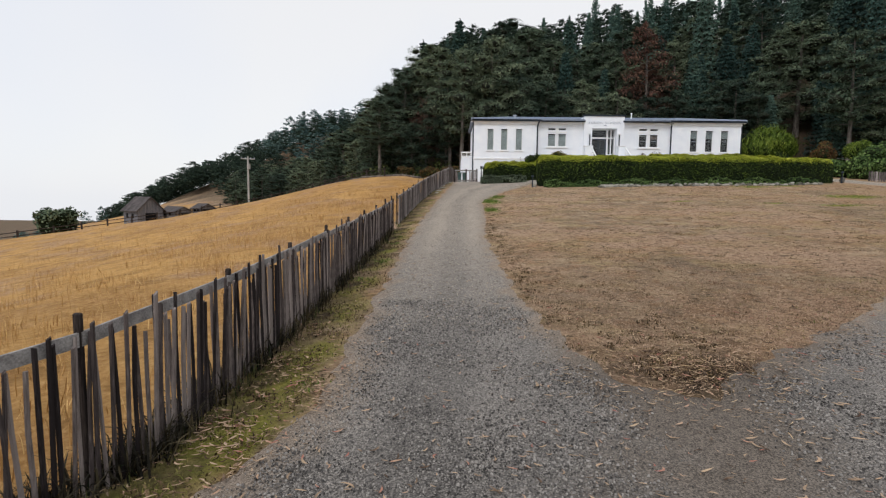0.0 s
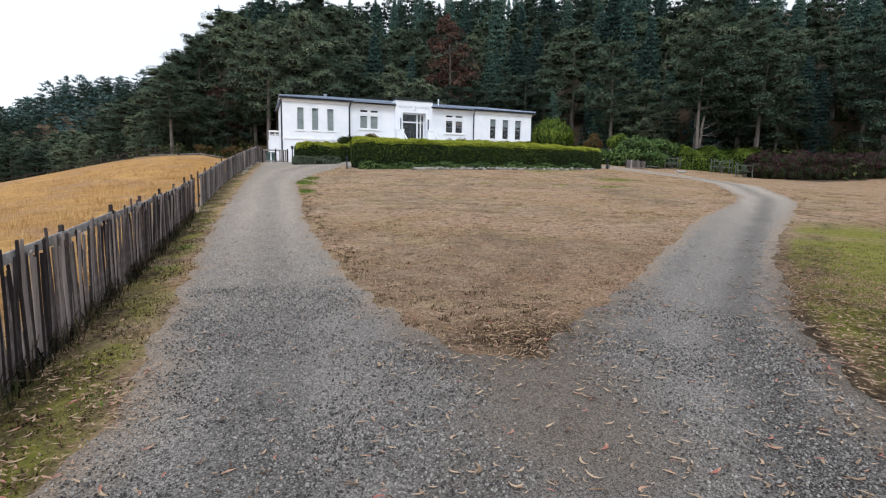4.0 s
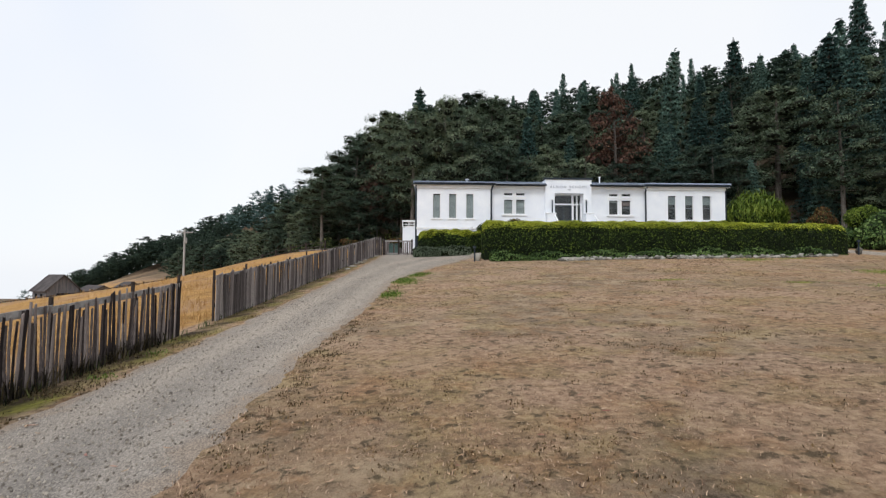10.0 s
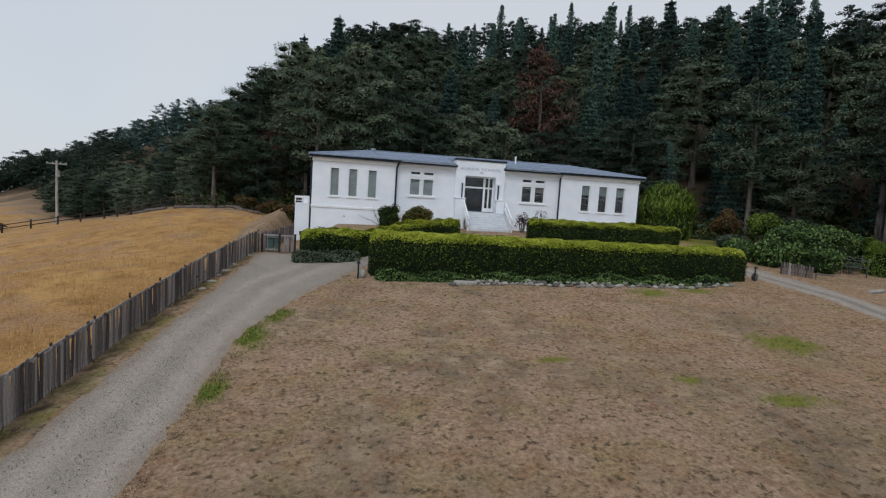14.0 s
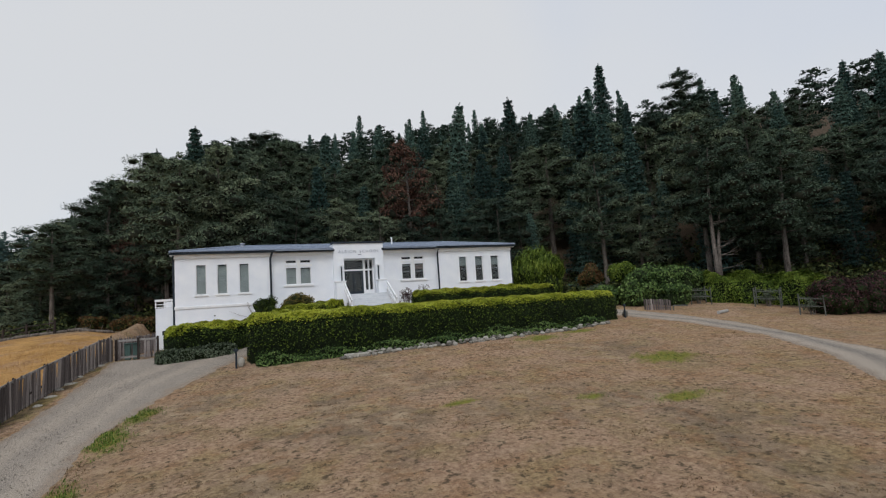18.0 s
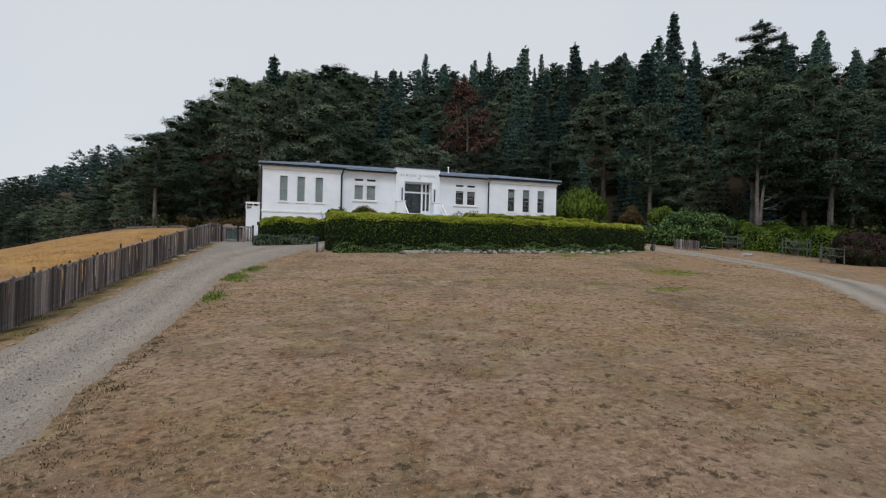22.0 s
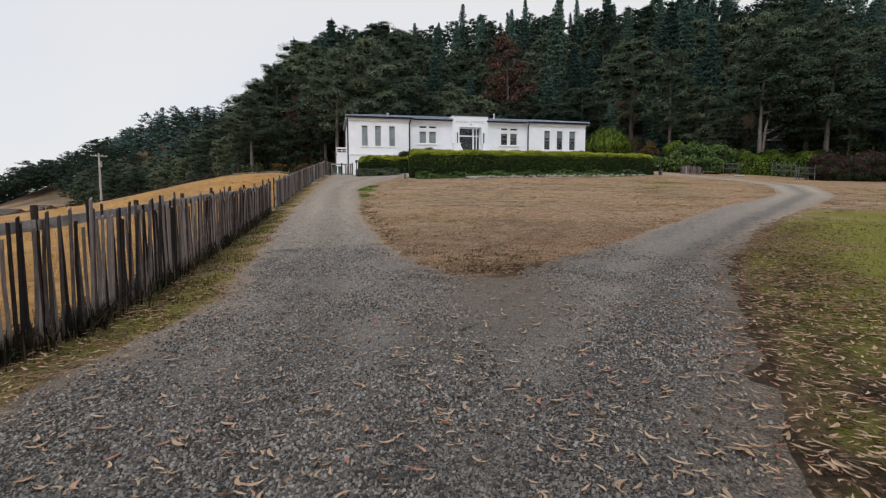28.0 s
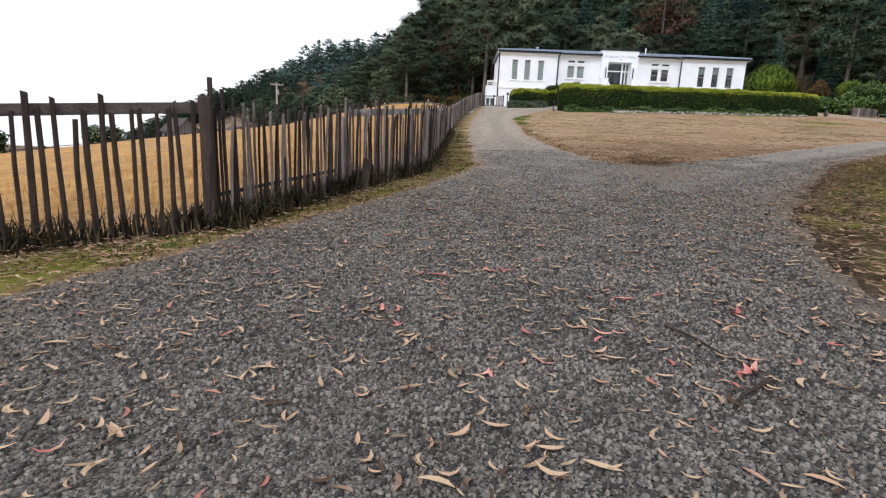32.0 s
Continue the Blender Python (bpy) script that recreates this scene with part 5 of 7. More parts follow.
            tube(bm, (s[0], s[1], z), tuple(end), 0.07 * (1.4 - f), 0.02, 4, False)
            for q in ((0.5, 1.0) if L < 3 else (0.4, 0.72, 1.0)):
                c = np.array([s[0], s[1], z]) * (1 - q) + end * q + r.normal(0, 0.22, 3)
                rad = (0.62 + 0.22 * L) * r.uniform(0.75, 1.2)
                pad(c, rad, rad * r.uniform(0.42, 0.68), 60 + 34 * rad, 0.9)
        for b in range(8 if low > 0.05 else 0):
            t = r.uniform(0.1, low + 0.05)
            a, L, s = r.uniform(0, 6.28), r.uniform(0.6, 1.8), spine(H * t)
            tube(bm, (s[0], s[1], H * t), (s[0] + math.cos(a) * L, s[1] + math.sin(a) * L, H * t + r.uniform(-0.2, 0.5)), 0.04, 0.012, 4, False)
        for b in range(3):
            pad(np.array([*spine(H * 0.97), H * (0.95 + 0.02 * b)]) + np.array([*r.normal(0, 0.35, 2), 0]), 0.62 - 0.14 * b, 0.42, 40)
        lw = (0.34, 0.17)
    grow = rich ** -0.42
    v, f = leaf_quads(np.concatenate(pos), np.concatenate(nrm), lw[0] * grow, lw[1] * grow, 0.6)
    needles = len(f)
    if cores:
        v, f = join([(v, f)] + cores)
    return bm, v, f, needles


TREES = {k: [] for k in ("pine", "fir", "cypress", "dead", "far_pine", "far_fir", "ridge")}
for kind, seed, material, rich in (("pine", 1, M_PINE, 2.2), ("pine", 2, M_PINE, 2.2), ("pine", 3, M_PINE, 2.2), ("pine", 4, M_PINE, 2.2), ("fir", 5, M_FIR, 2.2), ("fir", 6, M_FIR, 2.2), ("fir", 7, M_FIR, 2.2),
                                   ("cypress", 11, M_PINE, 2.0), ("cypress", 12, M_PINE, 2.0), ("dead", 8, M_DEADPINE, 1.2),
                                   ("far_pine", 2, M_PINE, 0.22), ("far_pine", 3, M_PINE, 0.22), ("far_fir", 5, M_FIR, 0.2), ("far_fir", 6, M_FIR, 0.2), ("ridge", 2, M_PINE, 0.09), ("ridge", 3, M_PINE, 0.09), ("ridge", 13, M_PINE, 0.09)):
    tb, tv, tf, needles = tree_meshes("fir" if "fir" in kind else "cypress" if kind == "cypress" else "pine", seed, rich)
    crown = raw_mesh("crown", tv, tf, material)
    crown.materials.append(M_PADSHADE)
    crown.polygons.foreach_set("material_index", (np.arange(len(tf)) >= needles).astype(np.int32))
    TREES[kind].append((mesh_of("trunk", tb, M_BARK), crown, tv, tf))
TREE_LABEL = {"pine": "dark green pine with a bare lower trunk on the wooded hillside", "fir": "dark conical fir with drooping branches on the wooded hillside", "dead": "dying pine with reddish-brown needles on the wooded hillside", "cypress": "low bushy dark pine with branches down to the ground"}


def plant_tree(kind, x, y, scale, variant=None, wide=1.0, crown_wide=1.0):
    tm, cm, _, _ = TREES[kind][int(rng.integers(len(TREES[kind]))) if variant is None else variant]
    root = thing("pine_tree" if kind != "fir" else "fir_tree", TREE_LABEL[kind], "tree", (x, y, hz(x, y)), "trees of the hillside wood")
    root.rotation_euler = (0, 0, float(rng.uniform(0, 6.28)))
    root.scale = (scale * wide, scale * wide, scale)
    part("trunk", tm, None, root)
    part("crown", cm, None, root)
    return root


WOOD_X = [-280, -60, -45, -34, -26, -17, 2, 14, 40, 90]
WOOD_TALL = [0.8, 0.55, 0.56, 0.68, 1.0, 1.08, 1.0, 0.9, 0.95, 0.88]


def wood():
    wr = np.random.default_rng(21)
    taken = []
    # the browned trees first, where they stand out
    for x, y, sc in ((12.9, 24.5, 1.36), (14.8, 28.5, 0.95), (-24.0, 35, 0.8), (-29.5, 36, 0.55), (-21.5, 27, 0.75)):
        plant_tree("dead", x, y, sc, wide=0.75)
        taken.append((x, y))
    far = {"far_pine": [], "far_fir": [], "ridge": []}
    # low bushy trees along the foot of the wood, above the field
    for x in np.arange(-74, -19, 3.6):
        x = float(x + wr.uniform(-1.2, 1.2))
        y = float(edge_y(x)) + float(wr.uniform(1.0, 6.0))
        if any((x - a) ** 2 + (y - b) ** 2 < 8 for a, b in taken):
            continue
        plant_tree("cypress", x, y, float(wr.uniform(0.5, 0.78)) * float(np.interp(x, [-74, -45, -30, -20], [0.75, 0.8, 0.85, 0.9])), wide=float(wr.uniform(1.0, 1.4)))
        taken.append((x, y))
    for lo, hi, gap, sc in ((0.5, 8, 3.9, 0.85), (8, 26, 5.0, 1.0), (26, 46, 6.2, 1.0), (46, 125, 7.6, 1.0)):
        for _ in range(2600):
            x = float(wr.uniform(-150, 105)) if lo > 8 or wr.uniform() < 0.8 else float(wr.uniform(-170, -110))
            s = float(wr.uniform(lo, hi))
            y = float(edge_y(x)) + s / 0.78
            if x < -95 and s > 70 or (13.5 < x < 22.5 and y < 22) or y < -45 or x < -78 and y < 118 - 0.25 * (x + 78):
                continue
            if any((x - a) ** 2 + (y - b) ** 2 < gap * gap for a, b in taken):
                continue
            taken.append((x, y))
            fir = wr.uniform() < (0.10 + 0.22 * smooth01(-5, 25, x)) * smooth01(-45, -20, x)
            tall = sc * wr.uniform(0.74, 1.12) * float(np.interp(x, WOOD_X, WOOD_TALL))
            wide = wr.uniform(1.0, 1.4) * (1.0 if x > -25 else 1.2)
            if fir:
                tall, wide = tall * wr.uniform(1.0, 1.2), wide * 0.85
            if lo > 40 or x < -75:
                far["far_fir" if fir else "far_pine"].append((x, y, tall, wide))
            else:
                vr = int(wr.integers(2)) if s < 12 and not fir and wr.uniform() < 0.75 else None
                if vr is not None and x > -24 and len(taken) % 2:
                    vr += 2
                plant_tree("fir" if fir else "pine", x, y, tall, wide=wide, variant=vr)
    # the wooded ridge far beyond the field
    for _ in range(9000):
        x, y = float(wr.uniform(-215, -20)), float(wr.uniform(118, 235))
        if y < 118 - 0.25 * (x + 78) or any((x - a) ** 2 + (y - b) ** 2 < 36 for a, b in taken):
            continue
        taken.append((x, y))
        far["ridge"].append((x, y, float(wr.uniform(0.5, 0.8)) * float(np.interp(x, [-190, -140, -90], [0.6, 0.75, 1.0])), float(wr.uniform(1.0, 1.5))))
    # the trees behind, joined into one stretch of wood for each kind
    for kind, rows in far.items():
        bits = []
        for i, (x, y, tall, wide) in enumerate(rows):
            tv, tf = TREES[kind][i % len(TREES[kind])][2:]
            a = wr.uniform(0, 6.28)
            c, q = math.cos(a), math.sin(a)
            bits.append((np.stack([(tv[:, 0] * c - tv[:, 1] * q) * tall * wide + x, (tv[:, 0] * q + tv[:, 1] * c) * tall * wide + y, tv[:, 2] * tall + hz(x, y)], 1), tf))
        v, f = join(bits)
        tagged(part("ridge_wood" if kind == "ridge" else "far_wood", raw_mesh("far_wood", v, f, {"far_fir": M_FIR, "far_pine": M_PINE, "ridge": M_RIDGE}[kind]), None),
               {"far_fir": "dense dark fir wood on the upper hillside", "far_pine": "dense dark pine wood on the upper hillside", "ridge": "conifer wood on the far ridge beyond the field, blue-green from haze put into its colour"}[kind], "wood", kind="stuff")


wood()
# tall stems before the wood; back firs placed to fit the skyline from the camera
for x, y, sc, kd, vr in ((28.4, 42, 1.48, "fir", 1), (40.6, 42, 1.32, "fir", 2), (63.7, 42, 1.42, "fir", 0), (86.6, 42, 1.15, "pine", 3), (-26.0, 34, 0.98, "pine", 2), (38, 12, 1.15, "fir", 0), (38.6, -2.0, 1.08, "pine", 3), (-15.9, 15.2, 0.98, "pine", 3), (-11.4, 15.6, 1.05, "pine", 3), (-10.2, 16.2, 1.0, "pine", 2), (42.5, -8.0, 1.0, "pine", 2), (30.5, 5.5, 0.95, "pine", 3), (50, -18, 1.0, "pine", 1), (-17.5, 21, 0.9, "pine", 2), (-14.5, 22, 0.95, "pine", 3)):
    plant_tree(kd, x, y, sc, vr)


def twin_pine(x, y):
    """Two pale stems from one root, bare-limbed to half their height."""
    root = thing("pine_tree", "twin-stemmed pine with pale bare trunks and dead lower limbs", "tree", (x, y, hz(x, y)), "trees of the hillside wood")
    r = np.random.default_rng(31)
    for lean, base, thick in ((1.2, 0.0, 0.27), (4.2, 0.75, 0.2)):
        bm = bmesh.new()
        pts = [Vector((base + lean * t * t + 0.12 * math.sin(5 * t + lean), 0.3 * t * lean, -0.4 + 15.5 * t)) for t in np.linspace(0, 1, 7)]
        for i in range(6):
            tube(bm, pts[i], pts[i + 1], thick * (1 - i / 7.5), thick * (1 - (i + 1) / 7.5), 8, False)
        part("trunk", bm, M_BARK, root)
        for k in range(9):
            t = r.uniform(0.16, 0.62)
            p = pts[int(t * 6)].lerp(pts[int(t * 6) + 1], t * 6 - int(t * 6))
            a, ln = r.uniform(-1.0, 1.0) + (0 if lean > 1 else math.pi), r.uniform(1.2, 3.0)
            q = p + Vector((math.cos(a) * ln, math.sin(a) * ln * 0.5 - 0.5, r.uniform(-0.1, 0.8)))
            bm = bmesh.new()
            tube(bm, p, q, 0.05, 0.012, 5, False)
            tube(bm, p.lerp(q, 0.6), q + Vector((0.3, -0.2, 0.5)), 0.022, 0.008, 4, False)
            part("limb", bm, M_BARK, root)
    for dx, dz, sc in ((1.0, 0.6, 0.95), (4.2, -0.4, 0.85)):
        ob = part("crown", TREES["pine"][3][1], None, root)
        ob.location, ob.scale = (dx - 0.2, 0, dz), (sc, sc, sc)


twin_pine(34.4, -6.4)


def undergrowth():
    """Brush and saplings along the foot of the wood."""
    n = 1700
    x = rng.uniform(-34, 66, n)
    s = np.abs(rng.normal(0, 6, n)) - 1.0
    y = edge_y(x) + s / 0.78
    more = rng.uniform(0, 1, n) < 0.3 * (x > 31)
    y = np.where(more, rng.uniform(-26, 2, n), y)
    ok = ~((x > 13) & (x < 23) & (y < 21)) & ((x > -15) | (rng.uniform(0, 1, n) < 0.35))
    x, y = x[ok], y[ok]
    z = height(x, y)
    pos, nrm = [], []
    for cx, cy, cz in zip(x, y, z):
        k = 46
        r, hh = rng.uniform(0.6, 1.5), rng.uniform(0.7, 2.6)
        d = rng.normal(0, 1, (k, 3))
        d /= np.linalg.norm(d, axis=1, keepdims=True)
        d[:, 2] = np.abs(d[:, 2])
        pos.append(np.array([cx, cy, cz - 0.1]) + d * np.array([r, r, hh]) * rng.uniform(0.5, 1, k)[:, None])
        nrm.append(d)
    v, f = leaf_quads(np.concatenate(pos), np.concatenate(nrm), 0.42, 0.24, 0.6)
    tagged(part("undergrowth", raw_mesh("undergrowth", v, f, M_UNDER), None), "dark tangled brush along the foot of the wood", "undergrowth", kind="stuff")


undergrowth()

# ---------- picket fence along the field ----------
def picket_meshes(material):
    out = []
    r = np.random.default_rng(3)
    for k in range(10):
        bm = bmesh.new()
        w, d = r.uniform(0.036, 0.054), r.uniform(0.03, 0.042)
        segs = 3
        rows = []
        for i in range(segs + 1):
            z = -0.1 + 1.1 * i / segs
            ox, oy = r.normal(0, 0.004), r.normal(0, 0.004)
            f = 1 - 0.12 * i / segs
            top = r.uniform(-0.015, 0.015) if i == segs else 0
            rows.append([bm.verts.new((ox + sx * d / 2 * f, oy + sy * w / 2 * f, z + top * sy)) for sx, sy in ((-1, -0.5), (0, -1), (1, -0.4), (0.8, 0.7), (-0.3, 1))])
        for a, b in zip(rows, rows[1:]):
            for i in range(5):
                j = (i + 1) % 5
                bm.faces.new((a[i], a[j], b[j], b[i]))
        bm.faces.new(rows[-1])
        out.append(mesh_of("picket", bm, material))
    return out


# Pickets past the corner post take the dark post colour to look backlit.
PICKETS, BACKLIT_PICKETS = picket_meshes(M_PICKET), picket_meshes(M_POST)
WIDE = []
for k in range(5):
    bm = bmesh.new()
    vs = box(bm, -0.014, -0.062 - 0.006 * (k % 3), -0.1, 0.014, 0.062 + 0.005 * (k % 2), 1.0, 0.004)
    for vt in bm.verts:
        if vt.co.z > 0.9:
            vt.co.z += 0.03 * math.sin(vt.co.y * 40 + k * 2)
    WIDE.append(mesh_of("plank", bm, M_PLANK))


def fence(y0, y1, label, planks):
    ym = (y0 + y1) / 2
    at = (float(fence_x(ym)), ym, hz(float(fence_x(ym)), ym))
    root = thing("picket_fence", label, "fence", at)

    def local(x, y, z):
        return (x - at[0], y - at[1], z - at[2])

    def head(y):
        return float(np.interp(y, [-75, -60.2, -59.6, -50, -46, -40, -30, -9], [1.6, 1.6, 1.5, 1.5, 1.44, 1.36, 1.38, 1.32]))

    y, i = y0 + 0.06, 0
    while y < y1 - 0.04:
        x = float(fence_x(y))
        slope = (float(fence_x(y + 0.2)) - float(fence_x(y - 0.2))) / 0.4
        z = hz(x, y)
        ob = part("plank" if planks else "picket", (WIDE if planks else PICKETS if y > -60.2 else BACKLIT_PICKETS)[int(rng.integers(5 if planks else 10))], None, root)
        ob.location = local(x, y, z)
        ob.rotation_euler = (float(rng.normal(0, 0.024 if not planks else 0.012)), float(rng.normal(0, 0.022)), -math.atan(slope))
        hgt = head(y) + float(rng.normal(0, 0.09 if not planks else 0.04)) - (0.0 if planks else 0.03 if y < -60.2 else float(np.interp(y, [-58, -53], [0, 0.06])))
        if not planks and rng.uniform() < 0.04:
            hgt += 0.12
        ob.scale = (1.1, float(rng.uniform(0.85, 1.15)) * (1.3 if y < -60.2 and not planks else 1.0), hgt)
        y += ((float(rng.uniform(0.066, 0.083)) if y > -60.2 else float(rng.uniform(0.125, 0.15))) if not planks else float(rng.uniform(0.128, 0.15))) / math.hypot(1, slope)
        i += 1
    # posts and rails
    ys = [y0, y0 + 1.3, y0 + 2.7, -60.2] + list(np.arange(-57.0, y1 - 0.5, 2.45)) + [y1] if y0 < -61 else list(np.arange(y0 + 0.05, y1 - 0.5, 2.45)) + [y1]
    for k, yp in enumerate(ys):
        x, z = float(fence_x(yp)) - 0.09, hz(float(fence_x(yp)), yp)
        big = abs(yp + 60.2) < 0.1
        s = 0.075 if big else 0.032
        hh = head(yp) + (0.06 if big else float(rng.uniform(0.05, 0.22)))
        ob = part("post", boxm(0, *local(x - s, yp - s, z - 0.3), *local(x + s, yp + s, z + hh), 0.012), M_POST, root, "dark weathered fence post")
        if big:
            part("post", boxm(0, *local(x - 0.025, yp + s + 0.005, z), *local(x + 0.025, yp + s + 0.055, z + hh + 0.24), 0.006), M_POST, root, "thin tall dark stake beside the corner post")
            for q in (0.24,):
                part("board", boxm(0, *local(x + 0.06 - q * 0.9, yp + q - 0.06, z - 0.1), *local(x + 0.10 - q * 0.9, yp + q + 0.06, z + hh - 0.1), 0.006), M_POST, root)
    for k, (ya, yb) in enumerate(zip(ys, ys[1:])):
        for hr, hb, mt, tk in ((head(ya) - 0.13, 0.13, M_RAIL, 0.025) if ya > -60 else (head(ya) - 0.13, 0.13, M_BACKLITRAIL, 0.025) if yb < -60.1 else (0.42, 0.05, M_POST, 0.025), (0.42, 0.09, M_POST, 0.03))[:2 if planks else 1]:
            bm = bmesh.new()
            a, b = [], []
            for yy, lst in ((ya + 0.003, a), (yb - 0.003, b)):
                xx = float(fence_x(yy)) - 0.055
                zz = hz(xx, yy) + hr
                for sx, sz in ((-1, 0), (0, 0), (0, 1), (-1, 1)):
                    lst.append(bm.verts.new(local(xx + sx * tk, yy, zz + sz * hb)))
            for i in range(4):
                j = (i + 1) % 4
                bm.faces.new((a[i], a[j], b[j], b[i]))
            bm.faces.new(a[::-1])
            bm.faces.new(b)
            bmesh.ops.recalc_face_normals(bm, faces=bm.faces)
            part("rail", bm, mt, root, "grey weathered top board" if mt is M_RAIL else "weathered top board coloured dark to look backlit" if mt is M_BACKLITRAIL else "")
    return root


stump = thing("fence_stump", "short weathered brown broken post leaning at the foot of the fence", "post", (-21.0, -57.0, hz(-21.0, -57.0)))
stump.rotation_euler = (0.05, 0.08, 0.4)
part("post", boxm(0, -0.07, -0.06, -0.15, 0.07, 0.06, 0.62, 0.015), M_POST, stump)
part("board", boxm(0, -0.05, 0.065, 0.0, 0.05, 0.09, 0.34, 0.006), M_PICKET, stump)

fence(-64.6, -47.1, "weathered split-picket fence with a grey top board along the golden field", False)
fence(-47.1, -35.2, "weathered split-picket fence of grey stakes farther up the drive", False)
fence(-33.1, -9.75, "weathered grey plank fence along the golden field, leading to the gate", True)

# ---------- loose grass, leaves and stones ----------
M_STRAW = mat("dry_straw", [(0.28, rgb(106, 83, 66)), (0.5, rgb(154, 127, 104)), (0.74, rgb(196, 168, 140))], 2, 9, 0.9, 0, per_island=0.6, space="World")
M_GOLDGRASS = mat("golden_grass", [(0.2, rgb(148, 110, 64)), (0.5, rgb(186, 148, 94)), (0.8, rgb(214, 180, 124))], 0.5, 4, 0.9, 0, per_island=0.4, space="World")
M_GREENGRASS = mat("verge_grass", [(0.28, rgb(74, 78, 34)), (0.5, rgb(112, 114, 52)), (0.74, rgb(152, 138, 86))], 1.2, 6, 0.8, 0, per_island=0.5, space="World")
M_WEED = mat("bright_weed", [(0.28, rgb(58, 84, 28)), (0.5, rgb(88, 116, 44)), (0.74, rgb(134, 148, 78))], 1.2, 6, 0.8, 0, per_island=0.5, space="World")
M_LEAFLITTER = mat("curled_dead_leaf", [(0.12, rgb(78, 62, 50)), (0.3, rgb(146, 124, 102)), (0.6, rgb(184, 160, 132)), (0.85, rgb(176, 142, 118)), (0.97, rgb(160, 104, 92))], 3, 12, 0.7, 0, per_island=0.9, space="World")
M_DRYBIT = mat("dry_leaf_bit", [(0.2, rgb(112, 84, 62)), (0.5, rgb(170, 138, 108)), (0.8, rgb(204, 172, 138))], 3, 12, 0.8, 0, per_island=0.9, space="World")
M_BROWNBIT = mat("brown_leaf_bit", [(0.2, rgb(58, 44, 34)), (0.5, rgb(96, 76, 58)), (0.8, rgb(142, 118, 92))], 3, 12, 0.85, 0, per_island=0.9, space="World")
M_MULCH = mat("pale_straw", [(0.2, rgb(108, 88, 64)), (0.5, rgb(174, 147, 112)), (0.8, rgb(210, 184, 146))], 3, 12, 0.8, 0, per_island=0.9, space="World")
M_PINKLEAF = mat("pink_dead_leaf", [(0.3, rgb(168, 94, 92)), (0.5, rgb(190, 122, 114)), (0.7, rgb(206, 158, 140))], 8, 30, 0.65, 0.2, 0.003, per_object=0.4)
M_CHIP_PALE = mat("dusty_gravel_stone", [(0.22, rgb(66, 64, 62)), (0.5, rgb(112, 108, 104)), (0.8, rgb(160, 155, 148))], 2, 40, 0.85, 0.2, 0.002, per_island=0.7, space="World")
M_CLOD = mat("dusty_clod", [(0.22, rgb(84, 78, 72)), (0.5, rgb(118, 110, 101)), (0.8, rgb(152, 143, 131))], 2, 40, 0.9, 0.2, 0.002, per_island=0.7, space="World")
M_DUSTSTONE = mat("pale_dusty_stone", [(0.22, rgb(112, 104, 95)), (0.5, rgb(148, 139, 127)), (0.8, rgb(184, 174, 160))], 2, 40, 0.9, 0.2, 0.002, per_island=0.7, space="World")
M_CHIP = mat("gravel_stone", [(0.2, rgb(62, 60, 58)), (0.45, rgb(92, 89, 86)), (0.64, rgb(112, 108, 103)), (0.84, rgb(140, 134, 127))], 2, 40, 0.75, 0.2, 0.002, per_island=0.8, space="World")


def blades(name, label, x, y, h0, h1, width, lean, material, category, lift=0.0):
    """Single-blade grass as one stuff object; each blade is a bent strip of two quads."""
    n = len(x)
    z = height(x, y) + lift
    a = rng.uniform(0, 2 * np.pi, n)
    h = rng.uniform(h0, h1, n)
    ln = np.abs(rng.normal(0, lean, n)) * h
    dx, dy = np.cos(a), np.sin(a)
    w = width * rng.uniform(0.7, 1.3, n) / 2
    b = np.stack([x, y, z - 0.01], 1)
    side = np.stack([-dy * w, dx * w, 0 * w], 1)
    m = b + np.stack([dx * ln * 0.4, dy * ln * 0.4, h * 0.62], 1)
    t = b + np.stack([dx * ln, dy * ln, h * (1 - 0.25 * np.clip(ln / h, 0, 2))], 1)
    v = np.stack([b - side, b + side, m + side * 0.8, m - side * 0.8, t + side * 0.15, t - side * 0.15], 1).reshape(-1, 3)
    i = np.arange(n)[:, None] * 6
    f = np.concatenate([i + np.array([0, 1, 2, 3]), i + np.array([3, 2, 4, 5])])
    ob = part(name, raw_mesh(name, v, f, material), None)
    return tagged(ob, label, category, kind="stuff")


def scatter(n, x0, x1, y0, y1, keep):
    x, y = rng.uniform(x0, x1, n), rng.uniform(y0, y1, n)
    k = rng.uniform(0, 1, n) < keep(x, y)
    return x[k], y[k]


def off_road(x, y):
    return smooth01(0.06, -0.12, road_sd(x, y) + 0.16 * wobble(x, y, 1.6))


# short dry lawn where the camera comes low
gx, gy = scatter(110000, -16.5, 4, -52.8, -34, lambda x, y: off_road(x, y) * np.exp(-((x + 12.5) / 7) ** 2) * smooth01(-33, -47, y) * (0.45 + 0.55 * (wobble(x, y, 0.9) > -0.2)))
blades("lawn_grass", "short brown dried-out lawn grass", gx, gy, 0.02, 0.055, 0.010, 1.4, M_STRAW, "grass")
gx, gy = scatter(3600, -16.5, -10.5, -53.4, -48.5, lambda x, y: off_road(x, y) * np.exp(-(np.hypot(x + 13.4, y + 51.2) / 1.7) ** 2))
hx, hy = scatter(130000, -16, -6, -53, -45, lambda x, y: off_road(x, y) * smooth01(-44, -49, y) * (0.4 + 0.6 * (wobble(x, y, 1.3) > -0.1)))
blades("lawn_grass", "matted dry lawn grass near the fork of the drive", hx, hy, 0.015, 0.05, 0.007, 1.8, M_STRAW, "grass")
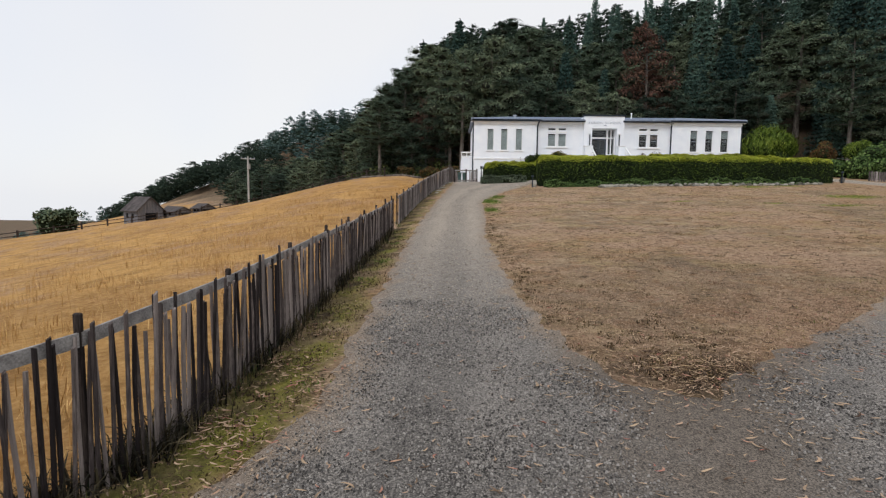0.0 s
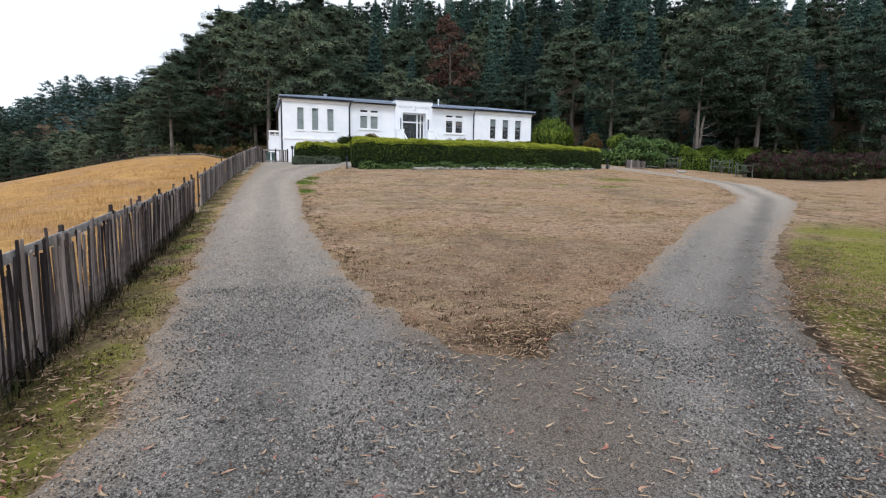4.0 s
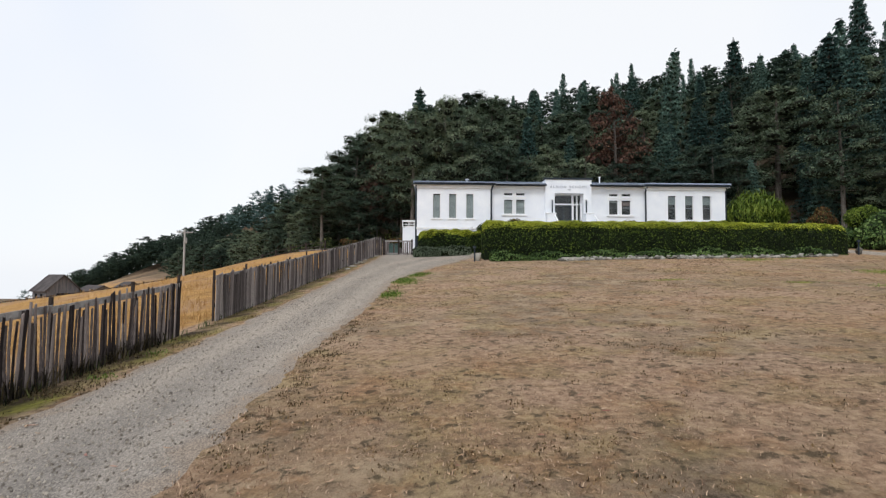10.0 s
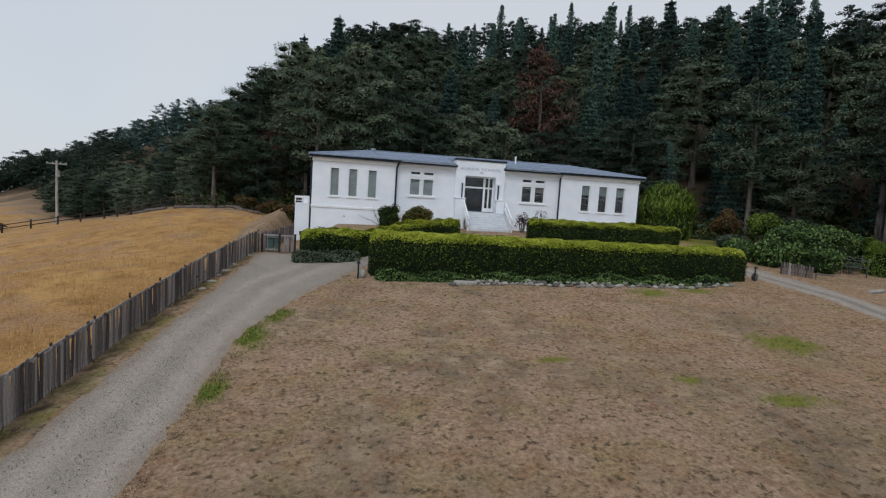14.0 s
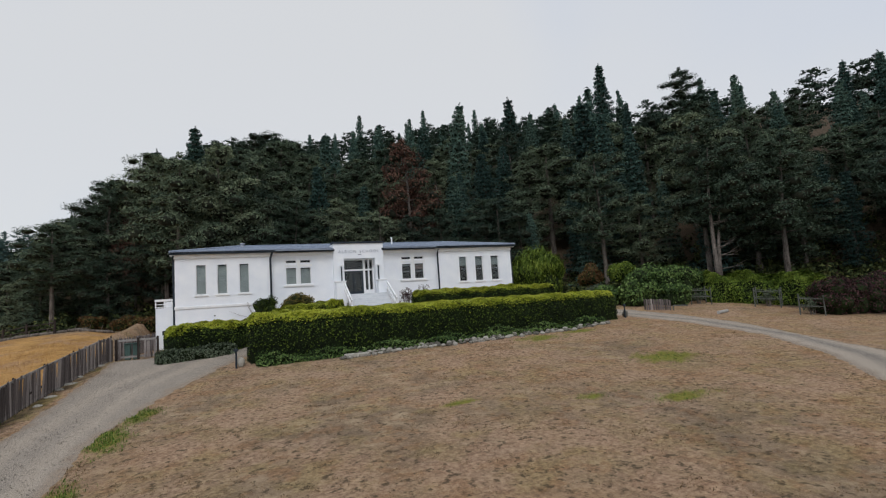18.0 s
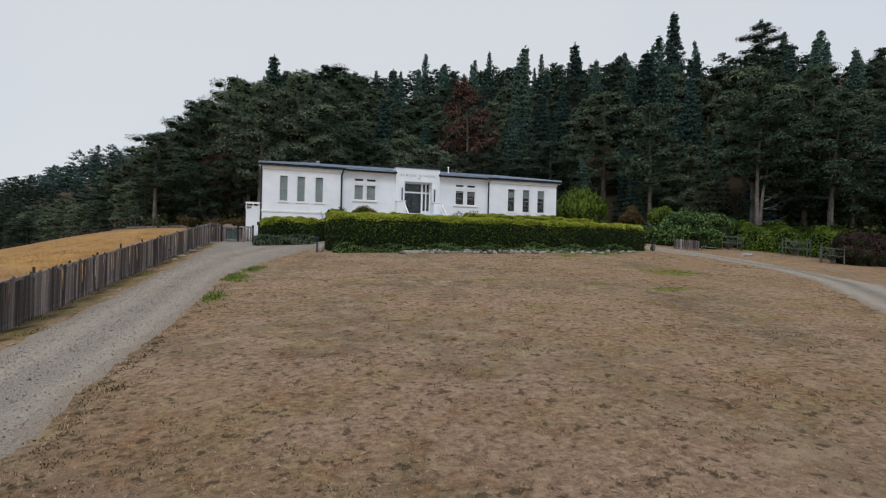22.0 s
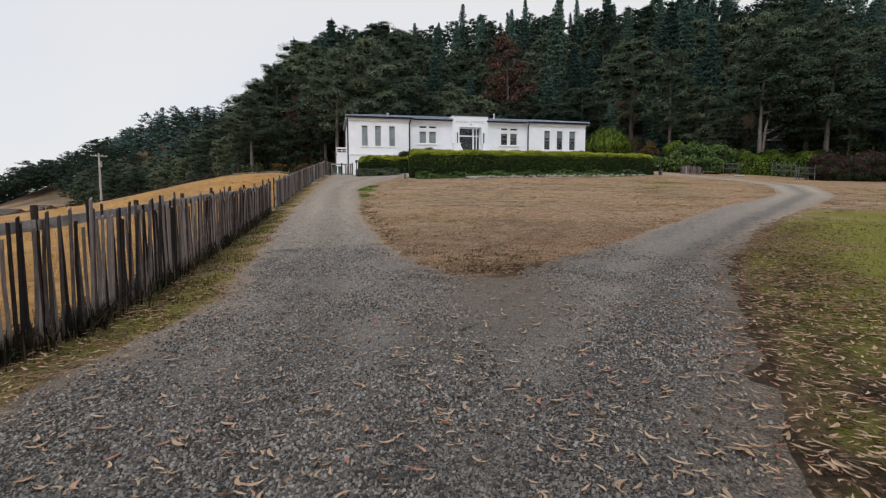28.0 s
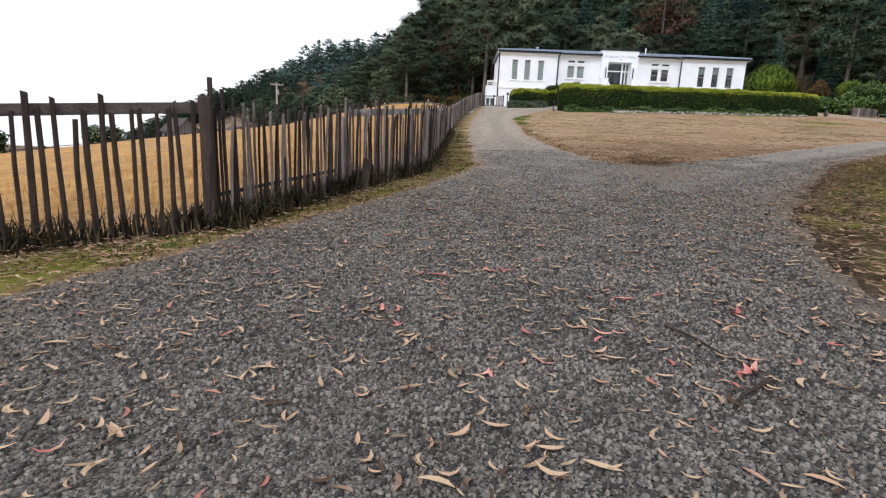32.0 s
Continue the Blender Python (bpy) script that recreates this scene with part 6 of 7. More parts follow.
blades("straw_tufts", "pale straw tufts at the tip of the lawn", gx, gy, 0.03, 0.07, 0.012, 2.0, M_STRAW, "grass")
# ragged dry tufts along the drive's edge
gx, gy = scatter(60000, -17, -12, -50, -18, lambda x, y: np.exp(-((poly_sd(LEFT_DRIVE, x, y) + 0.25) / 0.28) ** 2) * (wobble(x, y, 1.4) > 0.0))
blades("edge_tufts", "dry tufts of grass along the edge of the drive", gx, gy, 0.025, 0.08, 0.012, 0.9, M_STRAW, "grass")
gx, gy = scatter(60000, -13, 14, -52, -30, lambda x, y: np.exp(-((poly_sd(RIGHT_DRIVE, x, y) + 0.15) / 0.3) ** 2) * (wobble(x, y, 1.4) > -0.15) * (y > -52.2 + 0.5 * (x + 13)))
blades("edge_tufts", "dry tufts of grass along the edge of the branching drive", gx, gy, 0.02, 0.07, 0.013, 1.1, M_STRAW, "grass")
gx, gy = scatter(220, -16, -12, -53.2, -49, lambda x, y: np.exp(-(np.hypot((x + 14.2) / 1.1, (y + 51.4) / 1.3)) ** 2))
CLUMPS_AT = (gx[::2], gy[::2])
# dark clumps left by the mower, over the whole lawn and thick along the drive
def tufts(name, label, cx, cy, per, spread, h0, h1, material):
    x = np.repeat(cx, per) + rng.normal(0, spread, len(cx) * per)
    y = np.repeat(cy, per) + rng.normal(0, spread, len(cx) * per)
    blades(name, label, x, y, h0, h1, 0.022, 0.9, material, "grass")


M_CLUMP = mat("olive_edge_clump", [(0.28, rgb(54, 45, 32)), (0.5, rgb(86, 72, 50)), (0.74, rgb(124, 106, 76))], 2, 9, 0.9, 0, per_island=0.5, space="World")
M_DARKTUFT = mat("dark_lawn_tuft", [(0.28, rgb(74, 60, 42)), (0.5, rgb(108, 88, 62)), (0.74, rgb(142, 118, 86))], 2, 9, 0.9, 0, per_island=0.5, space="World")
gx, gy = scatter(10500, -16.5, 17, -51, -17.5, lambda x, y: off_road(x, y) * (0.10 + 0.6 * smooth01(0.1, 0.6, wobble(x * 0.8, y * 0.8, 0.45))))
tufts("lawn_tufts", "dark brown clumps in the dry lawn", gx, gy, 13, 0.085, 0.018, 0.055, M_DARKTUFT)
tufts("tip_clumps", "dark matted clumps under the straw at the tip of the lawn", *CLUMPS_AT, 40, 0.1, 0.02, 0.07, M_CLUMP)
gx, gy = scatter(650, -17, -12, -50, -30, lambda x, y: np.exp(-((poly_sd(LEFT_DRIVE, x, y) + 0.35) / 0.35) ** 2) * off_road(x, y))
tufts("edge_clumps", "dark clumps along the edge of the lawn", gx, gy, 36, 0.09, 0.015, 0.05, M_CLUMP)
# green patches and verge
gx, gy = scatter(150000, -24, -16, -68, -14, lambda x, y: zones(x, y)[1] * off_road(x, y) * (0.25 + 0.75 * (wobble(x, y, 1.1) > -0.1)))
blades("verge_grass", "patchy green grass along the foot of the fence", gx, gy, 0.02, 0.065, 0.009, 0.9, M_GREENGRASS, "grass")
gx, gy = scatter(16000, -24, -17, -62, -48, lambda x, y: (zones(x, y)[1] > 0.25) * off_road(x, y) * (wobble(x, y, 1.5) > 0.0))
blades("verge_grass", "clumps of green weeds and grass beside the picket fence", gx, gy, 0.03, 0.09, 0.012, 0.8, M_GREENGRASS, "grass")
gx, gy = scatter(70000, -12, 8, -62, -44, lambda x, y: 0.7 * zones(x, y)[1] * off_road(x, y) * np.exp(-((x + 8) / 4.5) ** 2))
blades("lawn_grass", "short green grass beside the right-hand drive", gx, gy, 0.03, 0.08, 0.012, 0.9, M_GREENGRASS, "grass")
gx, gy = scatter(52000, -16.5, 10, -33, -16, lambda x, y: zones(x, y)[1] * off_road(x, y) * smooth01(-16.2, -15.7, x))
hx, hy = scatter(26000, -16.2, -12.5, -32, -19, lambda x, y: zones(x, y)[1] ** 2 * off_road(x, y) * smooth01(-16.2, -15.7, x))
gx, gy = np.concatenate([gx, hx]), np.concatenate([gy, hy])
blades("green_tufts", "bright green weed tufts at the edge of the dry lawn", gx[gx < -10], gy[gx < -10], 0.03, 0.12, 0.02, 0.9, M_WEED, "grass")
blades("green_tufts", "low green patches on the dry lawn", gx[gx > -10], gy[gx > -10], 0.03, 0.09, 0.016, 0.8, M_WEED, "grass")
# the golden field
gx, gy = scatter(190000, -48, -19.5, -68, 8, lambda x, y: zones(x, y)[0] * smooth01(0.3, 0.6, fence_x(np.clip(y, -75, -9)) - x) * np.exp(-(fence_x(np.clip(y, -75, -9)) - x) / 9) * np.clip(0.55 + 0.8 * wobble(x, y, 0.35) + 0.3 * wobble(x, y, 1.1), 0.1, 1))
blades("field_grass", "tall golden dry field grass behind the fence", gx, gy, 0.14, 0.40, 0.012, 0.7, M_GOLDGRASS, "grass")
# weeds at the foot of the pickets
gx, gy = scatter(44000, -25, -18, -68, -14, lambda x, y: np.exp(-((x - fence_x(y) - 0.06) / 0.14) ** 2) * (wobble(x, y, 1.9) > -0.15))
blades("fence_weeds", "dark weeds at the foot of the fence", gx, gy, 0.06, 0.26, 0.016, 0.5, M_UNDER, "weeds")

gx, gy = scatter(3400, -23, -16, -63, -30, lambda x, y: off_road(x, y) * smooth01(0.15, 0.4, x - fence_x(y)) * (0.15 + 0.85 * (wobble(x, y, 1.5) > 0.15)) * smooth01(-28, -42, y))
tufts("verge_weeds", "dark low weeds and dead stalks on the verge beside the fence", gx, gy, 26, 0.15, 0.02, 0.07, M_CLUMP)
gx, gy = scatter(520, -23, -16, -63, -30, lambda x, y: off_road(x, y) * smooth01(0.25, 0.5, x - fence_x(y)) * (wobble(x, y, 0.7) > 0.25) * smooth01(-30, -46, y))
tufts("verge_weeds", "bright green weed clumps on the verge beside the drive", gx, gy, 60, 0.15, 0.02, 0.075, M_WEED)

M_BRAMBLE = mat("dark_bramble", [(0.3, rgb(30, 28, 22)), (0.5, rgb(52, 48, 36)), (0.72, rgb(90, 80, 58))], 0.6, 5, 0.8, 0, per_island=0.5, space="World")
gy = rng.uniform(-64.5, -36, 30000)
gy = gy[rng.uniform(0, 1, len(gy)) < (0.35 + 0.65 * smooth01(-52, -58, gy)) * (0.35 + 0.65 * (np.sin(gy * 2.3) + np.sin(gy * 5.1) > -0.4))]
gx = fence_x(gy) + rng.normal(-0.1, 0.13, len(gy)) * (1 + 1.2 * smooth01(-59, -61, gy))
blades("fence_brush", "dark dead weeds and bramble caught along the foot of the pickets", gx, gy, 0.10, 0.46, 0.022, 0.7, M_BRAMBLE, "weeds")


def leaf_strips(x, y, size, lift, slim=1.0, bend=1.3):
    """Sickle-shaped curled leaves lying on the ground."""
    n = len(x)
    k = 5
    a = rng.uniform(0, 2 * np.pi, n)
    curve = rng.uniform(-bend, bend, n)
    ln = size * rng.uniform(0.6, 1.35, n)
    wd = ln * rng.uniform(0.14, 0.23, n) * slim
    z = height(x, y) + lift
    curl = rng.uniform(0.0, 0.27 * bend, n) * ln
    rows = []
    for i in range(k):
        t = i / (k - 1) - 0.5
        ang = a + curve * t
        px, py = x + np.cos(ang) * ln * t, y + np.sin(ang) * ln * t
        w = wd * (1 - (2 * t) ** 2 * 0.92) / 2
        pz = z + curl * (2 * t) ** 2 * 0.6 + 0.004
        nx, ny = -np.sin(ang), np.cos(ang)
        rows += [np.stack([px + nx * w, py + ny * w, pz + w * 0.5], 1), np.stack([px, py, pz - 0.001], 1), np.stack([px - nx * w, py - ny * w, pz + w * 0.5], 1)]
    v = np.stack(rows, 1).reshape(-1, 3)
    base = np.arange(n)[:, None] * (3 * k)
    f = []
    for i in range(k - 1):
        o = 3 * i
        f += [base + np.array([o, o + 1, o + 4, o + 3]), base + np.array([o + 1, o + 2, o + 5, o + 4])]
    return v, np.concatenate(f)


def litter(x, y):
    """How thick the fallen leaves lie."""
    near = smooth01(-52, -60, y)
    right_edge = 3.4 * np.exp(-((road_sd(x, y) + 0.6) / 0.85) ** 2) * smooth01(-16.8, -15.5, x) * smooth01(-48, -54, y - 0.5 * (x + 9))
    left_edge = np.exp(-((x - fence_x(y) - 1.0) / 0.7) ** 2) * 0.6 * smooth01(-46, -54, y)
    mid = np.exp(-(np.hypot((x + 14.6) / 2.6, (y + 55.0) / 3.0)) ** 2) * 0.2
    lawn_tip = np.exp(-(np.hypot((x + 13.0) / 2.4, (y + 49.8) / 2.6)) ** 2) * 0.12
    return np.clip(0.06 + 0.62 * near + right_edge + left_edge * (0.3 + 0.7 * near) + mid + lawn_tip, 0, 1) * (0.3 + 0.7 * smooth01(0.8, 1.4, x - fence_x(y))) * smooth01(-0.4, 0.2, x - fence_x(y))


lx, ly = scatter(62000, -25, -4, -68, -42, lambda x, y: litter(x, y) * (0.72 + 0.28 * off_road(x, y)))
v, f = leaf_strips(lx, ly, 0.112 * rng.uniform(0.5, 1.25, len(lx)), 0.056 + 0.03 * off_road(lx, ly))
tagged(part("fallen_leaves", raw_mesh("fallen_leaves", v, f, M_LEAFLITTER), None), "curled tan and reddish fallen leaves on the drive", "leaves", kind="stuff")
gx, gy = scatter(64000, -17, -8, -66, -52, lambda x, y: off_road(x, y) * np.clip(litter(x, y) - 0.2, 0, 1) * smooth01(-16.8, -15.5, x) * (0.35 + 0.65 * (wobble(x, y, 1.3) > -0.2)))
v, f = leaf_strips(gx, gy, 0.07, 0.03)
tagged(part("leaf_bits", raw_mesh("leaf_bits", v, f, M_BROWNBIT), None), "brown broken leaf bits thick along the edge of the drive", "leaves", kind="stuff")
gx, gy = scatter(60000, -25, -17, -66, -40, lambda x, y: off_road(x, y) * smooth01(-0.1, 0.15, x - fence_x(y)) * (0.25 + 0.75 * smooth01(-48, -55, y)) * (0.3 + 0.7 * (wobble(x, y, 1.2) > -0.1)))
v, f = leaf_strips(gx, gy, 0.075 * rng.uniform(0.5, 1.3, len(gx)), 0.03)
tagged(part("leaf_bits", raw_mesh("leaf_bits", v, f, M_BROWNBIT), None), "brown leaf litter on the verge at the foot of the fence", "leaves", kind="stuff")
gx, gy = scatter(15000, -17, -9, -66, -53, lambda x, y: smooth01(0.35, 0.0, road_sd(x, y)) * np.clip(litter(x, y) - 0.2, 0, 1) * smooth01(-16.8, -15.5, x) * (0.3 + 0.7 * (wobble(x, y, 1.1) > -0.1)))
v, f = leaf_strips(gx, gy, 0.12 * rng.uniform(0.4, 1.2, len(gx)), 0.05, 1.15, 0.8)
tagged(part("fallen_leaves", raw_mesh("fallen_leaves", v, f, M_LEAFLITTER), None), "long curled tan leaves thick on the grass beside the drive", "leaves", kind="stuff")
gx, gy = scatter(34000, -25, -17, -66, -44, lambda x, y: smooth01(0.4, 0.0, road_sd(x, y)) * smooth01(-0.05, 0.2, x - fence_x(y)) * (0.15 + 0.85 * smooth01(-47, -54, y)) * (0.3 + 0.7 * (wobble(x, y, 0.8) > 0.0)))
v, f = leaf_strips(gx, gy, 0.11 * rng.uniform(0.4, 1.2, len(gx)), 0.045, 1.0, 0.9)
tagged(part("fallen_leaves", raw_mesh("fallen_leaves", v, f, M_LEAFLITTER), None), "long curled tan leaves on the verge beside the fence", "leaves", kind="stuff")
gx, gy = scatter(9000, -17, 3, -52.5, -38, lambda x, y: off_road(x, y) * np.exp(-((x + 11) / 6) ** 2) * smooth01(-38, -48, y))
v, f = leaf_strips(gx, gy, 0.065, 0.022)
tagged(part("fallen_leaves", raw_mesh("fallen_leaves", v, f, M_DRYBIT), None), "small dry leaves and straw bits strewn on the lawn", "leaves", kind="stuff")
sx_, sy_ = scatter(10000, -17, -10, -54.2, -48, lambda x, y: (0.25 + 0.75 * (wobble(x, y, 1.6) > 0)) * np.exp(-(np.hypot((x + 13.9) / 1.2, (y + 51.9) / 0.95)) ** 2) + 0.04 * np.exp(-(np.hypot((x + 13.0) / 2.6, (y + 50.0) / 2.6)) ** 2))
v, f = leaf_strips(sx_, sy_, 0.14, 0.04 + 0.035 * rng.uniform(0, 1, len(sx_)), 0.3, 0.5)
tagged(part("straw", raw_mesh("straw", v, f, M_MULCH), None), "loose pale straw strands heaped at the tip of the lawn", "straw", kind="stuff")
# the pink leaves that stand out on the gravel
for x, y, k in ((-18.19, -63.52, 3), (-17.89, -63.8, 1), (-17.6, -64.0, 4), (-17.91, -62.85, 2), (-17.6, -62.74, 2), (-18.8, -62.1, 3), (-20.4, -61.1, 2), (-19.47, -62.24, 2), (-19.74, -63.04, 2), (-19.06, -63.98, 2), (-17.22, -63.1, 2), (-19.59, -63.32, 2), (-16.84, -63.6, 2), (-18.7, -63.98, 1)):
    root = thing("fallen_leaf_cluster", "pink curled fallen leaves lying on the gravel", "leaves", (x, y, hz(x, y) + 0.04), "pink leaves on the gravel")
    for i in range(k):
        px, py = np.array([x + rng.normal(0, 0.05)]), np.array([y + rng.normal(0, 0.05)])
        v, f = leaf_strips(px, py, 0.15, 0.056)
        part("leaf", raw_mesh("leaf", v - np.array(root.location), f, M_PINKLEAF), None, root)


def stick(x0, y0, x1, y1, r, material=None):
    root = thing("stick", "thin bare broken stick lying on the gravel", "stick", (x0, y0, hz(x0, y0) + 0.04), "sticks on the drive")
    bm = bmesh.new()
    a = Vector((0, 0, 0.02))
    b = Vector((x1 - x0, y1 - y0, hz(x1, y1) - hz(x0, y0) + 0.02))
    pts = [a.lerp(b, t) + Vector((float(rng.normal(0, 0.012)), float(rng.normal(0, 0.012)), 0.008 * math.sin(t * 7))) for t in (0, 0.3, 0.6, 1)]
    pts[0], pts[3] = a, b
    for i in range(3):
        tube(bm, pts[i], pts[i + 1], r * (1 - i * 0.2), r * (0.8 - i * 0.2), 6)
    part("wood", bm, material or M_POST, root)


stick(-17.78, -63.31, -17.45, -63.99, 0.011)
stick(-17.47, -64.04, -17.81, -64.32, 0.015)
stick(-15.62, -55.72, -15.3, -55.5, 0.014, M_GUARD)
stick(-14.3, -61.0, -13.9, -61.5, 0.016)


def chips(n, x0, x1, y0, y1, size, keep):
    x, y = scatter(n, x0, x1, y0, y1, keep)
    n = len(x)
    base = np.array([(1, 0, -0.3), (0, 1, -0.3), (-1, 0, -0.3), (0, -1, -0.3), (0.5, 0.42, 0.62), (-0.42, 0.5, 0.62), (-0.5, -0.42, 0.62), (0.42, -0.5, 0.62)])
    quad = np.array([(0, 1, 5, 4), (1, 2, 6, 5), (2, 3, 7, 6), (3, 0, 4, 7), (4, 5, 6, 7)])
    a = rng.uniform(0, 2 * np.pi, n)
    s = size * rng.uniform(0.55, 1.45, (n, 1)) * rng.uniform(0.7, 1.2, (n, 3))
    p = base[None] * s[:, None] + rng.normal(0, size * 0.14, (n, 8, 3))
    c, si = np.cos(a)[:, None], np.sin(a)[:, None]
    q = np.stack([p[..., 0] * c - p[..., 1] * si, p[..., 0] * si + p[..., 1] * c, p[..., 2]], -1)
    q += np.stack([x, y, height(x, y) + 0.036 + 0.7 * size * rng.uniform(0, 1, n)], 1)[:, None]
    return q.reshape(-1, 3), (np.arange(n)[:, None, None] * 8 + quad).reshape(-1, 4)


inside = lambda x, y: smooth01(0.05, 0.5, road_sd(x, y) + 0.2 * wobble(x, y, 1.6))
v, f = chips(240000, -23.2, -13.8, -66.4, -56.5, 0.0125, lambda x, y: inside(x, y) * np.clip(1.3 * np.exp(-(np.hypot((x + 18.2) / 3.6, (y + 62.4) / 3.8)) ** 2), 0, 1))
tagged(part("gravel_stones", raw_mesh("gravel_stones", v, f, M_CHIP), None), "loose grey gravel stones on the driveway", "gravel", kind="stuff")
v, f = chips(260000, -21, -10.5, -61, -48, 0.012, lambda x, y: inside(x, y) * 0.75 * smooth01(-61, -57, y) * np.clip(0.55 + 0.8 * wobble(x, y, 0.6), 0.1, 1) * smooth01(0.3, 1.2, line_distance([(-14.2, -51), (-14.5, -54.0), (-14.9, -56.0)], x, y)))
tagged(part("gravel_stones", raw_mesh("gravel_stones", v, f, M_CHIP_PALE), None), "pale dusty gravel stones where the drive forks", "gravel", kind="stuff")
# clods along the middle of the left arm, and scattered stones over it
MIDDLE = [(-12, -11.5), (-15.5, -17), (-16.7, -24), (-16.9, -33), (-17.15, -42), (-17.2, -50)]
v, f = chips(40000, -18.5, -12, -50, -14, 0.021, lambda x, y: np.exp(-(line_distance(MIDDLE, x, y) / 0.22) ** 2) * 0.2 * (wobble(x, y, 1.4) > -0.05))
tagged(part("gravel_stones", raw_mesh("gravel_stones", v, f, M_CLOD), None), "dark clods and stones along the middle of the drive", "gravel", kind="stuff")
v, f = chips(50000, -20, -12, -50, -13, 0.015, lambda x, y: inside(x, y) * 0.6)
tagged(part("gravel_stones", raw_mesh("gravel_stones", v, f, M_DUSTSTONE), None), "pale dusty stones strewn over the drive towards the gate", "gravel", kind="stuff")

# ---------- things round the drive ----------
def at_ground(x, y, dz=0.0):
    return (x, y, hz(x, y) + dz)


def lpart(root, name, bm, material, label="", parent=None):
    """A part whose mesh is given in world coordinates."""
    bmesh.ops.translate(bm, verts=bm.verts, vec=-Vector(root.location))
    return part(name, bm, material, parent or root, label)


# stone edging in front of the long hedge
edging = thing("stone_edging", "rough row of pale stones edging the hedge bed", "edging", at_ground(2.5, -16.8))
STONES = []
for k in range(8):
    bm = bmesh.new()
    bmesh.ops.create_icosphere(bm, subdivisions=2, radius=0.5)
    for vt in bm.verts:
        vt.co = vt.co * (1 + 0.35 * noise.noise(vt.co * 2.5 + Vector((k * 7.1, 0, 0))))
        vt.co.z *= 0.75
    STONES.append(mesh_of("stone", bm, M_STONE))
for row, (y_off, z_off, lo_s, hi_s) in enumerate(((0.0, 0.05, 0.2, 0.4), (0.28, 0.12, 0.16, 0.34))):
    sx = -5.4 + 0.2 * row
    while sx < 12.6:
        y = -16.95 - 0.12 * math.sin(sx * 0.8) + 0.85 * float(smooth01(7.5, 12.6, sx)) + y_off + float(rng.normal(0, 0.07))
        s = float(rng.uniform(lo_s, hi_s))
        if row == 0 or rng.uniform() < 0.75:
            ob = part("stone", STONES[int(rng.integers(8))], None, edging)
            ob.location = Vector(at_ground(sx, y, z_off)) - Vector(edging.location)
            ob.rotation_euler = (0, 0, float(rng.uniform(0, 6.28)))
            ob.scale = (s * 1.2, s, s * 0.9)
        sx += s * float(rng.uniform(0.8, 1.3))
lpart(edging, "flat_stone", boxm(0, -5.3, -17.05, hz(-4.6, -16.9) - 0.05, -4.0, -16.65, hz(-4.6, -16.9) + 0.19, 0.05), M_STONE, "long flat pale stone")


def edge_post(x, y):
    root = thing("path_light", "small black path light beside a pale stone at the hedge end", "garden light", at_ground(x, y))
    z = hz(x, y)
    bm = bmesh.new()
    tube(bm, (x, y, z - 0.1), (x, y, z + 0.85), 0.05, 0.045)
    lpart(root, "post", bm, M_DARK)
    bm = bmesh.new()
    tube(bm, (x, y, z + 0.85), (x, y, z + 0.98), 0.12, 0.09)
    lpart(root, "cap", bm, M_DARK)
    ob = part("stone", STONES[2], None, root, "pale rough stone")
    ob.location, ob.scale = (0.22, 0.25, 0.25), (0.4, 0.4, 0.8)


edge_post(-10.6, -15.9)
edge_post(15.3, -14.6)

# gate at the head of the drive
M_BIN = mat("green_grey_plastic", two(rgb(70, 92, 88), rgb(104, 124, 118)), 2, 30, 0.5, 0.1, 0.004)
gate = thing("gate", "low weathered plank gate across the head of the drive", "gate", at_ground(-15.9, -9.6))
gz = hz(-15.9, -9.6)
for x in (-16.95, -15.85, -14.85):
    lpart(gate, "post", boxm(0, x - 0.06, -9.66, gz - 0.3, x + 0.06, -9.54, gz + 1.22 + 0.05 * math.sin(x * 5), 0.01), M_POST)
for za in (0.12, 1.06):
    lpart(gate, "rail", boxm(0, -16.95, -9.54, gz + za, -14.85, -9.49, gz + za + 0.12, 0.008), M_RAIL, "pale weathered gate rail")
x = -16.86
while x < -14.98:
    w = float(rng.uniform(0.1, 0.15))
    if x > -15.7 or x < -16.7:
        lpart(gate, "board", boxm(0, x, -9.585, gz + 0.06, x + w, -9.545, gz + 1.05 + float(rng.normal(0, 0.04)), 0.006), M_PLANK)
    x += w + float(rng.uniform(0.02, 0.06))
for k, xx in enumerate((-16.45, -16.02)):
    bz = hz(xx, -9.1)
    bin_root = thing("wheelie_bin", "green-grey plastic bin standing inside the gate", "bin", (xx, -9.1, bz), "bins inside the gate")
    body = boxm(0, xx - 0.17, -9.3, bz, xx + 0.17, -8.9, bz + 0.9, 0.03)
    for vt in body.verts:
        if vt.co.z < bz + 0.3:
            vt.co.x = xx + (vt.co.x - xx) * 0.82
    lpart(bin_root, "body", body, M_BIN)
    lpart(bin_root, "lid", boxm(0, xx - 0.19, -9.34, bz + 0.905, xx + 0.19, -8.88, bz + 0.97, 0.02), M_BIN)
lamp = thing("gate_lamp", "slim black lamp post by the gate", "lamp", at_ground(-14.45, -9.9))
lz = hz(-14.45, -9.9)
bm = bmesh.new()
tube(bm, (-14.45, -9.9, lz - 0.1), (-14.45, -9.9, lz + 1.25), 0.05, 0.045)
lpart(lamp, "post", bm, M_DARK)
lpart(lamp, "head", boxm(0, -14.56, -10.01, lz + 1.25, -14.34, -9.79, lz + 1.5, 0.02), M_DARK)

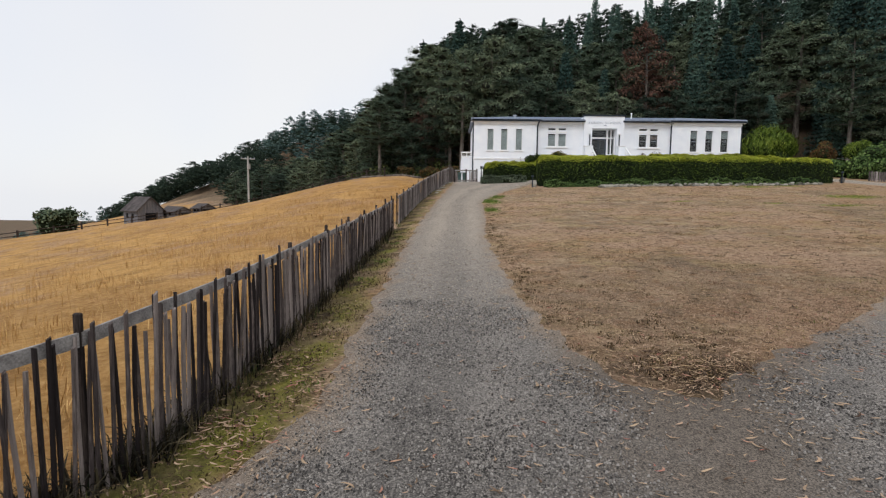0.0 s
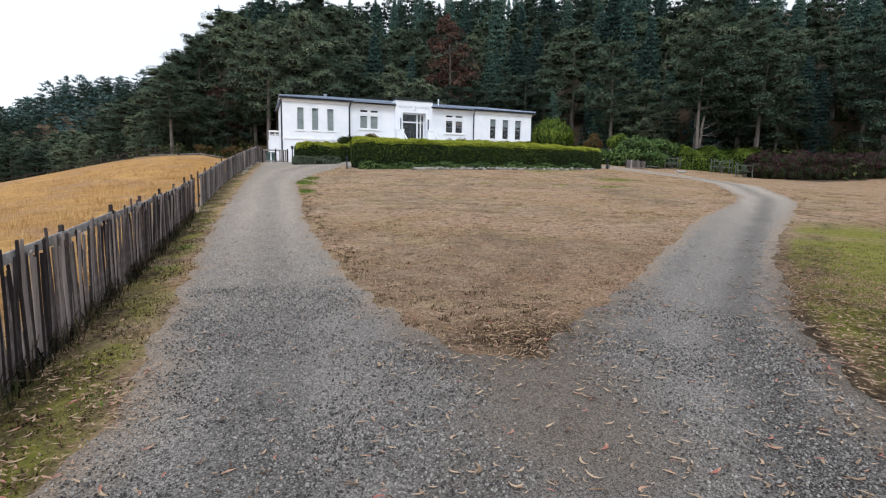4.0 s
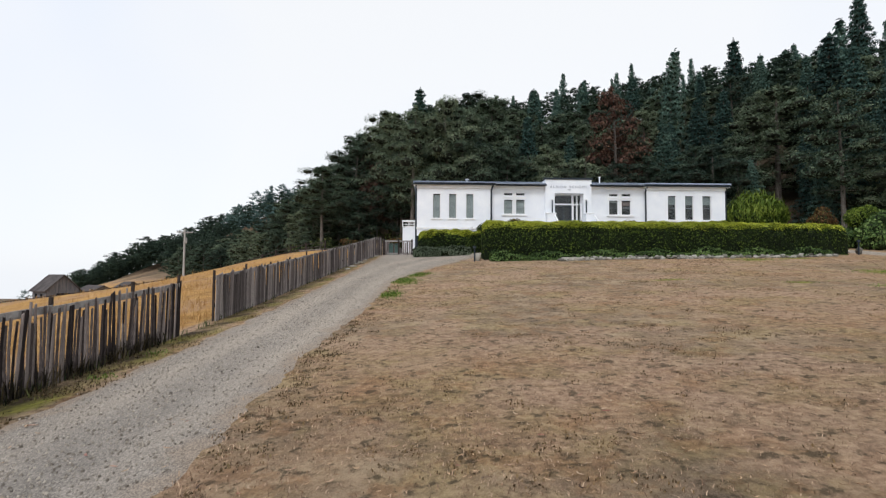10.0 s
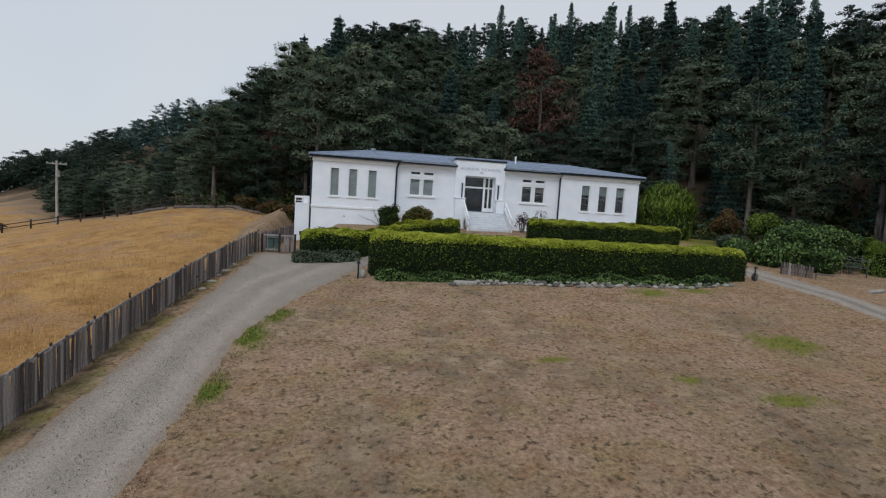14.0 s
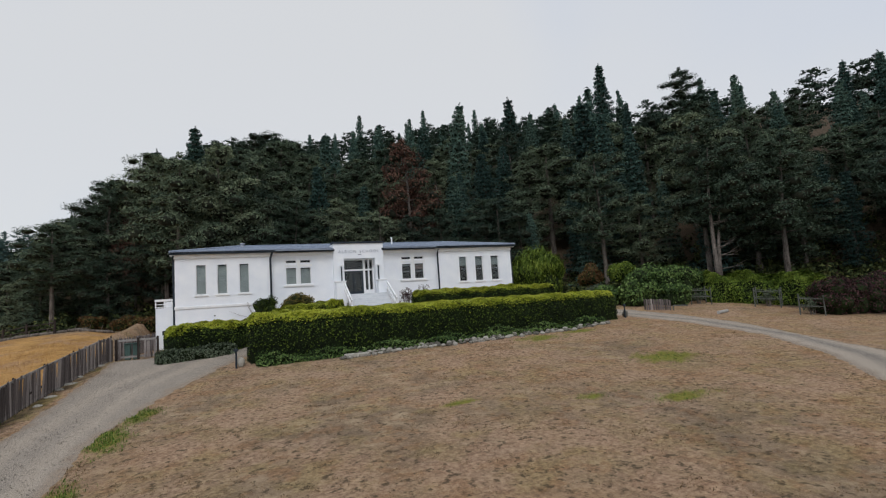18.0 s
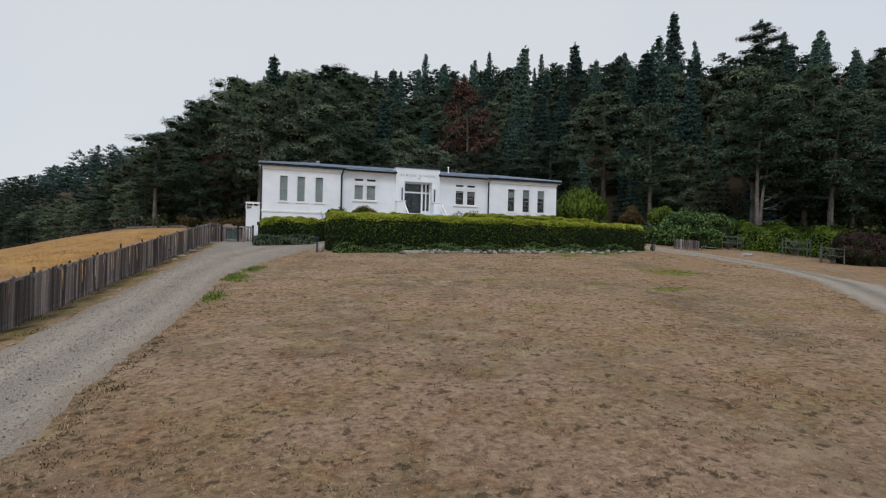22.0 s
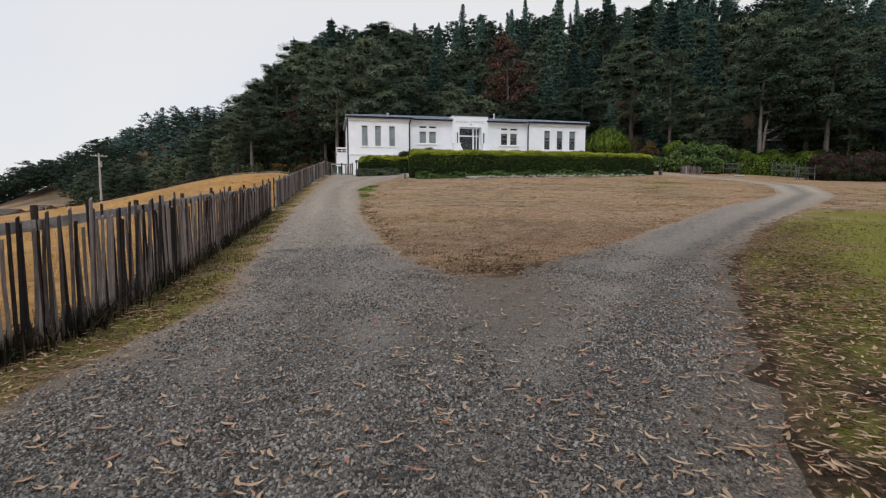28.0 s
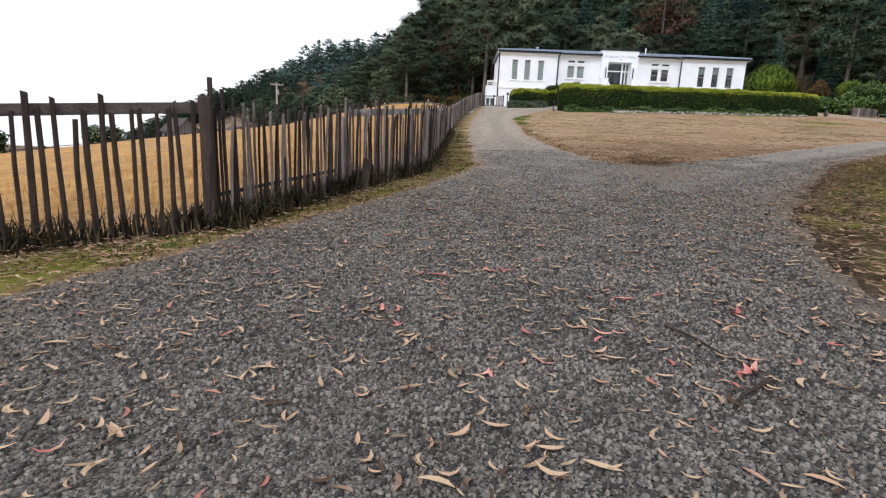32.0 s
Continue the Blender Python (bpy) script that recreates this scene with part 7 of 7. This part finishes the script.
# plank fence climbing behind the gate
back_fence = thing("plank_fence", "low grey plank fence climbing the slope beside the house", "fence", at_ground(-16.8, -4))
y = -9.4
while y < 3.5:
    x = -17.05 + 0.055 * (y + 9.4)
    w = float(rng.uniform(0.13, 0.17))
    ob = part("plank", WIDE[int(rng.integers(5))], None, back_fence)
    ob.location = Vector((x, y, hz(x, y))) - Vector(back_fence.location)
    ob.scale = (1, 1, 1.2 + float(rng.normal(0, 0.05)))
    y += w * float(rng.uniform(1.0, 1.4))
for za in (0.35, 0.8):
    for ya in np.arange(-9.4, 2.5, 3.0):
        yb = min(ya + 3.0, 3.5)
        bm = bmesh.new()
        tube(bm, (-17.09 + 0.055 * (ya + 9.4), ya, hz(-17.05 + 0.055 * (ya + 9.4), ya) + za), (-17.09 + 0.055 * (yb + 9.4), yb, hz(-17.05 + 0.055 * (yb + 9.4), yb) + za), 0.035, 0.035, 4)
        lpart(back_fence, "rail", bm, M_POST)


def plant_cage(x0, y0, x1, y1, h, label):
    """A cage of posts and rails round a young shrub."""
    cx, cy = (x0 + x1) / 2, (y0 + y1) / 2
    root = thing("plant_guard", label, "plant guard", at_ground(cx, cy), "plant guards beside the drive")
    d = Vector((x1 - x0, y1 - y0, 0))
    nrm = Vector((-d.y, d.x, 0)).normalized() * d.length * 0.8
    cs = [Vector((x0, y0, 0)), Vector((x1, y1, 0)), Vector((x1, y1, 0)) + nrm, Vector((x0, y0, 0)) + nrm]
    for c in cs:
        z = hz(c.x, c.y)
        lpart(root, "post", boxm(0, c.x - 0.035, c.y - 0.035, z - 0.2, c.x + 0.035, c.y + 0.035, z + h, 0.008), M_GUARD)
    for a, b in zip(cs, cs[1:] + cs[:1]):
        for f in (0.45, 0.82):
            bm = bmesh.new()
            tube(bm, (a.x, a.y, hz(a.x, a.y) + h * f), (b.x, b.y, hz(b.x, b.y) + h * f), 0.028, 0.028, 5)
            lpart(root, "rail", bm, M_GUARD)
    c = sum(cs, Vector()) / 4
    shrub("shrub", "young pale green shrub inside a wooden plant guard", (c.x, c.y, hz(c.x, c.y)), 0.5, 0.5, h * 1.05, 700, M_LAVENDER, leaf=0.12, lobes=7, group="young shrubs in plant guards")


plant_cage(25.6, -11.0, 27.0, -11.8, 1.45, "rough wooden post-and-rail guard round a young shrub")
plant_cage(28.4, -14.7, 29.3, -16.2, 1.5, "rough wooden post-and-rail guard round a young shrub")
plant_cage(26.4, -19.6, 27.2, -20.8, 1.4, "rough wooden post-and-rail guard round a young shrub")
panel = thing("board_panel", "low grey weathered board panel at the drive's edge", "fence panel", at_ground(20.3, -12.6))
for k in range(12):
    t = k / 12
    x, y = 19.5 + 1.75 * t, -12.1 - 1.05 * t
    ob = part("board", WIDE[k % 5], None, panel)
    ob.location = Vector(at_ground(x, y)) - Vector(panel.location)
    ob.rotation_euler, ob.scale = (0, 0, radians(59)), (1, 1, 0.85 + 0.03 * math.sin(k * 2.2))
for za in (0.2, 0.6):
    bm = bmesh.new()
    tube(bm, at_ground(19.55, -12.0, za), at_ground(21.25, -13.0, za), 0.03, 0.03, 4)
    lpart(panel, "rail", bm, M_POST)
log = thing("pale_log", "pale cut log lying beside the drive", "log", at_ground(23.0, -16.2))
bm = bmesh.new()
tube(bm, at_ground(22.3, -16.4, 0.1), at_ground(23.8, -15.9, 0.1), 0.13, 0.11)
lpart(log, "wood", bm, M_POLE)
log = thing("rail_log", "grey pole lying low between the panel and the guard", "log", at_ground(22.1, -13.0))
bm = bmesh.new()
tube(bm, at_ground(21.35, -13.1, 0.35), at_ground(22.75, -13.2, 0.3), 0.05, 0.05, 6)
tube(bm, at_ground(21.4, -13.1, -0.1), at_ground(21.4, -13.1, 0.4), 0.05, 0.05, 6)
lpart(log, "wood", bm, M_GUARD)
crate = thing("white_box", "small white utility box at the corner of the house", "box", at_ground(16.2, -0.6))
lpart(crate, "body", boxm(0, 15.7, -0.9, hz(16.2, -0.6) - 0.1, 16.7, -0.2, hz(16.2, -0.6) + 0.85, 0.03), M_TRIM)

# ---------- across the field ----------
def utility_pole(x, y, h, label):
    z = hz(x, y)
    root = thing("utility_pole", label, "utility pole", (x, y, z))
    bm = bmesh.new()
    tube(bm, (x, y, z - 0.5), (x, y, z + h), 0.22, 0.15, 10)
    lpart(root, "pole", bm, M_POLE)
    d = Vector((0.87, 0.5, 0))
    bm = bmesh.new()
    a, b = Vector((x, y, z + h - 0.5)) - d * 1.3, Vector((x, y, z + h - 0.5)) + d * 1.3
    tube(bm, a, b, 0.1, 0.1, 4)
    lpart(root, "crossarm", bm, M_POLE)
    bm = bmesh.new()
    tube(bm, (x + 0.3, y - 0.3, z + h - 2.5), (x + 0.3, y - 0.3, z + h - 1.5), 0.28, 0.28, 10)
    lpart(root, "transformer", bm, M_POLE, "grey transformer can")
    for q in (-1.2, -0.5, 0.5, 1.2):
        p = Vector((x, y, z + h - 0.4)) + d * q
        bm = bmesh.new()
        tube(bm, p, p + Vector((0, 0, 0.22)), 0.07, 0.05, 6)
        lpart(root, "insulator", bm, M_LETTER)


utility_pole(-57.5, 44.5, 9.8, "grey wooden utility pole with a crossarm at the field's edge")

M_BARN = mat("grey_barn_boards", two(rgb(84, 84, 90), rgb(130, 130, 134)), 1, 14, 0.9, 0.4, 0.02, stretch=(4, 4, 0.5))
M_BARNROOF = mat("weathered_barn_roof", two(rgb(62, 58, 58), rgb(98, 92, 90)), 1, 12, 0.9, 0.3, 0.02)


def barn(x, y, w, d, wall, ridge, turn, label):
    z = hz(x, y)
    root = thing("barn", label, "barn", (x, y, z))
    root.rotation_euler = (0, 0, radians(turn))
    bm = bmesh.new()
    box(bm, -w / 2, -d / 2, -1.5, w / 2, d / 2, wall)
    for s in (-1, 1):
        a = [bm.verts.new((s * w / 2 - s * 0.02, yy, zz)) for yy, zz in ((-d / 2, wall), (d / 2, wall), (0, ridge - 0.1))]
        bm.faces.new(a if s > 0 else a[::-1])
    part("wall", bm, M_BARN, root)
    for s in (-1, 1):
        pts = [(-w / 2 - 0.4, 0, ridge), (w / 2 + 0.4, 0, ridge), (w / 2 + 0.4, s * (d / 2 + 0.4), wall - 0.2), (-w / 2 - 0.4, s * (d / 2 + 0.4), wall - 0.2)]
        part("roof", roof_slab(pts if s < 0 else pts[::-1], 0.15), M_BARNROOF, root)
    # Solid near-black boxes on the wall stand for the dark inside the openings.
    part("door", boxm(0, w / 2 - 0.02, -0.9, -0.5, w / 2 + 0.05, 0.9, wall * 0.75), M_ROOM, root, "near-black panel for the dark of an open barn doorway")
    for q in (-0.28, 0.1):
        part("window", boxm(0, w * q, -d / 2 - 0.05, wall * 0.35, w * q + 0.7, -d / 2 + 0.02, wall * 0.7), M_ROOM, root)


barn(-74.0, 36.5, 5.5, 4.5, 2.2, 4.6, -35, "grey weathered wooden barn at the far edge of the field")
barn(-69.0, 38.5, 6, 3.0, 1.3, 2.1, -38, "low grey open shed beside the barn")
barn(-65.0, 41.0, 3.5, 2.6, 1.2, 2.0, -40, "small brown farm shed beside the barn")
ranch = thing("rail_fence", "dark post-and-rail fence along the far edge of the field", "fence", at_ground(-48, 36))
pts = [(-96, -14), (-84, 2), (-72, 12), (-66, 20), (-60, 30), (-54, 38), (-46, 34), (-38, 27), (-30, 20), (-24, 15)]
prev = None
for a, b in zip(pts, pts[1:]):
    n = max(1, int(math.hypot(b[0] - a[0], b[1] - a[1]) / 3.2))
    for k in range(n):
        x, y = a[0] + (b[0] - a[0]) * k / n, a[1] + (b[1] - a[1]) * k / n
        z = hz(x, y)
        lpart(ranch, "post", boxm(0, x - 0.09, y - 0.09, z - 0.3, x + 0.09, y + 0.09, z + 1.3, 0.01), M_POST)
        if prev:
            for za in (0.55, 1.05):
                bm = bmesh.new()
                tube(bm, (prev[0], prev[1], prev[2] + za), (x, y, z + za), 0.055, 0.055, 4)
                lpart(ranch, "rail", bm, M_POST)
        prev = (x, y, z)
for x, y, r, h in ((-100, 0, 5, 4.5), (-112, -8, 5, 4.0), (-92, 12, 3.5, 4.5), (-60, 62, 4.5, 6.5), (-84, 28, 3.2, 3.6), (-106, 22, 5, 5)):
    bush("field_tree", "dark rounded tree at the far edge of the field", x, y, r, r, h + 1.5, 1500, M_PINE, leaf=0.5, lobes=12, body=M_HEDGEBODY, category="tree", group="trees beyond the field")

# fallen timber along the foot of the wood, above the field
for x0, y0, x1, y1, r in ((-33, 22.5, -29, 20.0, 0.22), (-30.5, 18.5, -26.0, 17.6, 0.18), (-27.5, 20.2, -24.2, 17.0, 0.2), (-38, 27.0, -34.5, 24.0, 0.25), (-24.5, 15.6, -21.5, 15.0, 0.16), (-42, 31.5, -38.5, 29.6, 0.2)):
    fallen = thing("fallen_log", "grey fallen log at the edge of the wood above the field", "log", at_ground((x0 + x1) / 2, (y0 + y1) / 2), "logs at the edge of the wood")
    bm = bmesh.new()
    tube(bm, at_ground(x0, y0, r * 0.8), at_ground(x1, y1, r * 0.7), r, r * 0.7, 9)
    for q in (0.25, 0.6):
        c = Vector(at_ground(x0, y0, r)).lerp(Vector(at_ground(x1, y1, r)), q)
        tube(bm, c, c + Vector((0.3, -0.5, 0.5)), r * 0.3, r * 0.12, 5)
    lpart(fallen, "trunk", bm, M_BARK)

for x, y, a, b, q in ((-17.5, -11.1, 0.5, 0.3, 0.4), (-17.75, -12.0, 0.45, 0.28, 0.1), (-17.9, -13.1, 0.3, 0.25, 1.0), (-18.05, -14.3, 0.42, 0.3, 0.3), (-18.2, -15.2, 0.3, 0.22, 0.8), (-18.25, -16.3, 0.36, 0.26, 0.2), (-18.35, -17.6, 0.25, 0.2, 0.5), (-17.35, -10.5, 0.28, 0.2, 0.0)):
    slab = thing("stone_slab", "pale flat stone lying along the fence near the gate", "stone slab", at_ground(x, y), "flat stones along the drive")
    ob = part("slab", STONES[int(rng.integers(8))], None, slab)
    ob.location, ob.scale, ob.rotation_euler = (0, 0, -0.02), (1.5 * a, 1.5 * b, 0.26), (float(rng.normal(0, 0.12)), 0, q)
